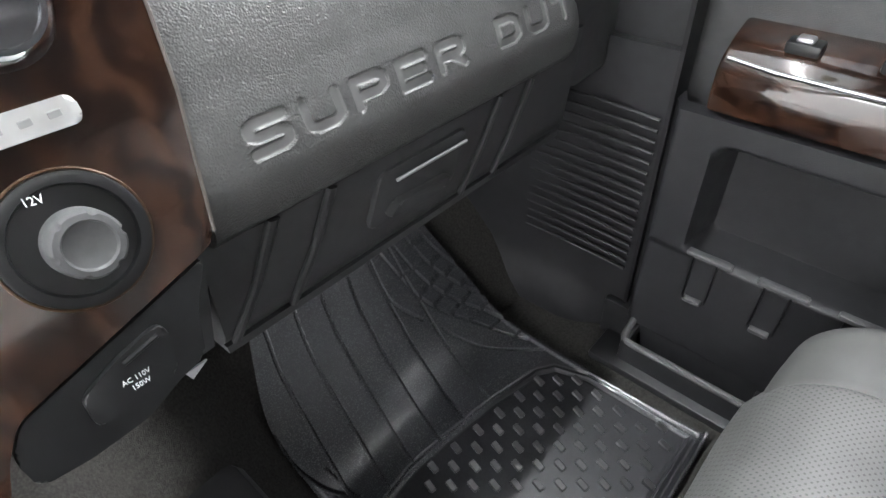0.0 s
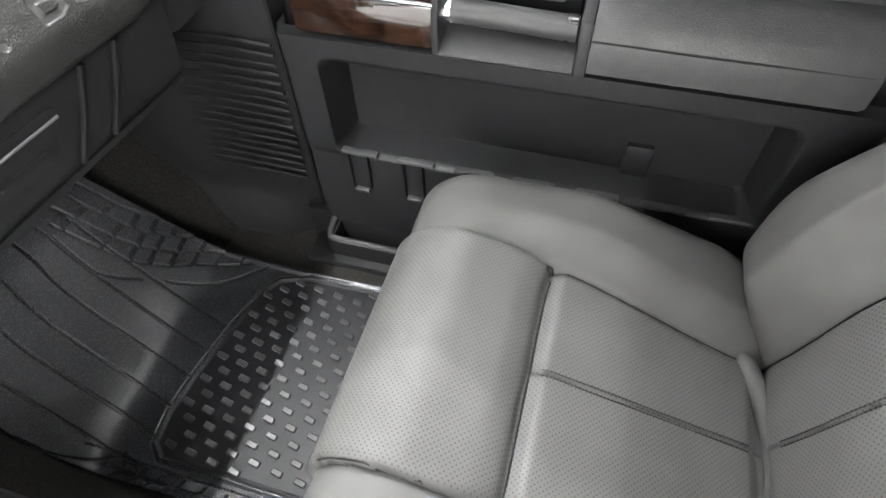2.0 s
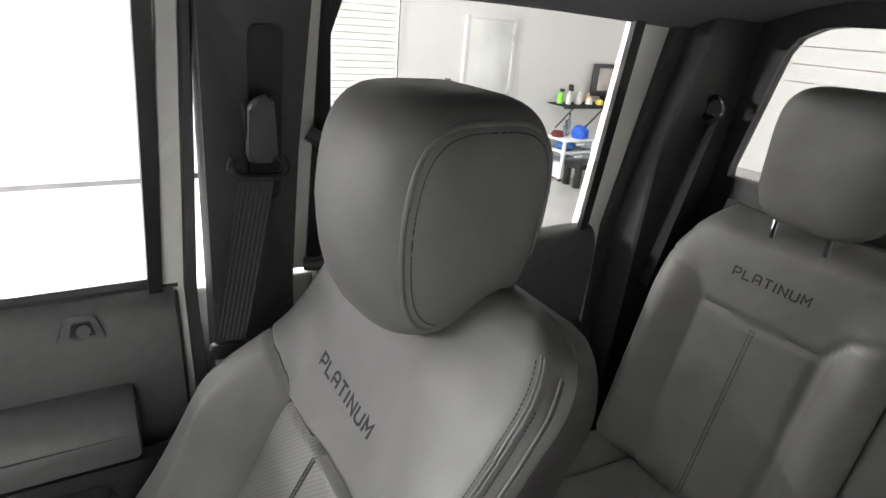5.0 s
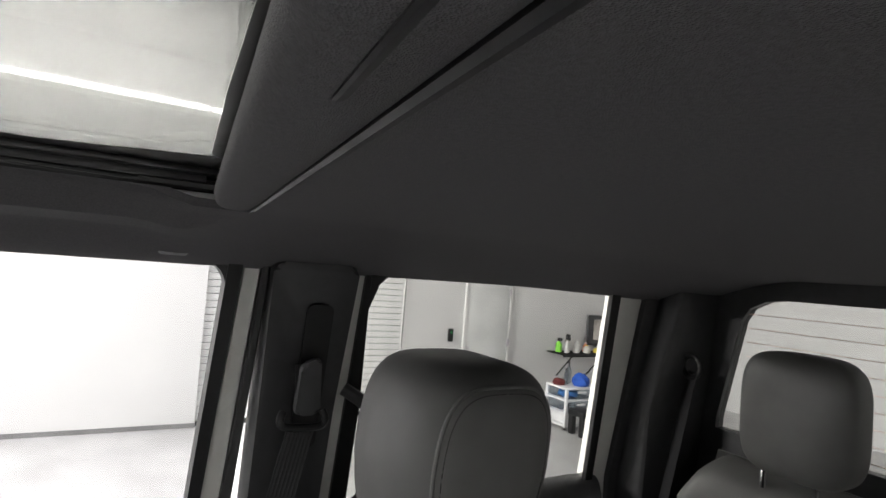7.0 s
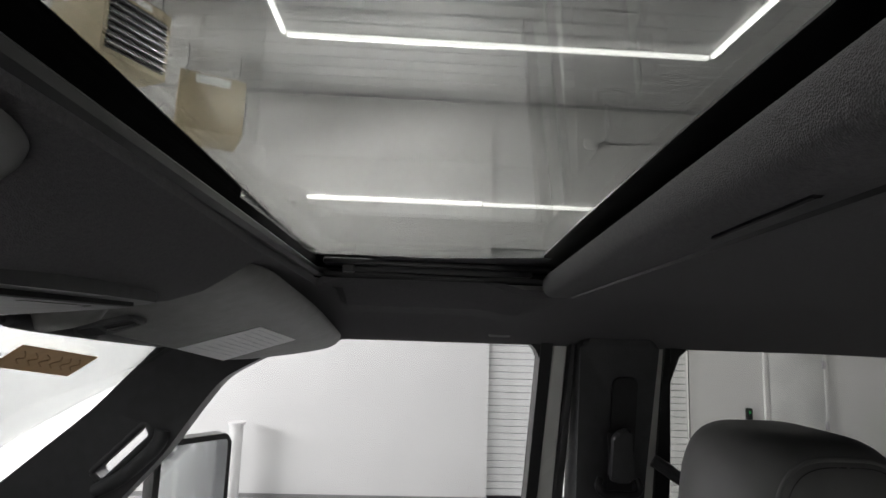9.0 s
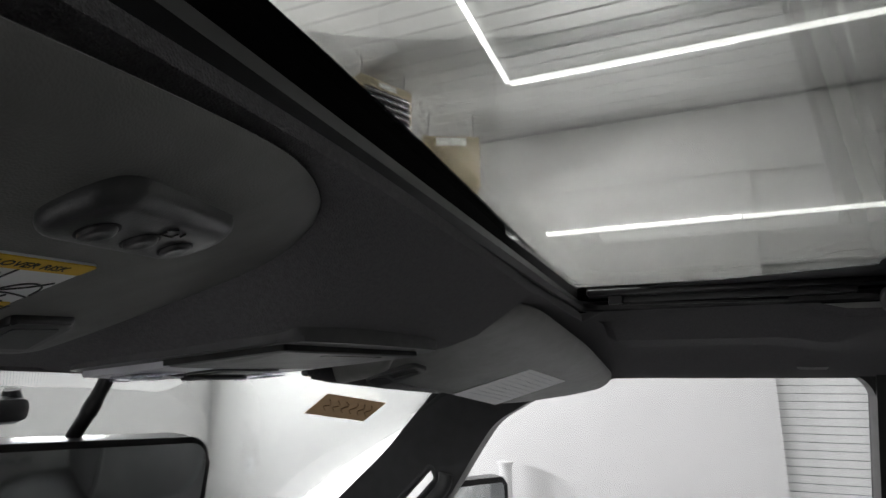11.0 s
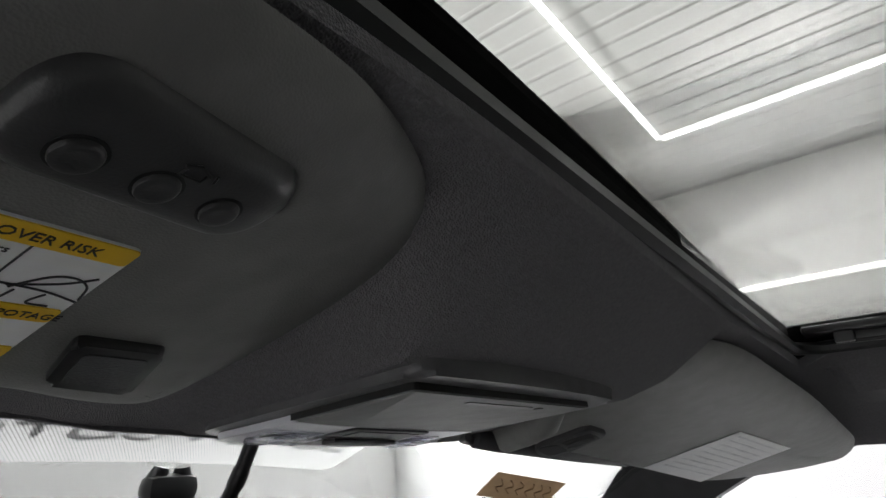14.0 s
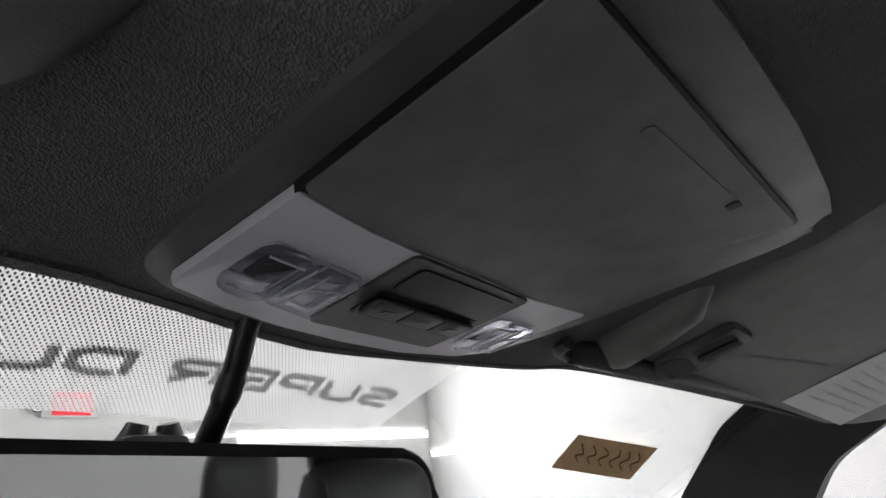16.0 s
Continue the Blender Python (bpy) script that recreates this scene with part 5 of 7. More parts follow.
def disc(c, r0, r1, h, n=40, dish=0.0):
    """A round boss on the stack: radius r0 at the foot, r1 at height h."""
    bm = bmesh.new()
    rings = [[sface(c[0] + r * math.cos(2 * math.pi * k / n), c[1] + r * math.sin(2 * math.pi * k / n), w) for k in range(n)] for r, w in ((r0, 0.0), (r0, h * 0.2), (r1 * 1.03, h * 0.85), (r1 * 0.97, h), (r1 * 0.86, h), (r1 * 0.83, h - dish), (0.001, h - dish))]
    return loft(bm, rings, True, True)


SOCK = (-0.088, 0.045)
sock = part("socket", disc(SOCK, 0.0465, 0.0445, 0.006, 48, 0.004), BLACK, dash, "round black socket plate")
n = 96
rings = []
for r, w in ((0.0235, 0.002), (0.0232, 0.014), (0.0222, 0.027), (0.0205, 0.0300), (0.0165, 0.0305), (0.0152, 0.0275), (0.0140, 0.0270), (0.0005, 0.0270)):
    ring = []
    for k in range(n):
        a = 2 * math.pi * k / n
        lug = 1.0 - (0.075 * smooth(math.cos(a * 6), 0.80, 0.97) if r > 0.02 and w > 0.02 else 0.0)
        ring.append(sface(SOCK[0] + 0.002 + r * lug * math.cos(a), SOCK[1] - 0.002 + r * lug * math.sin(a), w))
    rings.append(ring)
part("socket_cap", loft(bmesh.new(), rings), material("grey rubber cap", (0.075, 0.075, 0.078), 0.5, scale=80, bump=0.1, bump_scale=900), sock, "lugged grey rubber cap")
part("marking", text_mesh("12V", 0.0085, lambda u, v, w: sface(SOCK[0] - 0.016 + u * 0.92, SOCK[1] + 0.0315 + v - u * 0.12, 0.0065 + w)), WHITE_LABEL, sock, "white printed marking")
ring = bmesh.new()
tube(ring, [sface(SOCK[0] + 0.0475 * math.cos(a), SOCK[1] + 0.0475 * math.sin(a), 0.0) for a in lin(0, 2 * math.pi, 49)], 0.0012, 8, False)
part("socket_rim", ring, material("bronze rim", (0.09, 0.05, 0.03), 0.3, 0.4), sock, "bronze reflecting rim")
part("badge_bar", plate(rounded(-0.20, 0.112, -0.047, 0.131, 0.006), lambda u, v, w: sface(u, v, w), 0.009, 0.003), material("matt silver", (0.62, 0.62, 0.62), 0.35, 0.6), dash, "matt silver bar with raised marks")
bm = bmesh.new()
for k in range(5):
    box(bm, sface(-0.062 - 0.017 * k, 0.1215, 0.0095), (0.008, 0.0010, 0.005), None, 0.0004, 1)
part("bar_marks", bm, material("pale raised mark", (0.40, 0.40, 0.41), 0.5), dash)
part("chrome_ring", disc((-0.066, 0.188), 0.037, 0.031, 0.020, 48, 0.004), CHROME, dash, "chrome control knob")
flapf = lambda u, v, w: D0 + DX * u + (DY * 0.30 + DZ * 0.953) * v + (DY * -0.953 + DZ * 0.30) * (w + 0.002)
part("outlet_strip", plate(soften([(-0.020, -0.007), (-0.041, -0.042), (-0.052, -0.080), (-0.078, -0.086), (-0.107, -0.098), (-0.150, -0.100), (-0.184, -0.096), (-0.186, -0.068), (-0.171, -0.048)], 0.006), lambda u, v, w: flapf(u, v, w - 0.02), 0.021, 0.003), BLACK, dash, "gloss black lower strip")
flap = part("outlet_flap", plate(soften([(-0.106, -0.041), (-0.073, -0.033), (-0.068, -0.041), (-0.074, -0.074), (-0.122, -0.081), (-0.138, -0.079), (-0.137, -0.054)], 0.006), lambda u, v, w: flapf(u, v, w), 0.007, 0.002), BLACK, dash, "black hinged outlet flap")
bm = bmesh.new()
tube(bm, [flapf(-0.104, -0.046, 0.008), flapf(-0.076, -0.040, 0.008)], 0.002, 8)
part("finger_ridge", bm, BLACK, flap)
for k, words in enumerate(("AC 110V", "150W")):
    part("marking", text_mesh(words, 0.0058, lambda u, v, w, k=k: flapf(-0.112 + 0.004 * k + u * 0.93, -0.0615 - 0.0068 * k + v - u * 0.04, 0.0075 + w)), WHITE_LABEL, flap, "white printed marking")
part("bright_wedge", plate([(-0.072, -0.084), (-0.053, -0.084), (-0.069, -0.092)], lambda u, v, w: flapf(u, v, w - 0.002), 0.003), SILVER, dash, "small bright metal wedge")
part("stack_flank", slab(lambda u, v: D0 + DX * (-0.004 - 0.2 * v) + DY * (0.02 + u) + DZ * (0.01 - v), lin(0, 0.42, 8), lin(0, 0.13, 5), (-0.10, 0, 0)), DASH_LOW, dash)

# console on the tunnel below the stack
con = thing("floor_console", (-0.05, 0.35, 0.2), "dark plastic console with a cup holder on the tunnel", "console")
bm = cbox((-0.17, -0.95, 0.10), (0.065, 0.60, 0.27), 0.02)
part("body", bm, material("black console plastic", (0.018, 0.018, 0.019), 0.5, scale=60, bump=0.15, bump_scale=700), con)
cup = bmesh.new()
loft(cup, [[(-0.045 + r * math.cos(2 * math.pi * k / 32), 0.46 + r * math.sin(2 * math.pi * k / 32), z) for k in range(32)] for r, z in ((0.050, 0.269), (0.050, 0.275), (0.042, 0.276), (0.040, 0.2705), (0.001, 0.2705))])
part("cup_holder", cup, BLACK, con, "round black cup holder")
part("grey_edge", cbox((-0.19, 0.40, 0.255), (-0.155, 0.59, 0.283), 0.006), material("pale grey edge", (0.24, 0.24, 0.225), 0.6), con, "pale grey plastic edge")

# ---------------------------------------------------------------- rubber mat
M0 = Vector((0.432, 0.302, 0))


def mat_pt(u, v, w=0.0):
    """u across and v along the mat; it climbs the toe board and rolls off beside the tunnel."""
    x, y = M0.x + u, M0.y + v
    curl = -0.45 * max(0.0, 0.03 - u) ** 2 * smooth(v, 0.10, 0.30)
    bend = 1.19 * 0.030 * math.log(1 + math.exp((y - 0.607) / 0.030))
    return Vector((x, y, max(zfloor(y), bend) + 0.004 + curl + w))


def mat_edge(v):
    """Left and right borders of the mat along its length."""
    left = -0.285 + 0.13 * smooth(v, 0.38, 0.62)
    right = 0.243 - 0.01 * smooth(v, -0.17, 0.0) - 0.05 * smooth(v, 0.30, 0.60)
    return left, right


def curve(pts):
    return [(q.x, q.y) for q in smooth_path([(a - M0.x, b - M0.y, 0) for a, b in pts], 6)]


mat = thing("floor_mat", (0.43, 0.35, 0.0), "black rubber floor mat with a lugged heel pad and grooves", "floor mat")
grooves = [curve([(x, 0.512 - 0.12 * max(0, x - 0.30)), (x + 0.022, 0.60), (x + 0.034, 0.67), (x + 0.048 - 0.1 * max(0, x - 0.40), 0.745), (x + 0.07 - 0.2 * max(0, x - 0.36), 0.80), (x + 0.10 - 0.3 * max(0, x - 0.3), 0.88)]) for x in (0.172, 0.237, 0.298, 0.362, 0.425, 0.49)]
rim = [(a - M0.x, b - M0.y) for a, b in ((0.197, 0.152), (0.657, 0.152), (0.652, 0.36), (0.630, 0.425), (0.60, 0.446), (0.49, 0.474), (0.37, 0.493), (0.287, 0.504), (0.225, 0.500), (0.20, 0.47), (0.197, 0.152))]
arc = [(0.505, 0.80), (0.527, 0.712), (0.56, 0.66), (0.613, 0.600), (0.655, 0.512)]
arcs = [curve([(a + 0.032 * k, b + 0.012 * k) for a, b in arc]) for k in range(4)]
arcs.append(curve([(0.486, 0.79), (0.473, 0.722), (0.507, 0.674)]))
arcs.append(curve([(0.535, 0.64), (0.58, 0.56), (0.655, 0.47)]))
tread = []
for k in range(3):
    a, b = arcs[k], arcs[k + 1]
    for i in range(1 + k % 2, len(a), 3):
        tread.append([a[i], b[min(i + 1, len(b) - 1)]])
low_arc = [curve([(0.150, 0.70), (0.148, 0.655), (0.165, 0.60), (0.195, 0.55)]), curve([(0.185, 0.62), (0.190, 0.56), (0.182, 0.48), (0.180, 0.20)]), curve([(0.166, 0.58), (0.160, 0.40), (0.162, 0.20)])]
for k in range(9):
    y = 0.56 - 0.045 * k
    tread += [[(0.150 - M0.x, y - M0.y), (0.162 - M0.x, y - 0.016 - M0.y)], [(0.164 - M0.x, y - 0.02 - M0.y), (0.182 - M0.x, y - 0.03 - M0.y)]]
lines = [list(zip(g, g[1:])) for g in grooves + arcs + tread + low_arc]
boxes = [(min(min(a[0], b[0]) for a, b in l) - 0.01, max(max(a[0], b[0]) for a, b in l) + 0.01, min(min(a[1], b[1]) for a, b in l) - 0.01, max(max(a[1], b[1]) for a, b in l) + 0.01, l) for l in lines]
rimline = list(zip(rim, rim[1:]))


def mat_h(u, v):
    h = 0.006
    for u0, u1, v0, v1, l in boxes:
        if u0 < u < u1 and v0 < v < v1:
            h = min(h, 0.006 - 0.0088 * (1 - smooth(near_stroke(l, u, v), 0.0024, 0.0034)))
    if abs(u) < 0.26 and -0.17 < v < 0.22:
        d = near_stroke(rimline, u, v)
        h += 0.005 * (1 - smooth(d, 0.0015, 0.004)) - 0.002 * (1 - smooth(abs(d - 0.008), 0.001, 0.003))
    return h


def in_pad(a, v):
    l, r = mat_edge(v)
    x, y = M0.x + l + (r - l) * a, M0.y + v
    return 1 if 0.20 < x < 0.652 and y < 0.495 - 0.12 * max(0, x - 0.30) else 0


def mat_top(a, v):
    l, r = mat_edge(v)
    u = l + (r - l) * a
    e = min(a, 1 - a) * (r - l)
    lip = 0.005 * (1 - smooth(e, 0.004, 0.012))
    if v > 0.62:
        lip = 0.0
    return mat_pt(u, v, mat_h(u, v) + lip * smooth(0.30 - v, -0.1, 0.1) + 0.012 * (1 - smooth(v + 0.172, 0.003, 0.012)))


part("sheet", slab(mat_top, lin(0, 1, 400), lin(-0.172, 0.60, 540), (0, -0.002, -0.009), None, in_pad), [RUBBER, PAD_RUBBER_DIM], mat, "grooved black rubber sheet", 60)
bm = bmesh.new()
box(bm, (0, 0, 0.002), (0.0125, 0.022, 0.0065), None, 0.002, 1)
for v in bm.verts:
    v.co.z += 0.0040 * (0.5 + v.co.y / 0.022) - 0.001
LUG = mesh_of(bm, "lug")
LUG.materials.append(material("raised rubber", (0.036, 0.036, 0.038), 0.33, scale=200, spec=0.9))
for i in range(-6, 17):
    for j in range(-8, 9):
        q = Vector((0.313, 0.474)) + Vector((0.054, -0.0085)) * (j + 0.5 * (i % 2)) + Vector((-0.0025, -0.0243)) * i
        arch = 0.482 - 0.12 * max(0, q.x - 0.30) - 0.25 * max(0, q.x - 0.56)
        if not (0.213 < q.x < 0.642 and 0.168 < q.y < arch):
            continue
        lug = new("lug", LUG)
        lug.parent = mat
        lug.matrix_parent_inverse = Matrix.Translation(-mat.location)
        lug.matrix_basis = Matrix.Translation(mat_pt(q.x - M0.x, q.y - M0.y, 0.006)) @ Matrix.Rotation(radians(-9), 4, "Z")
fix = thing("mat_fastener", (0.66, 0.12, 0.0), "round grey carpet fastener beside the mat", "fastener")
part("disc", tube(bmesh.new(), [(0.675, 0.075, -0.005), (0.675, 0.075, 0.012), (0.675, 0.075, 0.015)], [0.026, 0.026, 0.021], 20), TRIM, fix)

# ---------------------------------------------------------------- passenger door
dr = thing("door_2", (0.85, -0.15, -0.2), "black front door panel with storage pockets, closed", "door", kind="structure")


def extrude_y(profile, y0, y1, bevel=0.0):
    """A profile of (x, z) drawn along y."""
    return plate(profile, lambda u, v, w: (u, y0 + w, v), y1 - y0, bevel)


upper = [(0.93, 0.838), (0.918, 0.8375), (0.906, 0.835), (0.896, 0.829), (0.888, 0.820), (0.882, 0.807), (0.878, 0.790), (0.876, 0.765), (0.876, 0.72), (0.878, 0.66), (0.885, 0.50), (0.93, 0.50)]
part("upper_panel", extrude_y(upper, -0.632, 0.45, 0.004), DOOR_SOFT, dr, "soft dark grey upper skin")
part("window_seal", extrude_y([(0.905, 0.842), (0.916, 0.850), (0.922, 0.842), (0.922, 0.832), (0.905, 0.832)], -0.64, 0.5), SEAL, dr, "black rubber window seal")
def low_pt(y, z):
    """The lower panel: rounded outer borders and a map pocket sunk into it."""
    qy, qz = abs(y + 0.098) - 0.365, abs(z - 0.3985) - 0.0815
    d = math.hypot(max(qy, 0), max(qz, 0)) + min(max(qy, qz), 0) - 0.025
    edge = min(0.375 - y, y + 0.60)
    return (0.790 + 0.006 * smooth(0.30 - z, 0, 0.02) * smooth(-d + 0.15, 0, 0.1) + 0.080 * smooth(-d, -0.006, 0.016) + 0.03 * (1 - smooth(edge, 0.0, 0.018)), y, z)


part("lower_panel", slab(low_pt, lin(-0.60, 0.375, 200), lin(0.07, 0.548, 110), (0.03, 0, 0)), DOOR_PLASTIC, dr, "hard black plastic lower panel with a sunken map pocket", 60)
rimb = bmesh.new()
y = 0.290
while y > -0.46:
    box(rimb, (0.797, y - 0.041, 0.296), (0.016, 0.078, 0.010), None, 0.004, 2)
    y -= 0.118
for k in range(7):
    yc = 0.252 - 0.118 * k + 0.0
    box(rimb, (0.803, yc - 0.018, 0.2945), (0.012, 0.035, 0.007), None, 0.002, 1)
part("pocket_rim", rimb, DOOR_SOFT, dr, "notched pocket rim")
for k in range(6):
    yc = 0.254 - 0.117 * k
    slot = bmesh.new()
    for dy in (-0.020, 0.020):
        box(slot, (0.794, yc + dy, 0.245), (0.010, 0.004, 0.095), None, 0.0015, 1)
    part("slot", slot, SEAL, dr, "dark vertical slot")
    part("slot_ledge", cbox((0.782, yc - 0.016, 0.192), (0.798, yc + 0.016, 0.2005), 0.003), DOOR_SOFT, dr, "small bright ledge")
part("pocket_clip", cbox((0.858, -0.305, 0.30), (0.874, -0.255, 0.372), 0.004), DOOR_PLASTIC, dr, "flat plastic clip")
bn = bmesh.new()
for lo, hi in (((0.70, -0.45, -0.14), (0.79, 0.344, -0.115)), ((0.738, -0.45, -0.13), (0.752, 0.344, 0.055)), ((0.738, 0.332, -0.13), (0.81, 0.346, 0.06))):
    add(bn, cbox(lo, hi, 0.005))
part("door_bin", bn, DOOR_PLASTIC, dr, "shallow bin along the door's foot")
bm = bmesh.new()
tube(bm, smooth_path([(0.808, 0.346, 0.085), (0.780, 0.346, 0.066), (0.752, 0.343, 0.058), (0.745, 0.325, 0.056), (0.745, 0.25, 0.056), (0.745, 0.0, 0.054), (0.745, -0.44, 0.050)]), 0.0075, 8)
part("bin_rim", bm, DOOR_SOFT, dr, "rounded bin rim")
part("foot_panel", cbox((0.797, -0.60, -0.20), (0.90, 0.42, 0.085), 0.008), DOOR_PLASTIC, dr)
part("bin_divider", cbox((0.748, 0.085, -0.12), (0.80, 0.098, 0.05), 0.003), DOOR_PLASTIC, dr)
# wood switch pod
pod = [(0.90, 0.665), (0.868, 0.662), (0.838, 0.652), (0.806, 0.634), (0.796, 0.618), (0.794, 0.575), (0.797, 0.556), (0.90, 0.552)]
wood = part("switch_pod", extrude_y(pod, 0.082, 0.325, 0.006), WOOD, dr, "glossy dark wood switch pod")
bm = bmesh.new()
tube(bm, [(0.799, 0.082, 0.627), (0.799, 0.25, 0.629), (0.806, 0.315, 0.632)], 0.0035, 8)
part("bright_line", bm, CHROME, wood, "chrome line")
for yc in (0.125, 0.235):
    sw = part("window_switch", cbox((0.822, yc - 0.022, 0.646), (0.853, yc + 0.022, 0.663), 0.005), BLACK, wood, "black window switch")
    part("paddle", cbox((0.826, yc - 0.010, 0.660), (0.846, yc + 0.012, 0.669), 0.004), SILVER, sw, "silver switch paddle")
# pull handle with chrome collars over a recess, and the padded armrest
hd = bmesh.new()
tube(hd, [(0.836, 0.078, 0.604), (0.833, -0.03, 0.603), (0.831, -0.135, 0.600)], 0.0195, 20)
grab = part("grab_handle", hd, DOOR_SOFT, dr, "padded grab handle")
for yc, zc in ((0.068, 0.6035), (-0.126, 0.600)):
    part("collar", tube(bmesh.new(), [(0.834, yc + 0.008, zc), (0.834, yc - 0.008, zc)], 0.0215, 20), CHROME, grab, "chrome collar")
cupb = [(0.90, 0.575), (0.86, 0.572), (0.82, 0.562), (0.793, 0.550), (0.793, 0.540), (0.90, 0.535)]
part("handle_recess", extrude_y(cupb, -0.138, 0.082, 0.003), DOOR_SOFT, dr)
part("end_cap", extrude_y([(0.90, 0.67), (0.842, 0.662), (0.800, 0.635), (0.793, 0.60), (0.793, 0.548), (0.90, 0.548)], 0.074, 0.085, 0.002), DOOR_PLASTIC, dr)
arm = [(0.90, 0.662), (0.862, 0.660), (0.832, 0.650), (0.808, 0.632), (0.796, 0.610), (0.792, 0.585), (0.793, 0.553), (0.90, 0.548)]
pad = part("armrest", extrude_y(arm, -0.545, -0.142, 0.012), DOOR_SOFT, dr, "padded armrest with a sewn seam")
bm = bmesh.new()
tube(bm, [(0.7965, -0.15, 0.605), (0.796, -0.35, 0.604), (0.797, -0.53, 0.604)], 0.0022, 6)
part("seam", bm, STITCH, pad, "dark sewn seam")
part("armrest_cap", extrude_y([(0.90, 0.666), (0.842, 0.660), (0.798, 0.630), (0.790, 0.60), (0.790, 0.545), (0.90, 0.545)], -0.158, -0.139, 0.003), DOOR_PLASTIC, dr)
rec = part("release_recess", cbox((0.866, -0.135, 0.585), (0.892, 0.05, 0.672), 0.006), SEAL, dr, "dark door release recess")
part("release_lever", cbox((0.852, -0.11, 0.625), (0.872, 0.0, 0.648), 0.006), SILVER, rec, "satin release lever")
# lock pull near the sill
lk = part("lock_bezel", plate(soften([(-0.515, 0.768), (-0.437, 0.772), (-0.457, 0.813), (-0.502, 0.812)], 0.006), lambda u, v, w: (0.886 - w, u, v), 0.018, 0.004), DOOR_SOFT, dr, "trapezoid lock bezel")
part("lock_button", tube(bmesh.new(), [(0.872, -0.482, 0.790), (0.860, -0.482, 0.794)], 0.011, 12), BLACK, lk, "black lock button")
part("bezel_recess", plate(soften([(-0.500, 0.780), (-0.460, 0.782), (-0.466, 0.808), (-0.494, 0.808)], 0.004), lambda u, v, w: (0.868 - w, u, v), 0.002), SEAL, lk)
part("door_edge", cbox((0.885, -0.638, -0.10), (0.925, -0.6335, 0.825), 0.001), SEAL, dr, "dark door edge")
part("front_sail", side_plate([(0.50, 0.83), (0.30, 0.83), (0.27, 0.86), (0.42, 0.99), (0.50, 0.99)], 0.01, 0.04), TRIM, dr)

# ribbed kick panel ahead of the door
kick = thing("kick_panel", (0.81, 0.55, 0.1), "black kick panel with fine horizontal ribs", "panel", kind="structure")
part("board", slab(lambda y, z: (0.815 - 0.03 * smooth(y, 0.5, 0.9) - 0.05 * smooth(0.12 - z, 0, 0.15) * smooth(y, 0.40, 0.5), y, z), lin(0.384, 0.92, 14), lin(-0.05, 0.62, 18), (0.04, 0, 0)), DOOR_PLASTIC, kick)
for k in range(17):
    z = 0.180 + 0.0207 * k
    bm = bmesh.new()
    tube(bm, [(0.804, 0.394 - 0.0004 * k, z), (0.8035, 0.46, z + 0.003), (0.798, 0.55, z + 0.008), (0.792, 0.62, z + 0.011)], [0.0036, 0.0036, 0.0026, 0.0006], 8, True)
    part("rib", bm, DOOR_PLASTIC, kick)
part("hinge_cover", cbox((0.832, 0.386, 0.56), (0.875, 0.92, 0.93), 0.012), DOOR_PLASTIC, kick, "black cover over the door hinges")
part("door_gap", cbox((0.812, 0.3765, -0.10), (0.86, 0.3835, 0.84)), SEAL, kick, "dark gap at the door's front edge")
setting("sill_plate", cbox((0.715, -0.62, -0.03), (0.80, 0.40, 0.004), 0.008), DOOR_PLASTIC, "black plastic door sill plate", "sill")

# driver's door side: plain panel that closes the cabin
setting("door_3", cbox((-0.93, -1.62, -0.2), (-0.85, -0.92, 0.838), 0.02), DOOR_SOFT, "dark grey rear door panel on the driver's side", "door")

# rear door
rd = thing("door_4", (0.87, -1.3, -0.2), "black rear door panel with an armrest, closed", "door", kind="structure")
part("upper_panel", extrude_y(upper, -1.698, -0.905, 0.004), DOOR_SOFT, rd)
part("lower_panel", cbox((0.83, -1.695, -0.2), (0.90, -0.905, 0.55), 0.015), DOOR_PLASTIC, rd)
part("armrest", cbox((0.78, -1.60, 0.50), (0.90, -1.05, 0.60), 0.03, None, 3), DOOR_SOFT, rd, "padded armrest")


# ---------------------------------------------------------------- windscreen and what hangs on it
def ws(x, v):
    """The windscreen: x across, v from the top edge (0) down to the dash (1)."""
    top = Vector((x, 0.105 - 0.075 * (x / 0.75) ** 2, 1.468 - 0.10 * (x / 0.75) ** 2))
    foot = Vector((x * 1.06, 0.93 - 0.20 * (x / 0.75) ** 2, 0.93))
    p = top.lerp(foot, v)
    return p + Vector((0, 0.02, 0.03)) * math.sin(v * math.pi)


def ws_near(x, d, w=0.0):
    """A point d metres down the glass, w metres inside it."""
    v = d / 0.95
    p = ws(x, v)
    t = (ws(x, v + 0.01) - p).normalized()
    s = (ws(x + 0.01, v) - p).normalized()
    return p + s.cross(t).normalized() * w


setting("windscreen", slab(lambda x, v: ws(x, v), lin(-0.76, 0.76, 25), lin(0, 1, 17), (0, 0.003, 0.004)), CLEAR, "clear curved windscreen", "window")


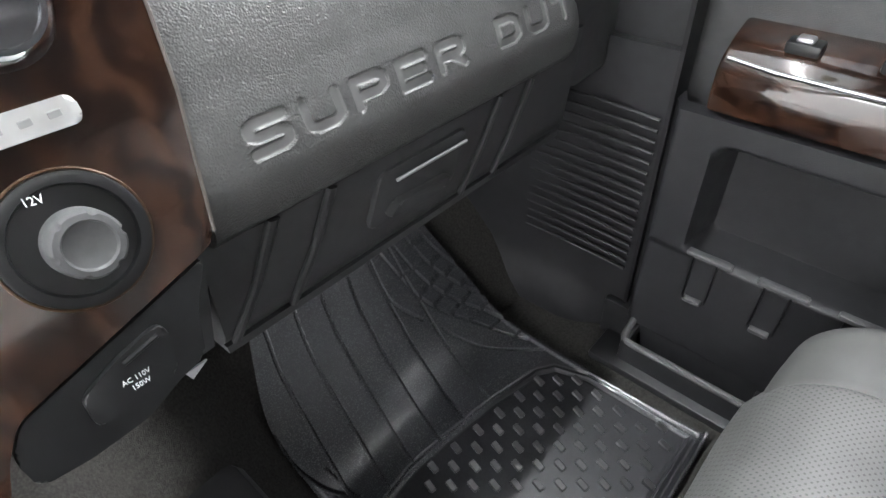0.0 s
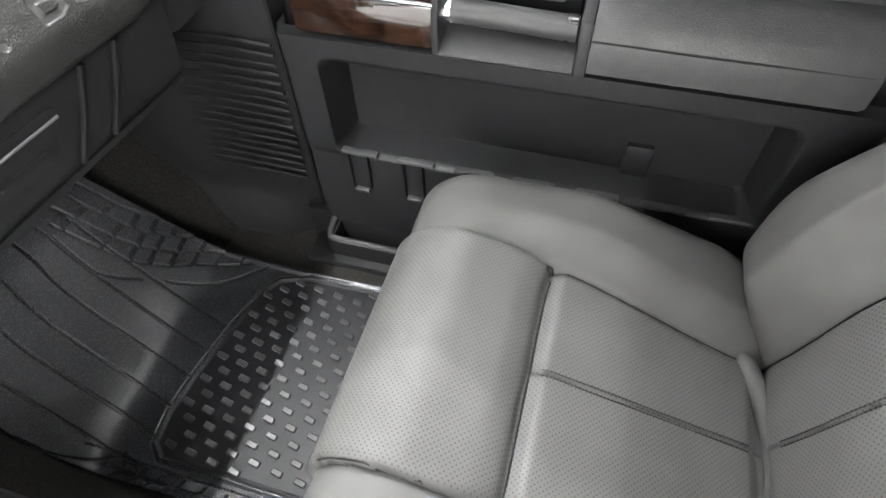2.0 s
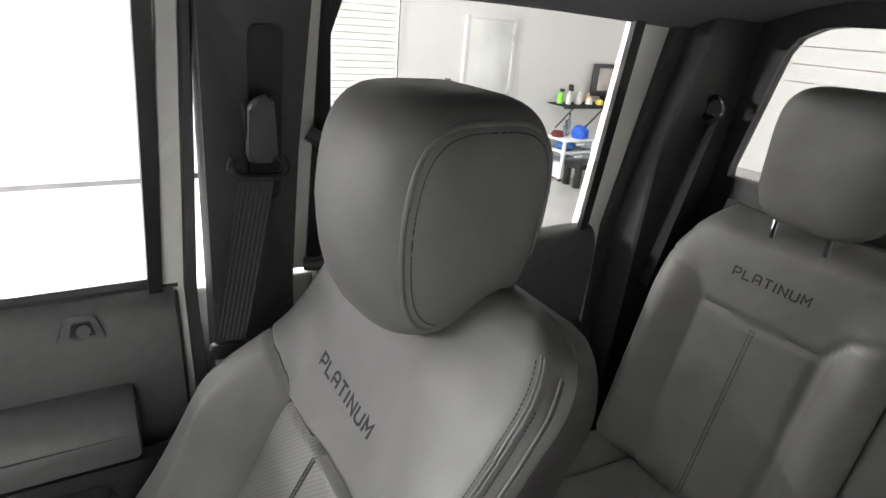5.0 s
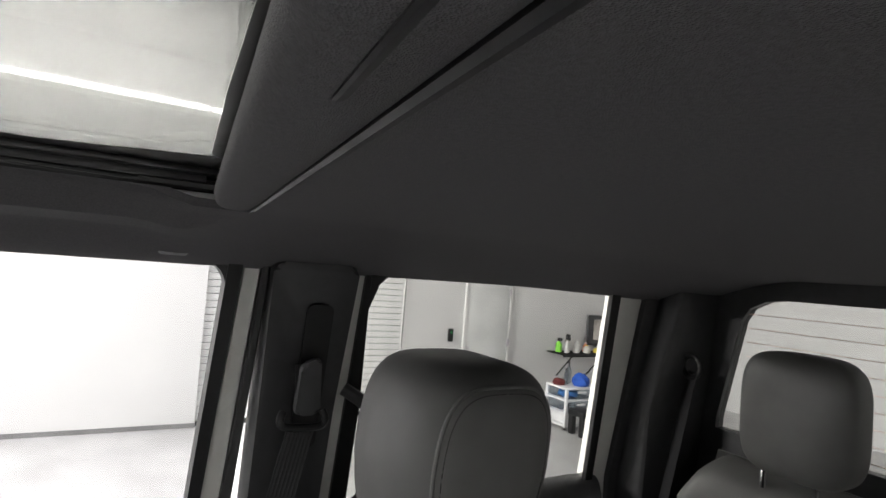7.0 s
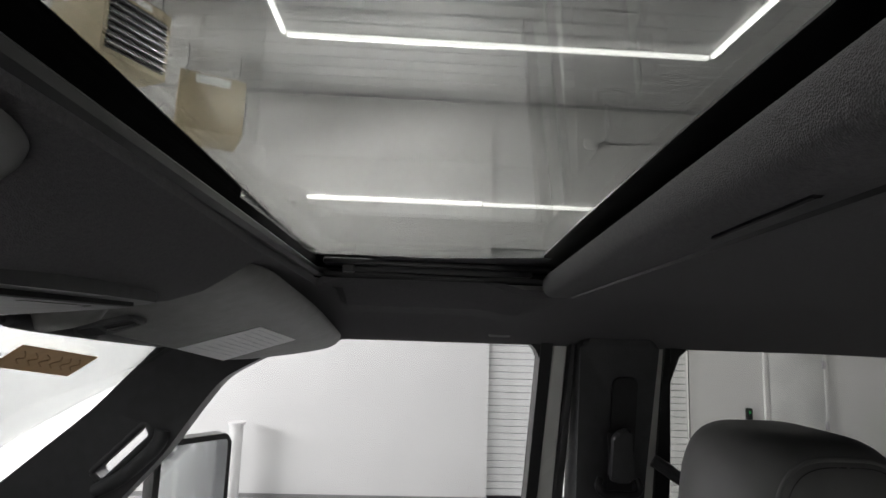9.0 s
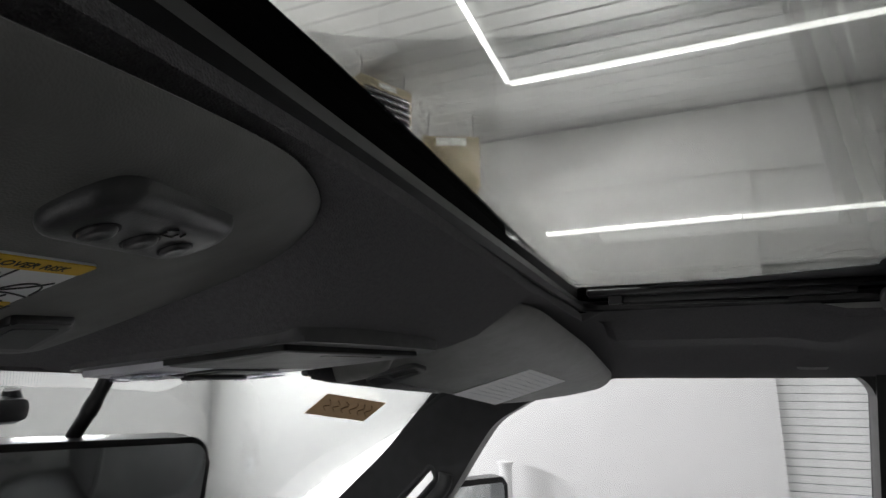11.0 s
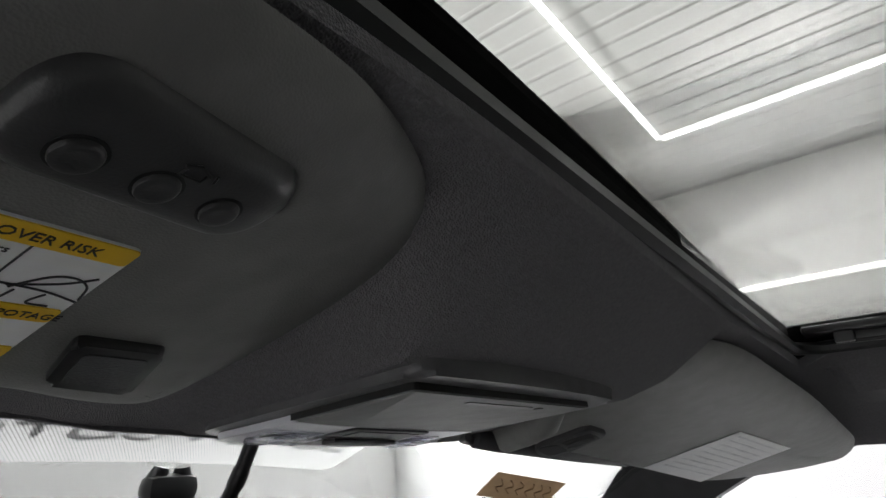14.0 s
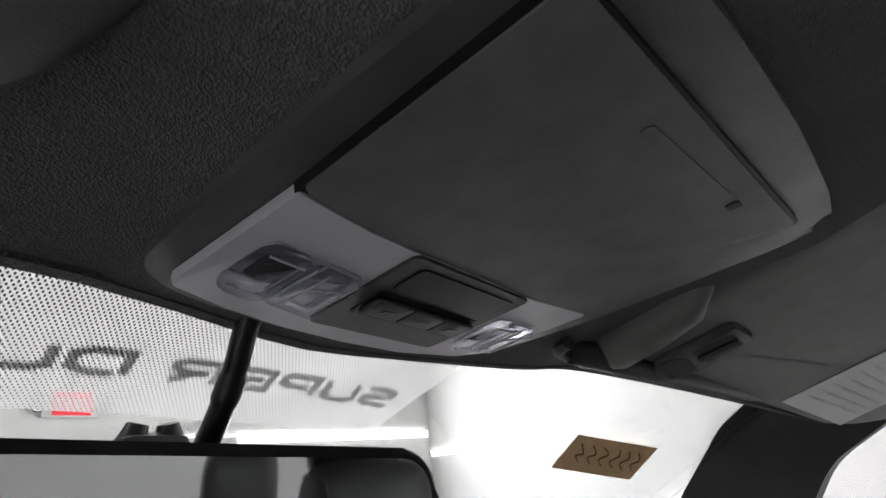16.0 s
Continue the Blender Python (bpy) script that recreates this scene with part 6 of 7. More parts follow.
def dot_print(name, ground, spot, size, spacing, cover):
    """A film printed with a fine grid of dots: clear or milky ground, dark spots."""
    m = bpy.data.materials.new(name)
    m.use_nodes = True
    nt = m.node_tree
    b = nt.nodes["Principled BSDF"]
    b.inputs["Roughness"].default_value = 0.6
    b.inputs["Base Color"].default_value = (*spot, 1)
    tc, sep = nt.nodes.new("ShaderNodeTexCoord"), nt.nodes.new("ShaderNodeSeparateXYZ")
    nt.links.new(tc.outputs["Object"], sep.inputs[0])

    def op(kind, a, c):
        n = nt.nodes.new("ShaderNodeMath")
        n.operation = kind
        for i, v in enumerate((a, c)):
            if isinstance(v, (int, float)):
                n.inputs[i].default_value = v
            elif v is not None:
                nt.links.new(v, n.inputs[i])
        return n.outputs[0]

    along = op("MULTIPLY", op("SUBTRACT", sep.outputs[1], sep.outputs[2]), 0.42)
    p = op("SINE", op("MULTIPLY", op("ADD", sep.outputs[0], along), math.pi / spacing), None)
    q = op("SINE", op("MULTIPLY", op("SUBTRACT", sep.outputs[0], along), math.pi / spacing), None)
    fade = op("MAXIMUM", op("MINIMUM", op("MULTIPLY", op("SUBTRACT", sep.outputs[2], 1.362), 17.0), 1.0), 0.22)
    fade = op("MULTIPLY", fade, op("MAXIMUM", op("MINIMUM", op("MULTIPLY", op("SUBTRACT", 0.24, sep.outputs[0]), 3.2), 1.0), 0.35))
    mask = op("GREATER_THAN", op("ABSOLUTE", op("MULTIPLY", p, q), None), op("SUBTRACT", 1.0, op("MULTIPLY", fade, size)))
    clear, milk, base = nt.nodes.new("ShaderNodeBsdfTransparent"), nt.nodes.new("ShaderNodeMixShader"), nt.nodes.new("ShaderNodeMixShader")
    white = nt.nodes.new("ShaderNodeBsdfTranslucent")
    white.inputs[0].default_value = (*ground, 1)
    milk.inputs[0].default_value = cover
    nt.links.new(clear.outputs[0], milk.inputs[1])
    nt.links.new(white.outputs[0], milk.inputs[2])
    nt.links.new(mask, base.inputs[0])
    nt.links.new(milk.outputs[0], base.inputs[1])
    nt.links.new(b.outputs[0], base.inputs[2])
    nt.links.new(base.outputs[0], nt.nodes["Material Output"].inputs[0])
    return m


BAND = dot_print("dotted band film", (0.85, 0.85, 0.85), (0.05, 0.05, 0.05), 0.36, 0.0028, 0.30)
INK = dot_print("dotted letter ink", (0.10, 0.10, 0.10), (0.02, 0.02, 0.02), 0.90, 0.0028, 0.72)
band = thing("windscreen_banner", (-0.1, 0.15, 1.36), "dotted sun band film with lettering on the windscreen", "banner")


def band_low(x):
    """How far the film reaches down the glass; it runs out towards the passenger's side."""
    return 0.02 + (0.170 + 0.11 * x) * (1 - 0.45 * smooth(x, 0.165, 0.197))


part("film", slab(lambda x, k: ws_near(x, 0.02 + (band_low(x) - 0.02) * k, 0.002), lin(-0.70, 0.197, 70), lin(0.0, 1.0, 8), (0, -0.0004, -0.0004)), BAND, band)
part("lettering", letters("SUPER DUTY", lambda u, v, w: ws_near(0.160 - u, 0.1535 + 0.09 * (0.160 - u) - v, 0.003 + w), 0.0408, 0.0185, 0.0300, 0.0062, 0.0004, 0.44), INK, band, "dark dotted lettering")
setting("windscreen_header", slab(lambda x, k: (x, yfront(x) + 0.003 * k, zhead(x, yfront(x)) + (ws(x, 0.05).z + 0.01 - zhead(x, yfront(x))) * k), lin(-0.76, 0.76, 40), [0.0, 0.5, 1.0], (0, -0.008, 0)), FABRIC, "dark trim between headliner and windscreen", "trim")
tagk = thing("paper_tag", (0.55, 0.27, 1.32), "brown card tag with dark scrawls on the windscreen", "tag")
TA, TB, TC_, TD_ = Vector((0.446, 0.231, 1.353)), Vector((0.604, 0.205, 1.329)), Vector((0.629, 0.267, 1.2925)), Vector((0.452, 0.280, 1.3205))


def tag_pt(u, v, w=0.0):
    p = TA.lerp(TB, u).lerp(TD_.lerp(TC_, u), v)
    return p + Vector((0.06, -0.55, -0.83)).normalized() * w


part("card", slab(lambda u, v: tag_pt(u, v), lin(0, 1, 9), lin(0, 1, 5), (0, 0.0006, 0.0008)), CARDBOARD, tagk)
bm = bmesh.new()
rs = random.Random(8)
for k in range(6):
    u = 0.12 + 0.14 * k
    tube(bm, smooth_path([tag_pt(u + 0.03 * rs.uniform(-1, 1), 0.22, 0.0012), tag_pt(u + 0.07, 0.35 + 0.1 * rs.random(), 0.0012), tag_pt(u + 0.01, 0.55, 0.0012), tag_pt(u + 0.09, 0.72, 0.0012)], 5), 0.0011, 5)
part("scrawl", bm, backlit(material("brown marker", (0.36, 0.27, 0.18), 0.7), (0.34, 0.26, 0.19), 0.5), tagk, "dark marker strokes")

mir = thing("rear_view_mirror", (-0.03, 0.19, 1.29), "black rear-view mirror hung from the windscreen", "mirror")
MC = Vector((-0.100, 0.108, 1.309))
mrot = Matrix.Rotation(radians(-8), 3, "Z") @ Matrix.Rotation(radians(3.6), 3, "X") @ Matrix.Rotation(radians(4), 3, "Y")


def mplace(u, v, w):
    return MC + mrot @ Vector((u, -w, v))


part("housing", plate(rounded(-0.137, -0.037, 0.137, 0.037, 0.022, 6), lambda u, v, w: mplace(u, v, w - 0.028), 0.032, 0.0035, 3), BLACK, mir)
part("glass", plate(rounded(-0.1315, -0.0320, 0.1315, 0.0320, 0.018, 6), lambda u, v, w: mplace(u, v, w + 0.0045), 0.001), MIRROR, mir, "mirror glass")
bm = bmesh.new()
tube(bm, smooth_path([(-0.067, 0.085, 1.401), (-0.067, 0.094, 1.387), (-0.065, 0.104, 1.375), (-0.066, 0.112, 1.361), (-0.068, 0.122, 1.345)]), [0.0054] * 18 + [0.0062] * 6 + [0.0054] * 9, 18)
part("cable_sleeve", bm, BLACK, mir, "black cable sleeve")
clampb = bmesh.new()
box(clampb, (-0.025, 0.288, 1.358), (0.050, 0.03, 0.026), None, 0.010, 2)
for dx in (-0.018, 0.018):
    tube(clampb, [(-0.025 + dx * 0.7, 0.288, 1.364), (-0.025 + dx * 0.55, 0.286, 1.377)], [0.011, 0.007], 10)
part("mount", clampb, BLACK, mir, "two-pronged mount")

# ---------------------------------------------------------------- windscreen pillar with its grab handle
def pillar(s):
    out = [(0.155, 1.345), (0.305, 1.205), (0.451, 1.080), (0.70, 0.88), (0.60, 0.83), (0.40, 0.86), (0.235, 1.035), (0.150, 1.130), (0.085, 1.225), (0.04, 1.285), (-0.06, 1.338), (-0.16, 1.362), (-0.16, 1.40), (0.06, 1.40)]
    hole = soften([(0.172, 1.168), (0.186, 1.196), (0.292, 1.092), (0.268, 1.072)], 0.012, 5)
    t = thing("windscreen_pillar", (s * 0.78, 0.3, 0.9), "black windscreen pillar trim with a grab handle", "pillar", kind="structure")
    bm = bmesh.new()

    def to(u, v, w):
        return (s * (0.755 + 0.06 * clamp((1.30 - v) / 0.4) - 0.06 * smooth(v, 1.27, 1.37) + w), u, v)

    o = soften(out, 0.03, 4)
    for w in (0.0, 0.055):
        ov = [bm.verts.new(to(u, v, w)) for u, v in o]
        hv = [bm.verts.new(to(u, v, w)) for u, v in hole]
        es = [bm.edges.new((q[k], q[(k + 1) % len(q)])) for q in (ov, hv) for k in range(len(q))]
        bmesh.ops.triangle_fill(bm, use_beauty=True, edges=es)
        if w == 0.0:
            first = (ov, hv)
        else:
            for a, b in zip(first, (ov, hv)):
                for k in range(len(a)):
                    bm.faces.new((a[k], a[(k + 1) % len(a)], b[(k + 1) % len(b)], b[k]))
    part("cover", bm, TRIM, t)
    rim = bmesh.new()
    tube(rim, [to(u, v, 0.003) for u, v in hole + hole[:1]], 0.0065, 8, False)
    part("handle_rim", rim, TRIM, t)
    grip = bmesh.new()
    tube(grip, smooth_path([to(0.150, 1.180, -0.004), to(0.160, 1.148, -0.012), to(0.222, 1.088, -0.014), to(0.275, 1.058, -0.004)]), 0.015, 12)
    part("grab_handle", grip, TRIM, t, "moulded grab handle")


pillar(1)
pillar(-1)
om = thing("wing_mirror", (1.2, 0.25, 0.8), "tall black-framed towing mirror outside the door", "mirror")
MT, MN = Vector((-0.77, 0.64, 0)), Vector((0.64, 0.77, 0))
part("frame", plate(rounded(-0.110, 0.62, 0.110, 1.085, 0.022), lambda u, v, w: Vector((1.217, 0.2375, v)) + MT * u + MN * (w + 0.004), 0.05, 0.010), BLACK, om)
part("glass", plate(rounded(-0.095, 0.64, 0.095, 1.070, 0.014), lambda u, v, w: Vector((1.217, 0.2375, v)) + MT * u + MN * w, 0.003), MIRROR, om, "mirror glass")
part("arm", tube(bmesh.new(), [(1.22, 0.27, 0.86), (0.98, 0.36, 0.86)], 0.03, 10), BLACK, om)

# ---------------------------------------------------------------- overhead console
CONSOLE = material("overhead console plastic", (0.120, 0.119, 0.124), 0.36, scale=60, bump=0.15, bump_scale=900)
oc = thing("overhead_console", (0, 0, 1.40), "dark overhead console with reading lamps and a small display", "console")
OC = Vector((0.0, -0.0996, 1.4084))
OV, ON = Vector((0, 0.996, -0.09)), Vector((0, -0.09, -0.996))


def oplace(u, v, w=0.0):
    """u to the right, v forwards from the console's back, w downwards."""
    return OC + Vector((1, 0, 0)) * u + OV * v + ON * w


front_edge = [(0.080, 0.176), (0.062, 0.1875), (0.020, 0.1910), (-0.022, 0.1855), (-0.060, 0.1770), (-0.090, 0.1670), (-0.1165, 0.1545)]
shell = soften([(-0.1185, -0.0125), (-0.060, -0.0158), (0.0, -0.0162), (0.066, -0.0135), (0.103, -0.0085), (0.1125, 0.012), (0.1128, 0.060), (0.1115, 0.124), (0.100, 0.178), (0.072, 0.1965), (0.020, 0.1995), (-0.024, 0.1945), (-0.062, 0.186), (-0.092, 0.176), (-0.113, 0.167), (-0.1275, 0.152), (-0.1262, 0.088), (-0.1228, 0.044)], 0.010, 5)
part("shell", plate(shell, lambda u, v, w: oplace(u, v, w - 0.034), 0.034, 0.0062, 5), CONSOLE, oc)
part("gap", plate(soften([(-0.1100, -0.0001), (0.0772, 0.0012), (0.0850, 0.112), (0.03, 0.112), (-0.1119, 0.092)], 0.004), lambda u, v, w: oplace(u, v, w), 0.0036), SEAL, oc, "dark gap round the lid")
lid = part("glasses_lid", plate(soften([(-0.1095, 0.0008), (0.0755, 0.0028), (0.0835, 0.1085), (0.032, 0.1078), (-0.0545, 0.0978), (-0.080, 0.0940), (-0.095, 0.0905), (-0.1115, 0.0862)], 0.003), lambda u, v, w: oplace(u, v, w + 0.0005), 0.004, 0.0012), material("smooth console plastic", (0.165, 0.165, 0.170), 0.50, scale=60, bump=0.15, bump_scale=900), oc, "smooth dark glasses lid")
part("lid_grip", plate(rounded(-0.052, 0.0112, 0.016, 0.0158, 0.002), lambda u, v, w: oplace(u, v, w + 0.0044), 0.0006), CONSOLE, lid, "fine grip line")
part("lid_pin", plate(rounded(0.0235, 0.0112, 0.0290, 0.0162, 0.001), lambda u, v, w: oplace(u, v, w + 0.0044), 0.0006), SEAL, lid)
lamp = part("lamp_panel", plate(soften([(-0.1115, 0.0872), (-0.095, 0.0915), (-0.080, 0.0950), (-0.0545, 0.0988), (0.032, 0.1088), (0.0835, 0.1095)] + front_edge, 0.002), lambda u, v, w: oplace(u, v, w + 0.0006), 0.004, 0.0012), GREY_PLASTIC, oc, "pale grey lamp panel")
dpl = part("display_bezel", plate(soften([(-0.0555, 0.0985), (0.0275, 0.1085), (0.0295, 0.1765), (-0.0555, 0.1645)], 0.0025), lambda u, v, w: oplace(u, v, w + 0.0047), 0.0014, 0.0006), TRIM, oc, "dark display bezel")
part("display", plate(soften([(-0.0465, 0.1045), (0.0215, 0.1125), (0.0235, 0.1350), (-0.0455, 0.1240)], 0.003), lambda u, v, w: oplace(u, v, w + 0.0062), 0.0005), material("dark glass display", (0.006, 0.010, 0.014), 0.35, spec=0.08, scale=30), dpl, "dark glass display")
part("button_trough", plate(soften([(-0.0475, 0.1265), (0.0235, 0.1365), (0.0240, 0.1590), (-0.0470, 0.1480)], 0.002), lambda u, v, w: oplace(u, v, w + 0.0062), 0.0004), SEAL, dpl)
for k in range(3):
    u0, u1 = -0.0460 + 0.0230 * k, -0.0240 + 0.0230 * k
    sl = lambda u: 0.140 * (u + 0.046)
    part("button", plate([(u0, 0.1295 + sl(u0)), (u1, 0.1295 + sl(u1)), (u1, 0.1430 + sl(u1)), (u0, 0.1430 + sl(u0))], lambda u, v, w: oplace(u, v, w + 0.0066), 0.0030, 0.0012), TRIM, dpl, "small flat button")
    part("mark", plate(rounded(u0 + 0.0075, 0.1350 + sl(u0 + 0.01), u0 + 0.0145, 0.1378 + sl(u0 + 0.01), 0.0006), lambda u, v, w: oplace(u, v, w + 0.0097), 0.0002), DASH, dpl)
WELL = material("silvered lamp well", (0.60, 0.60, 0.65), 0.30, 0.25, var=0.15, scale=60)
for o, cut in (([(-0.1078, 0.1430), (-0.1050, 0.1115), (-0.0575, 0.1225), (-0.0575, 0.1615)], 0.42), ([(0.0400, 0.1720), (0.0335, 0.1310), (0.0715, 0.1325), (0.0750, 0.1720)], 0.45)):
    mid_ = lambda a, b, k: (o[a][0] + (o[b][0] - o[a][0]) * k, o[a][1] + (o[b][1] - o[a][1]) * k)
    at_ = lambda p, q: (lambda lo, hi: (lo[0] + (hi[0] - lo[0]) * q, lo[1] + (hi[1] - lo[1]) * q))(mid_(1, 2, p), mid_(0, 3, p))
    quad = lambda p0, q0, p1, q1: [at_(p0, q0), at_(p1, q0), at_(p1, q1), at_(p0, q1)]
    part("lamp_well", plate(soften(quad(0.02, 0.02, 0.98, 0.98), 0.005), lambda u, v, w: oplace(u, v, w + 0.0046), 0.0006), WELL, lamp, "silvered lamp well")
    part("bulb_recess", plate(soften(quad(0.10, 0.25, 0.40, 0.70), 0.003), lambda u, v, w: oplace(u, v, w + 0.0052), 0.0004), DASH, lamp, "dark bulb recess")
    part("lens", plate(soften(quad(0, 0, cut, 1), 0.005), lambda u, v, w: oplace(u, v, w + 0.0056), 0.0032, 0.0010), LENS, lamp, "clear ribbed lens")
    part("lens", plate(soften(quad(cut + 0.02, 0.06, 1, 0.96), 0.003), lambda u, v, w: oplace(u, v, w + 0.0056), 0.0022, 0.0008), LENS, lamp, "clear ribbed lens")
    rib = bmesh.new()
    for q in (0.12, 0.86):
        tube(rib, [oplace(*at_(0.05, q), 0.0087), oplace(*at_(cut - 0.05, q), 0.0087)], 0.0005, 5)
    for p in (cut + 0.06, cut + 0.20, 0.94):
        tube(rib, [oplace(*at_(p, 0.10), 0.0077), oplace(*at_(p - 0.03, 0.90), 0.0077)], 0.0005, 5)
    tube(rib, smooth_path([oplace(*at_(cut + 0.10, 0.75), 0.0077), oplace(*at_(cut + 0.2, 0.45), 0.0077), oplace(*at_(0.92, 0.30), 0.0077)], 5), 0.0006, 5)
    part("prism", rib, GREY_PLASTIC, lamp)

# ---------------------------------------------------------------- sun visors
def visor_z(x, y):
    return 1.370 - 0.31 * (y + 0.132) - 0.174 * (abs(x) - 0.595)


def visor(s, outline, thick=1.0):
    """A padded visor in its leaning plane with full round edges; outline in (|x|, y)."""
    o = [Vector(p) for p in soften(outline, 0.05, 8)]
    n = len(o)
    area = sum(o[k].x * o[(k + 1) % n].y - o[(k + 1) % n].x * o[k].y for k in range(n))
    turn = 1 if area > 0 else -1
    inner = []
    for k in range(n):
        t = (o[(k + 1) % n] - o[k - 1]).normalized()
        inner.append(Vector((-t.y, t.x)) * turn)
    rings = []
    for inset, up in ((0.032, 0.0), (0.022, 0.0012), (0.013, 0.004), (0.006, 0.008), (0.0015, 0.0125), (0.0, 0.018), (0.004, 0.023), (0.012, 0.027), (0.026, 0.029)):
        rings.append([(s * (p.x + d.x * inset), p.y + d.y * inset, visor_z(p.x + d.x * inset, p.y + d.y * inset) + up * thick) for p, d in zip(o, inner)])
    bm = loft(bmesh.new(), rings)
    bmesh.ops.triangulate(bm, faces=[f for f in bm.faces if len(f.verts) > 4])
    return bm


V_OUT = [(0.172, -0.142), (0.235, -0.170), (0.47, -0.190), (0.74, -0.198), (0.795, -0.182), (0.772, -0.115), (0.690, -0.032), (0.62, 0.008), (0.49, 0.020), (0.30, 0.042), (0.168, 0.056)]
pv = thing("sun_visor", (0.5, -0.08, 1.36), "dark vinyl passenger sun visor folded up, with a label", "visor")
part("pad", visor(1, V_OUT, 0.8), VISOR, pv)
part("label", plate([(0.437, -0.113), (0.592, -0.135), (0.602, -0.010), (0.434, 0.005)], lambda u, v, w: (u, v, visor_z(u, v) - 0.0006 - w), 0.0006), WHITE_LABEL, pv, "white printed label")
bm = bmesh.new()
for k in range(9):
    v0 = -0.108 + 0.0115 * k
    add(bm, plate([(0.450, v0), (0.585, v0 - 0.016), (0.585, v0 - 0.0135), (0.450, v0 + 0.0025)], lambda u, v, w: (u, v, visor_z(u, v) - 0.0014 - w), 0.0002))
part("print", bm, material("pale grey print", (0.76, 0.77, 0.79), 0.6), pv, "pale unreadable print lines")
part("hinge_rod", tube(bmesh.new(), [(0.155, 0.060, 1.392), (0.178, 0.052, 1.388), (0.30, 0.036, 1.376), (0.42, 0.022, 1.366)], 0.0095, 12), TRIM, pv, "black hinge rod")
roll_end = [(0.192, 0.052, 1.392), (0.189, 0.049, 1.393), (0.186, 0.044, 1.394), (0.170, 0.010, 1.399), (0.156, -0.018, 1.404), (0.146, -0.040, 1.420)]
part("hinge_roll", tube(bmesh.new(), roll_end, [0.010, 0.0145, 0.0165, 0.0165, 0.0150, 0.0090], 20), VISOR, pv, "thick rolled visor edge at the hinge")
part("hinge_clip", tube(bmesh.new(), smooth_path([(0.128, 0.047, 1.392), (0.134, 0.058, 1.391), (0.150, 0.064, 1.390), (0.190, 0.071, 1.388)], 6), 0.0042, 10), TRIM, pv, "curved hinge clip")
on_visor = lambda lift: (lambda u, v, w: (u, v, visor_z(u, v) - lift - w))
catch = part("mirror_flap", plate(soften([(0.2265, -0.0245), (0.2645, -0.0275), (0.2660, 0.0145), (0.2540, 0.0385), (0.2365, 0.0390), (0.2170, 0.0315)], 0.006), on_visor(0.0), 0.0050, 0.0018), TRIM, pv, "black flap catch")
part("catch_slot", plate(soften([(0.2305, 0.0085), (0.2375, -0.0205), (0.2610, -0.0205), (0.2585, 0.0075)], 0.003), on_visor(0.0051), 0.0004), SEAL, catch)
part("catch_pocket", plate(soften([(0.2205, 0.0225), (0.2325, 0.0130), (0.2585, 0.0155), (0.2520, 0.0350), (0.2220, 0.0310)], 0.005), on_visor(0.0051), 0.0004), SEAL, catch)
part("flap_bar", tube(bmesh.new(), [(0.2440, 0.0085, visor_z(0.2440, 0.0085) - 0.0062), (0.2500, -0.0200, visor_z(0.2500, -0.0200) - 0.0062)], 0.0022, 8), TRIM, catch)

dv = thing("sun_visor", (-0.4, -0.1, 1.42), "dark vinyl driver's sun visor with buttons and a warning label", "visor")
D_OUT = [(0.139, -0.110), (0.1455, -0.137), (0.170, -0.163), (0.203, -0.181), (0.237, -0.193), (0.30, -0.202), (0.62, -0.235), (0.78, -0.21), (0.74, -0.09), (0.50, -0.07), (0.32, -0.050), (0.255, -0.026), (0.222, -0.002), (0.190, 0.014), (0.166, 0.002), (0.150, -0.050)]
part("pad", visor(-1, D_OUT, 0.75), VISOR, dv)
VA, VB = Vector((0.957, 0.290)), Vector((-0.290, 0.957))


def dvp(a, b, w=0.0):
    """A point on the driver's visor: a along its length (inwards), b forwards, w down."""
    q = Vector((-0.2585, -0.150)) + VA * a + VB * b
    return (q.x, q.y, visor_z(q.x, q.y) - w)


def pod_ring(inset, w):
    return [dvp(a, b, w) for a, b in rounded(-0.0390 + inset, -0.0262 + inset, 0.0290 - inset, 0.0015 - inset, max(0.0118 - inset, 0.0012), 10)]


pod = part("button_pod", loft(bmesh.new(), [pod_ring(i, w) for i, w in ((0.0, -0.002), (0.0, 0.0012), (0.0005, 0.0026), (0.0014, 0.0038), (0.0028, 0.0047), (0.0048, 0.0053), (0.0080, 0.0056), (0.0120, 0.0057))]), POD, dv, "raised button pod")
for k in (-1, 0, 1):
    def ring_of(r, w, k=k):
        return [dvp(0.0182 * k - 0.0063 + r * math.cos(2 * math.pi * q / 32), -0.0108 + r * 0.95 * math.sin(2 * math.pi * q / 32), w) for q in range(32)]

    part("button_gap", loft(bmesh.new(), [ring_of(0.0056, 0.0050), ring_of(0.0056, 0.0059), ring_of(0.0002, 0.0059)]), SEAL, pod, "dark gap round the button")
    part("button", loft(bmesh.new(), [ring_of(r, w) for r, w in ((0.0048, 0.0052), (0.0048, 0.0064), (0.0045, 0.0070), (0.0038, 0.0073), (0.0025, 0.0071), (0.0002, 0.0069))]), POD, pod, "round push button")
bm = bmesh.new()
for q in (((-0.001, -0.0145), (0.003, -0.0165), (0.008, -0.0145)), ((0.0, -0.0142), (0.0, -0.0112), (0.007, -0.0112), (0.007, -0.0142)), ((0.0095, -0.0155), (0.0105, -0.013))):
    tube(bm, [dvp(a * 0.8 - 0.0062, b * 0.8 - 0.0075, 0.0058) for a, b in q], 0.0004, 5)
part("house_mark", bm, BLACK, pod, "small house mark")
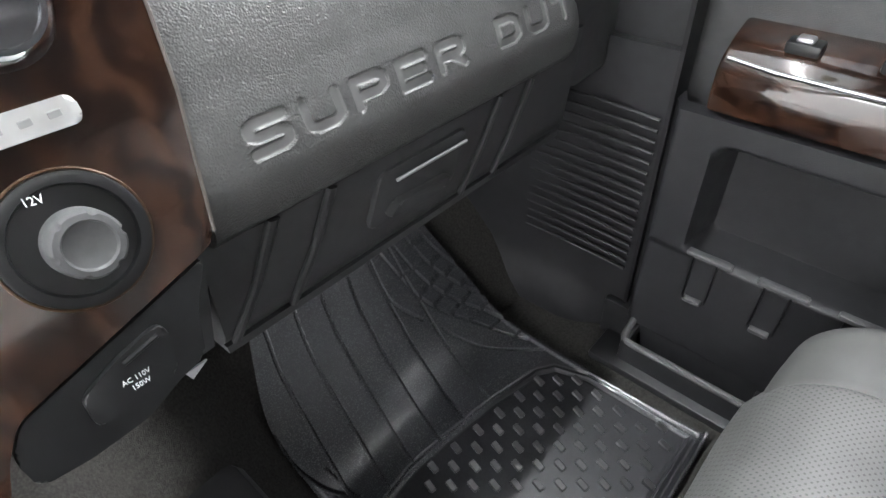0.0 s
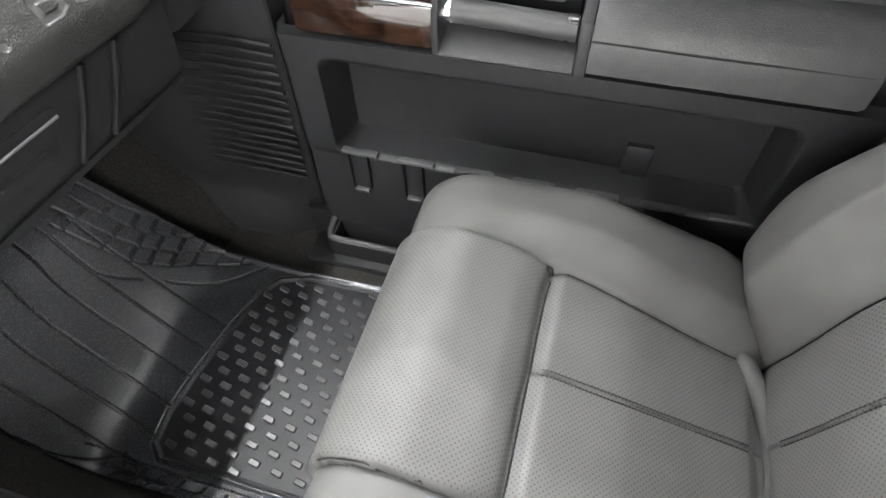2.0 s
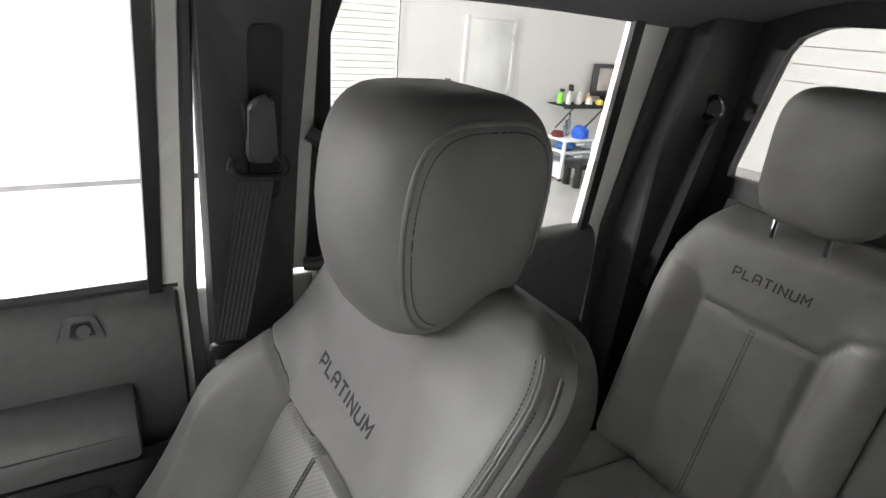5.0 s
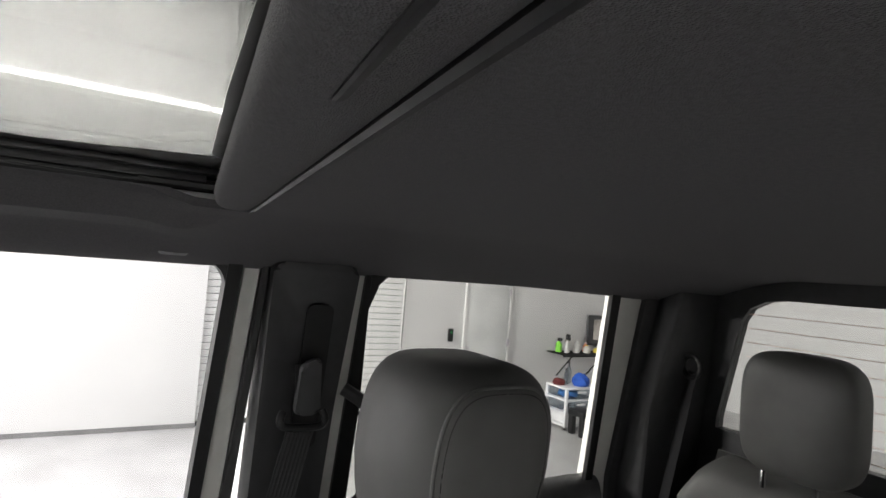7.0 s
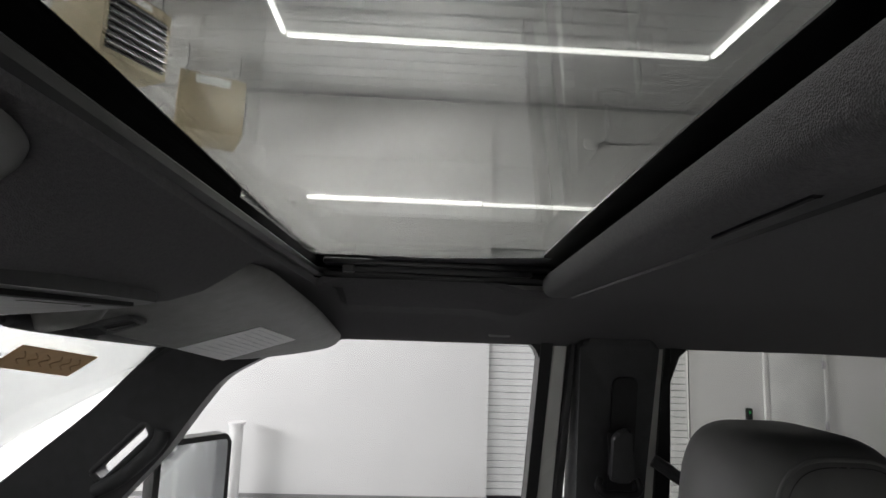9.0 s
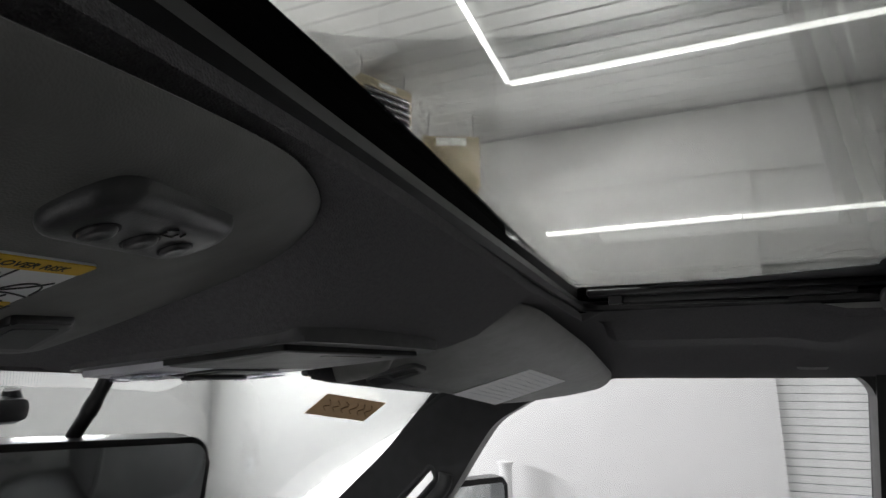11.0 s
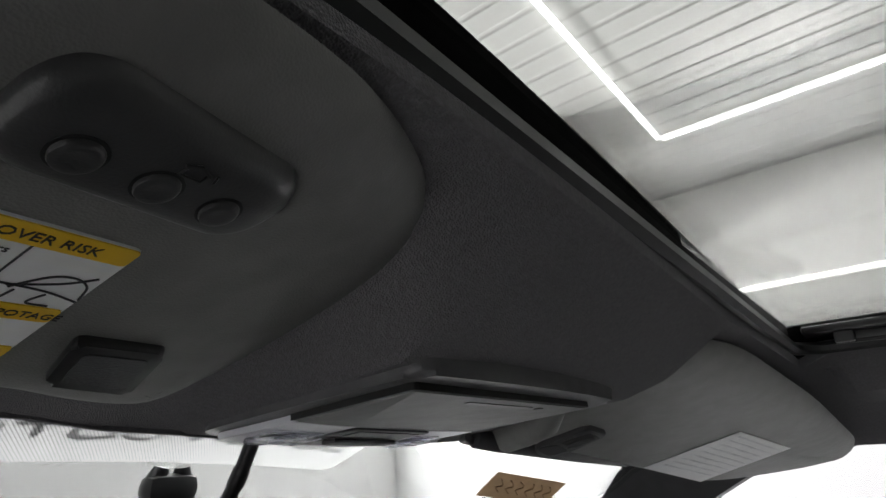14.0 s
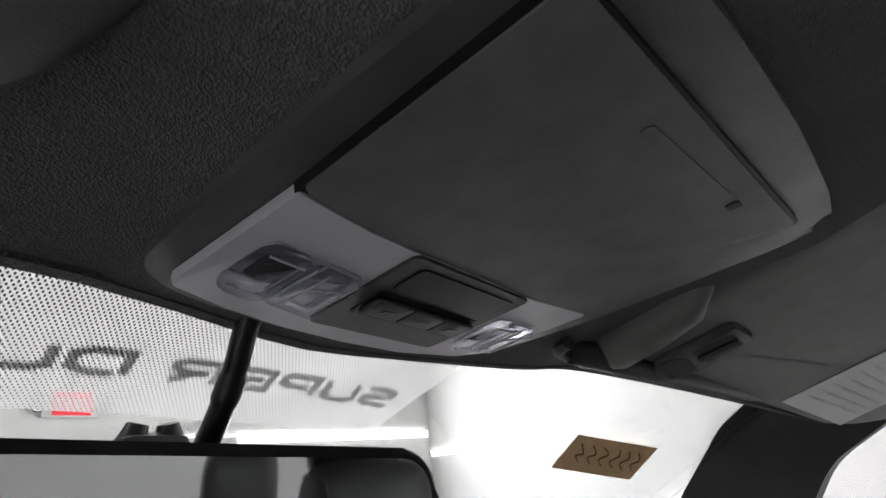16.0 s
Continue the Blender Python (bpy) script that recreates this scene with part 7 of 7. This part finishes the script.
def lab_pt(a, b, w=0.0):
    """A point of the printed label on the driver's visor."""
    return dvp(a + 0.0035 + 0.05 * (b - 0.02), 0.0174 + (b - 0.0205) * 0.875, w)


lab = part("warning_label", plate(soften([(-0.075, 0.0205), (0.0175, 0.0205), (0.0205, 0.1035), (-0.075, 0.1035)], 0.003), lambda a, b, w: lab_pt(a - 0.0052, b, w), 0.0007), WHITE_LABEL, dv, "white warning label with yellow stripes")
for b0, b1, a1 in ((0.0207, 0.0290, 0.0172), (0.0572, 0.0652, 0.0186), (0.0825, 0.0903, 0.0196)):
    part("stripe", plate(soften([(-0.075, b0), (a1, b0), (a1 + 0.0002, b1), (-0.075, b1)], 0.0018), lambda a, b, w: lab_pt(a - 0.0052, b, 0.0007 + w), 0.0004), YELLOW, lab, "yellow stripe")
INKM = material("dark print", (0.03, 0.03, 0.035), 0.6)
for words, a0, b0, size in (("HIGHER ROLLOVER RISK", -0.0535, 0.0268, 0.0054), ("Maneuvers", -0.0305, 0.0336, 0.0038), ("Speed.", -0.0325, 0.0382, 0.0038), ("Up.", -0.0310, 0.0440, 0.0038), ("DE CAPOTAGE", -0.0155, 0.0632, 0.0048), ("excessives.", -0.0165, 0.0698, 0.0042)):
    part("wording", text_mesh(words, size, lambda u, v, w, a0=a0, b0=b0: lab_pt(a0 + u * 0.95, b0 - v, 0.00115 + w), 0.0002), INKM, lab, "dark printed words")
bm = bmesh.new()
for a0, a1, b0 in ((-0.073, -0.032, 0.0316), (-0.073, -0.034, 0.0364), (-0.073, -0.0325, 0.0422), (-0.073, -0.024, 0.0475), (-0.073, -0.022, 0.0520), (-0.073, -0.018, 0.0680), (-0.073, -0.002, 0.0730), (-0.073, 0.000, 0.0780), (-0.073, 0.006, 0.0855), (-0.073, 0.008, 0.0930), (-0.073, 0.004, 0.0980)):
    add(bm, plate([(a0, b0), (a1, b0), (a1, b0 + 0.0018), (a0, b0 + 0.0018)], lambda a, b, w: lab_pt(a, b, 0.0012 + w), 0.0002))
part("print_lines", bm, material("grey print", (0.22, 0.22, 0.24), 0.6), lab, "unreadable grey print")
bm = bmesh.new()
tube(bm, [lab_pt(-0.0115, 0.0292, 0.0009), lab_pt(-0.0110, 0.0570, 0.0009)], 0.0003, 5)
for q in (((-0.006, 0.049), (0.000, 0.041), (0.006, 0.0395), (0.011, 0.043), (0.013, 0.050)), ((-0.009, 0.0475), (0.003, 0.0485), (0.013, 0.0515)), ((-0.007, 0.048), (0.004, 0.0435), (0.011, 0.0375)), ((-0.004, 0.050), (-0.005, 0.0555)), ((0.004, 0.050), (0.002, 0.0555), (0.008, 0.056))):
    tube(bm, smooth_path([lab_pt(a, b, 0.0009) for a, b in q], 5), 0.00035, 5)
part("diagram", bm, INKM, lab, "plain line diagram")
hook = part("visor_catch", plate(soften([(0.0330, 0.0625), (0.0700, 0.0645), (0.0840, 0.0985), (0.0440, 0.0910)], 0.004), lambda a, b, w: dvp(a, b, w - 0.002), 0.0055, 0.002), BLACK, dv, "black flap catch")
part("catch_slot", plate(soften([(0.0400, 0.0672), (0.0665, 0.0688), (0.0775, 0.0930), (0.0475, 0.0872)], 0.003), lambda a, b, w: dvp(a, b, w + 0.0034), 0.0006), TRIM, hook)

# ---------------------------------------------------------------- belts, grips and small roof fittings
sb = thing("seat_belt", (0.755, -0.74, 0.7), "black front seat belt hanging on the pillar", "seat belt")
part("height_slot", side_plate(rounded(-0.815, 1.02, -0.762, 1.31, 0.015), 0.0565, 0.004), SEAL, sb, "dark height adjuster slot")
part("slider", plate(soften([(-0.796, 1.105), (-0.748, 1.105), (-0.752, 1.20), (-0.788, 1.215)], 0.012), lambda u, v, w: (0.752 - w - 0.10 * (v - 1.15), u, v), 0.022, 0.008, 3), TRIM, sb, "moulded height slider")
bm = bmesh.new()
tube(bm, smooth_path([(0.742, -0.728, 1.112), (0.736, -0.722, 1.098), (0.736, -0.732, 1.086), (0.736, -0.765, 1.083), (0.736, -0.797, 1.084), (0.738, -0.808, 1.096), (0.744, -0.802, 1.112)]), 0.0075, 10)
part("guide_loop", bm, BLACK, sb, "black belt guide loop")


def strap(a, b, width, sag=0.0, ridges=7):
    """Ribbed webbing from a to b; a and b are middles of its ends, width along a given vector."""
    a, b, width = Vector(a), Vector(b), Vector(width)
    n = (b - a).cross(width).normalized()
    return slab(lambda s, q: a.lerp(b, s) + width * (q - 0.5) + n * (sag * math.sin(s * math.pi) + 0.0008 * abs(math.sin(q * math.pi * ridges))), lin(0, 1, 14), lin(0, 1, 43), n * 0.0018)


part("webbing", strap((0.733, -0.762, 1.085), (0.742, -0.698, 0.775), (0, 0.050, 0.012)), BELT, sb, "ribbed black webbing")
part("webbing", strap((0.747, -0.772, 1.12), (0.744, -0.765, 1.20), (0, 0.042, 0.0)), BELT, sb)
tg = part("tongue", plate(rounded(-0.735, 0.765, -0.664, 0.792, 0.008), lambda u, v, w: (0.740 - w, u, v + 0.12 * (u + 0.7)), 0.014, 0.005, 3), BLACK, sb, "black belt tongue")
part("blade", cbox((0.734, -0.700, 0.672), (0.737, -0.674, 0.768), 0.001), SILVER, tg, "steel tongue blade")
part("webbing", strap((0.742, -0.700, 0.765), (0.752, -0.62, 0.20), (0, 0.046, 0.006)), BELT, sb)
gp = thing("pillar_grip", (0.79, -0.89, 0.85), "black moulded grip at the pillar's rear edge", "grip")
bm = bmesh.new()
tube(bm, smooth_path([(0.815, -0.868, 1.135), (0.80, -0.905, 1.110), (0.795, -0.938, 1.08), (0.80, -0.945, 1.0), (0.81, -0.935, 0.92), (0.83, -0.90, 0.875), (0.845, -0.865, 0.87)]), 0.014, 10)
part("loop", bm, TRIM, gp)
rb = thing("rear_seat_belt", (0.73, -1.93, 0.9), "black rear belt and ring on the rear pillar", "seat belt")
ringb = bmesh.new()
tube(ringb, [(0.735 + 0.030 * math.cos(a) * 0.9, -1.868, 1.178 + 0.030 * math.sin(a)) for a in lin(0, 2 * math.pi, 25)], 0.008, 10, False)
part("ring", ringb, BLACK, rb, "round belt guide ring")
part("webbing", strap((0.735, -1.872, 1.165), (0.765, -1.79, 0.70), (0.045, -0.02, 0.0)), BELT, rb)
ck = thing("coat_hook", (0.757, -0.521, 1.384), "small grey folding coat hook in the roof edge", "hook")
part("hook", plate(rounded(-0.540, -0.006, -0.494, 0.006, 0.004), lambda u, v, w: (0.757 - w * 0.8, u - 0.004, 1.394 + v - w * 0.4), 0.006, 0.002), material("light grey hook plastic", (0.30, 0.30, 0.30), 0.4), ck)
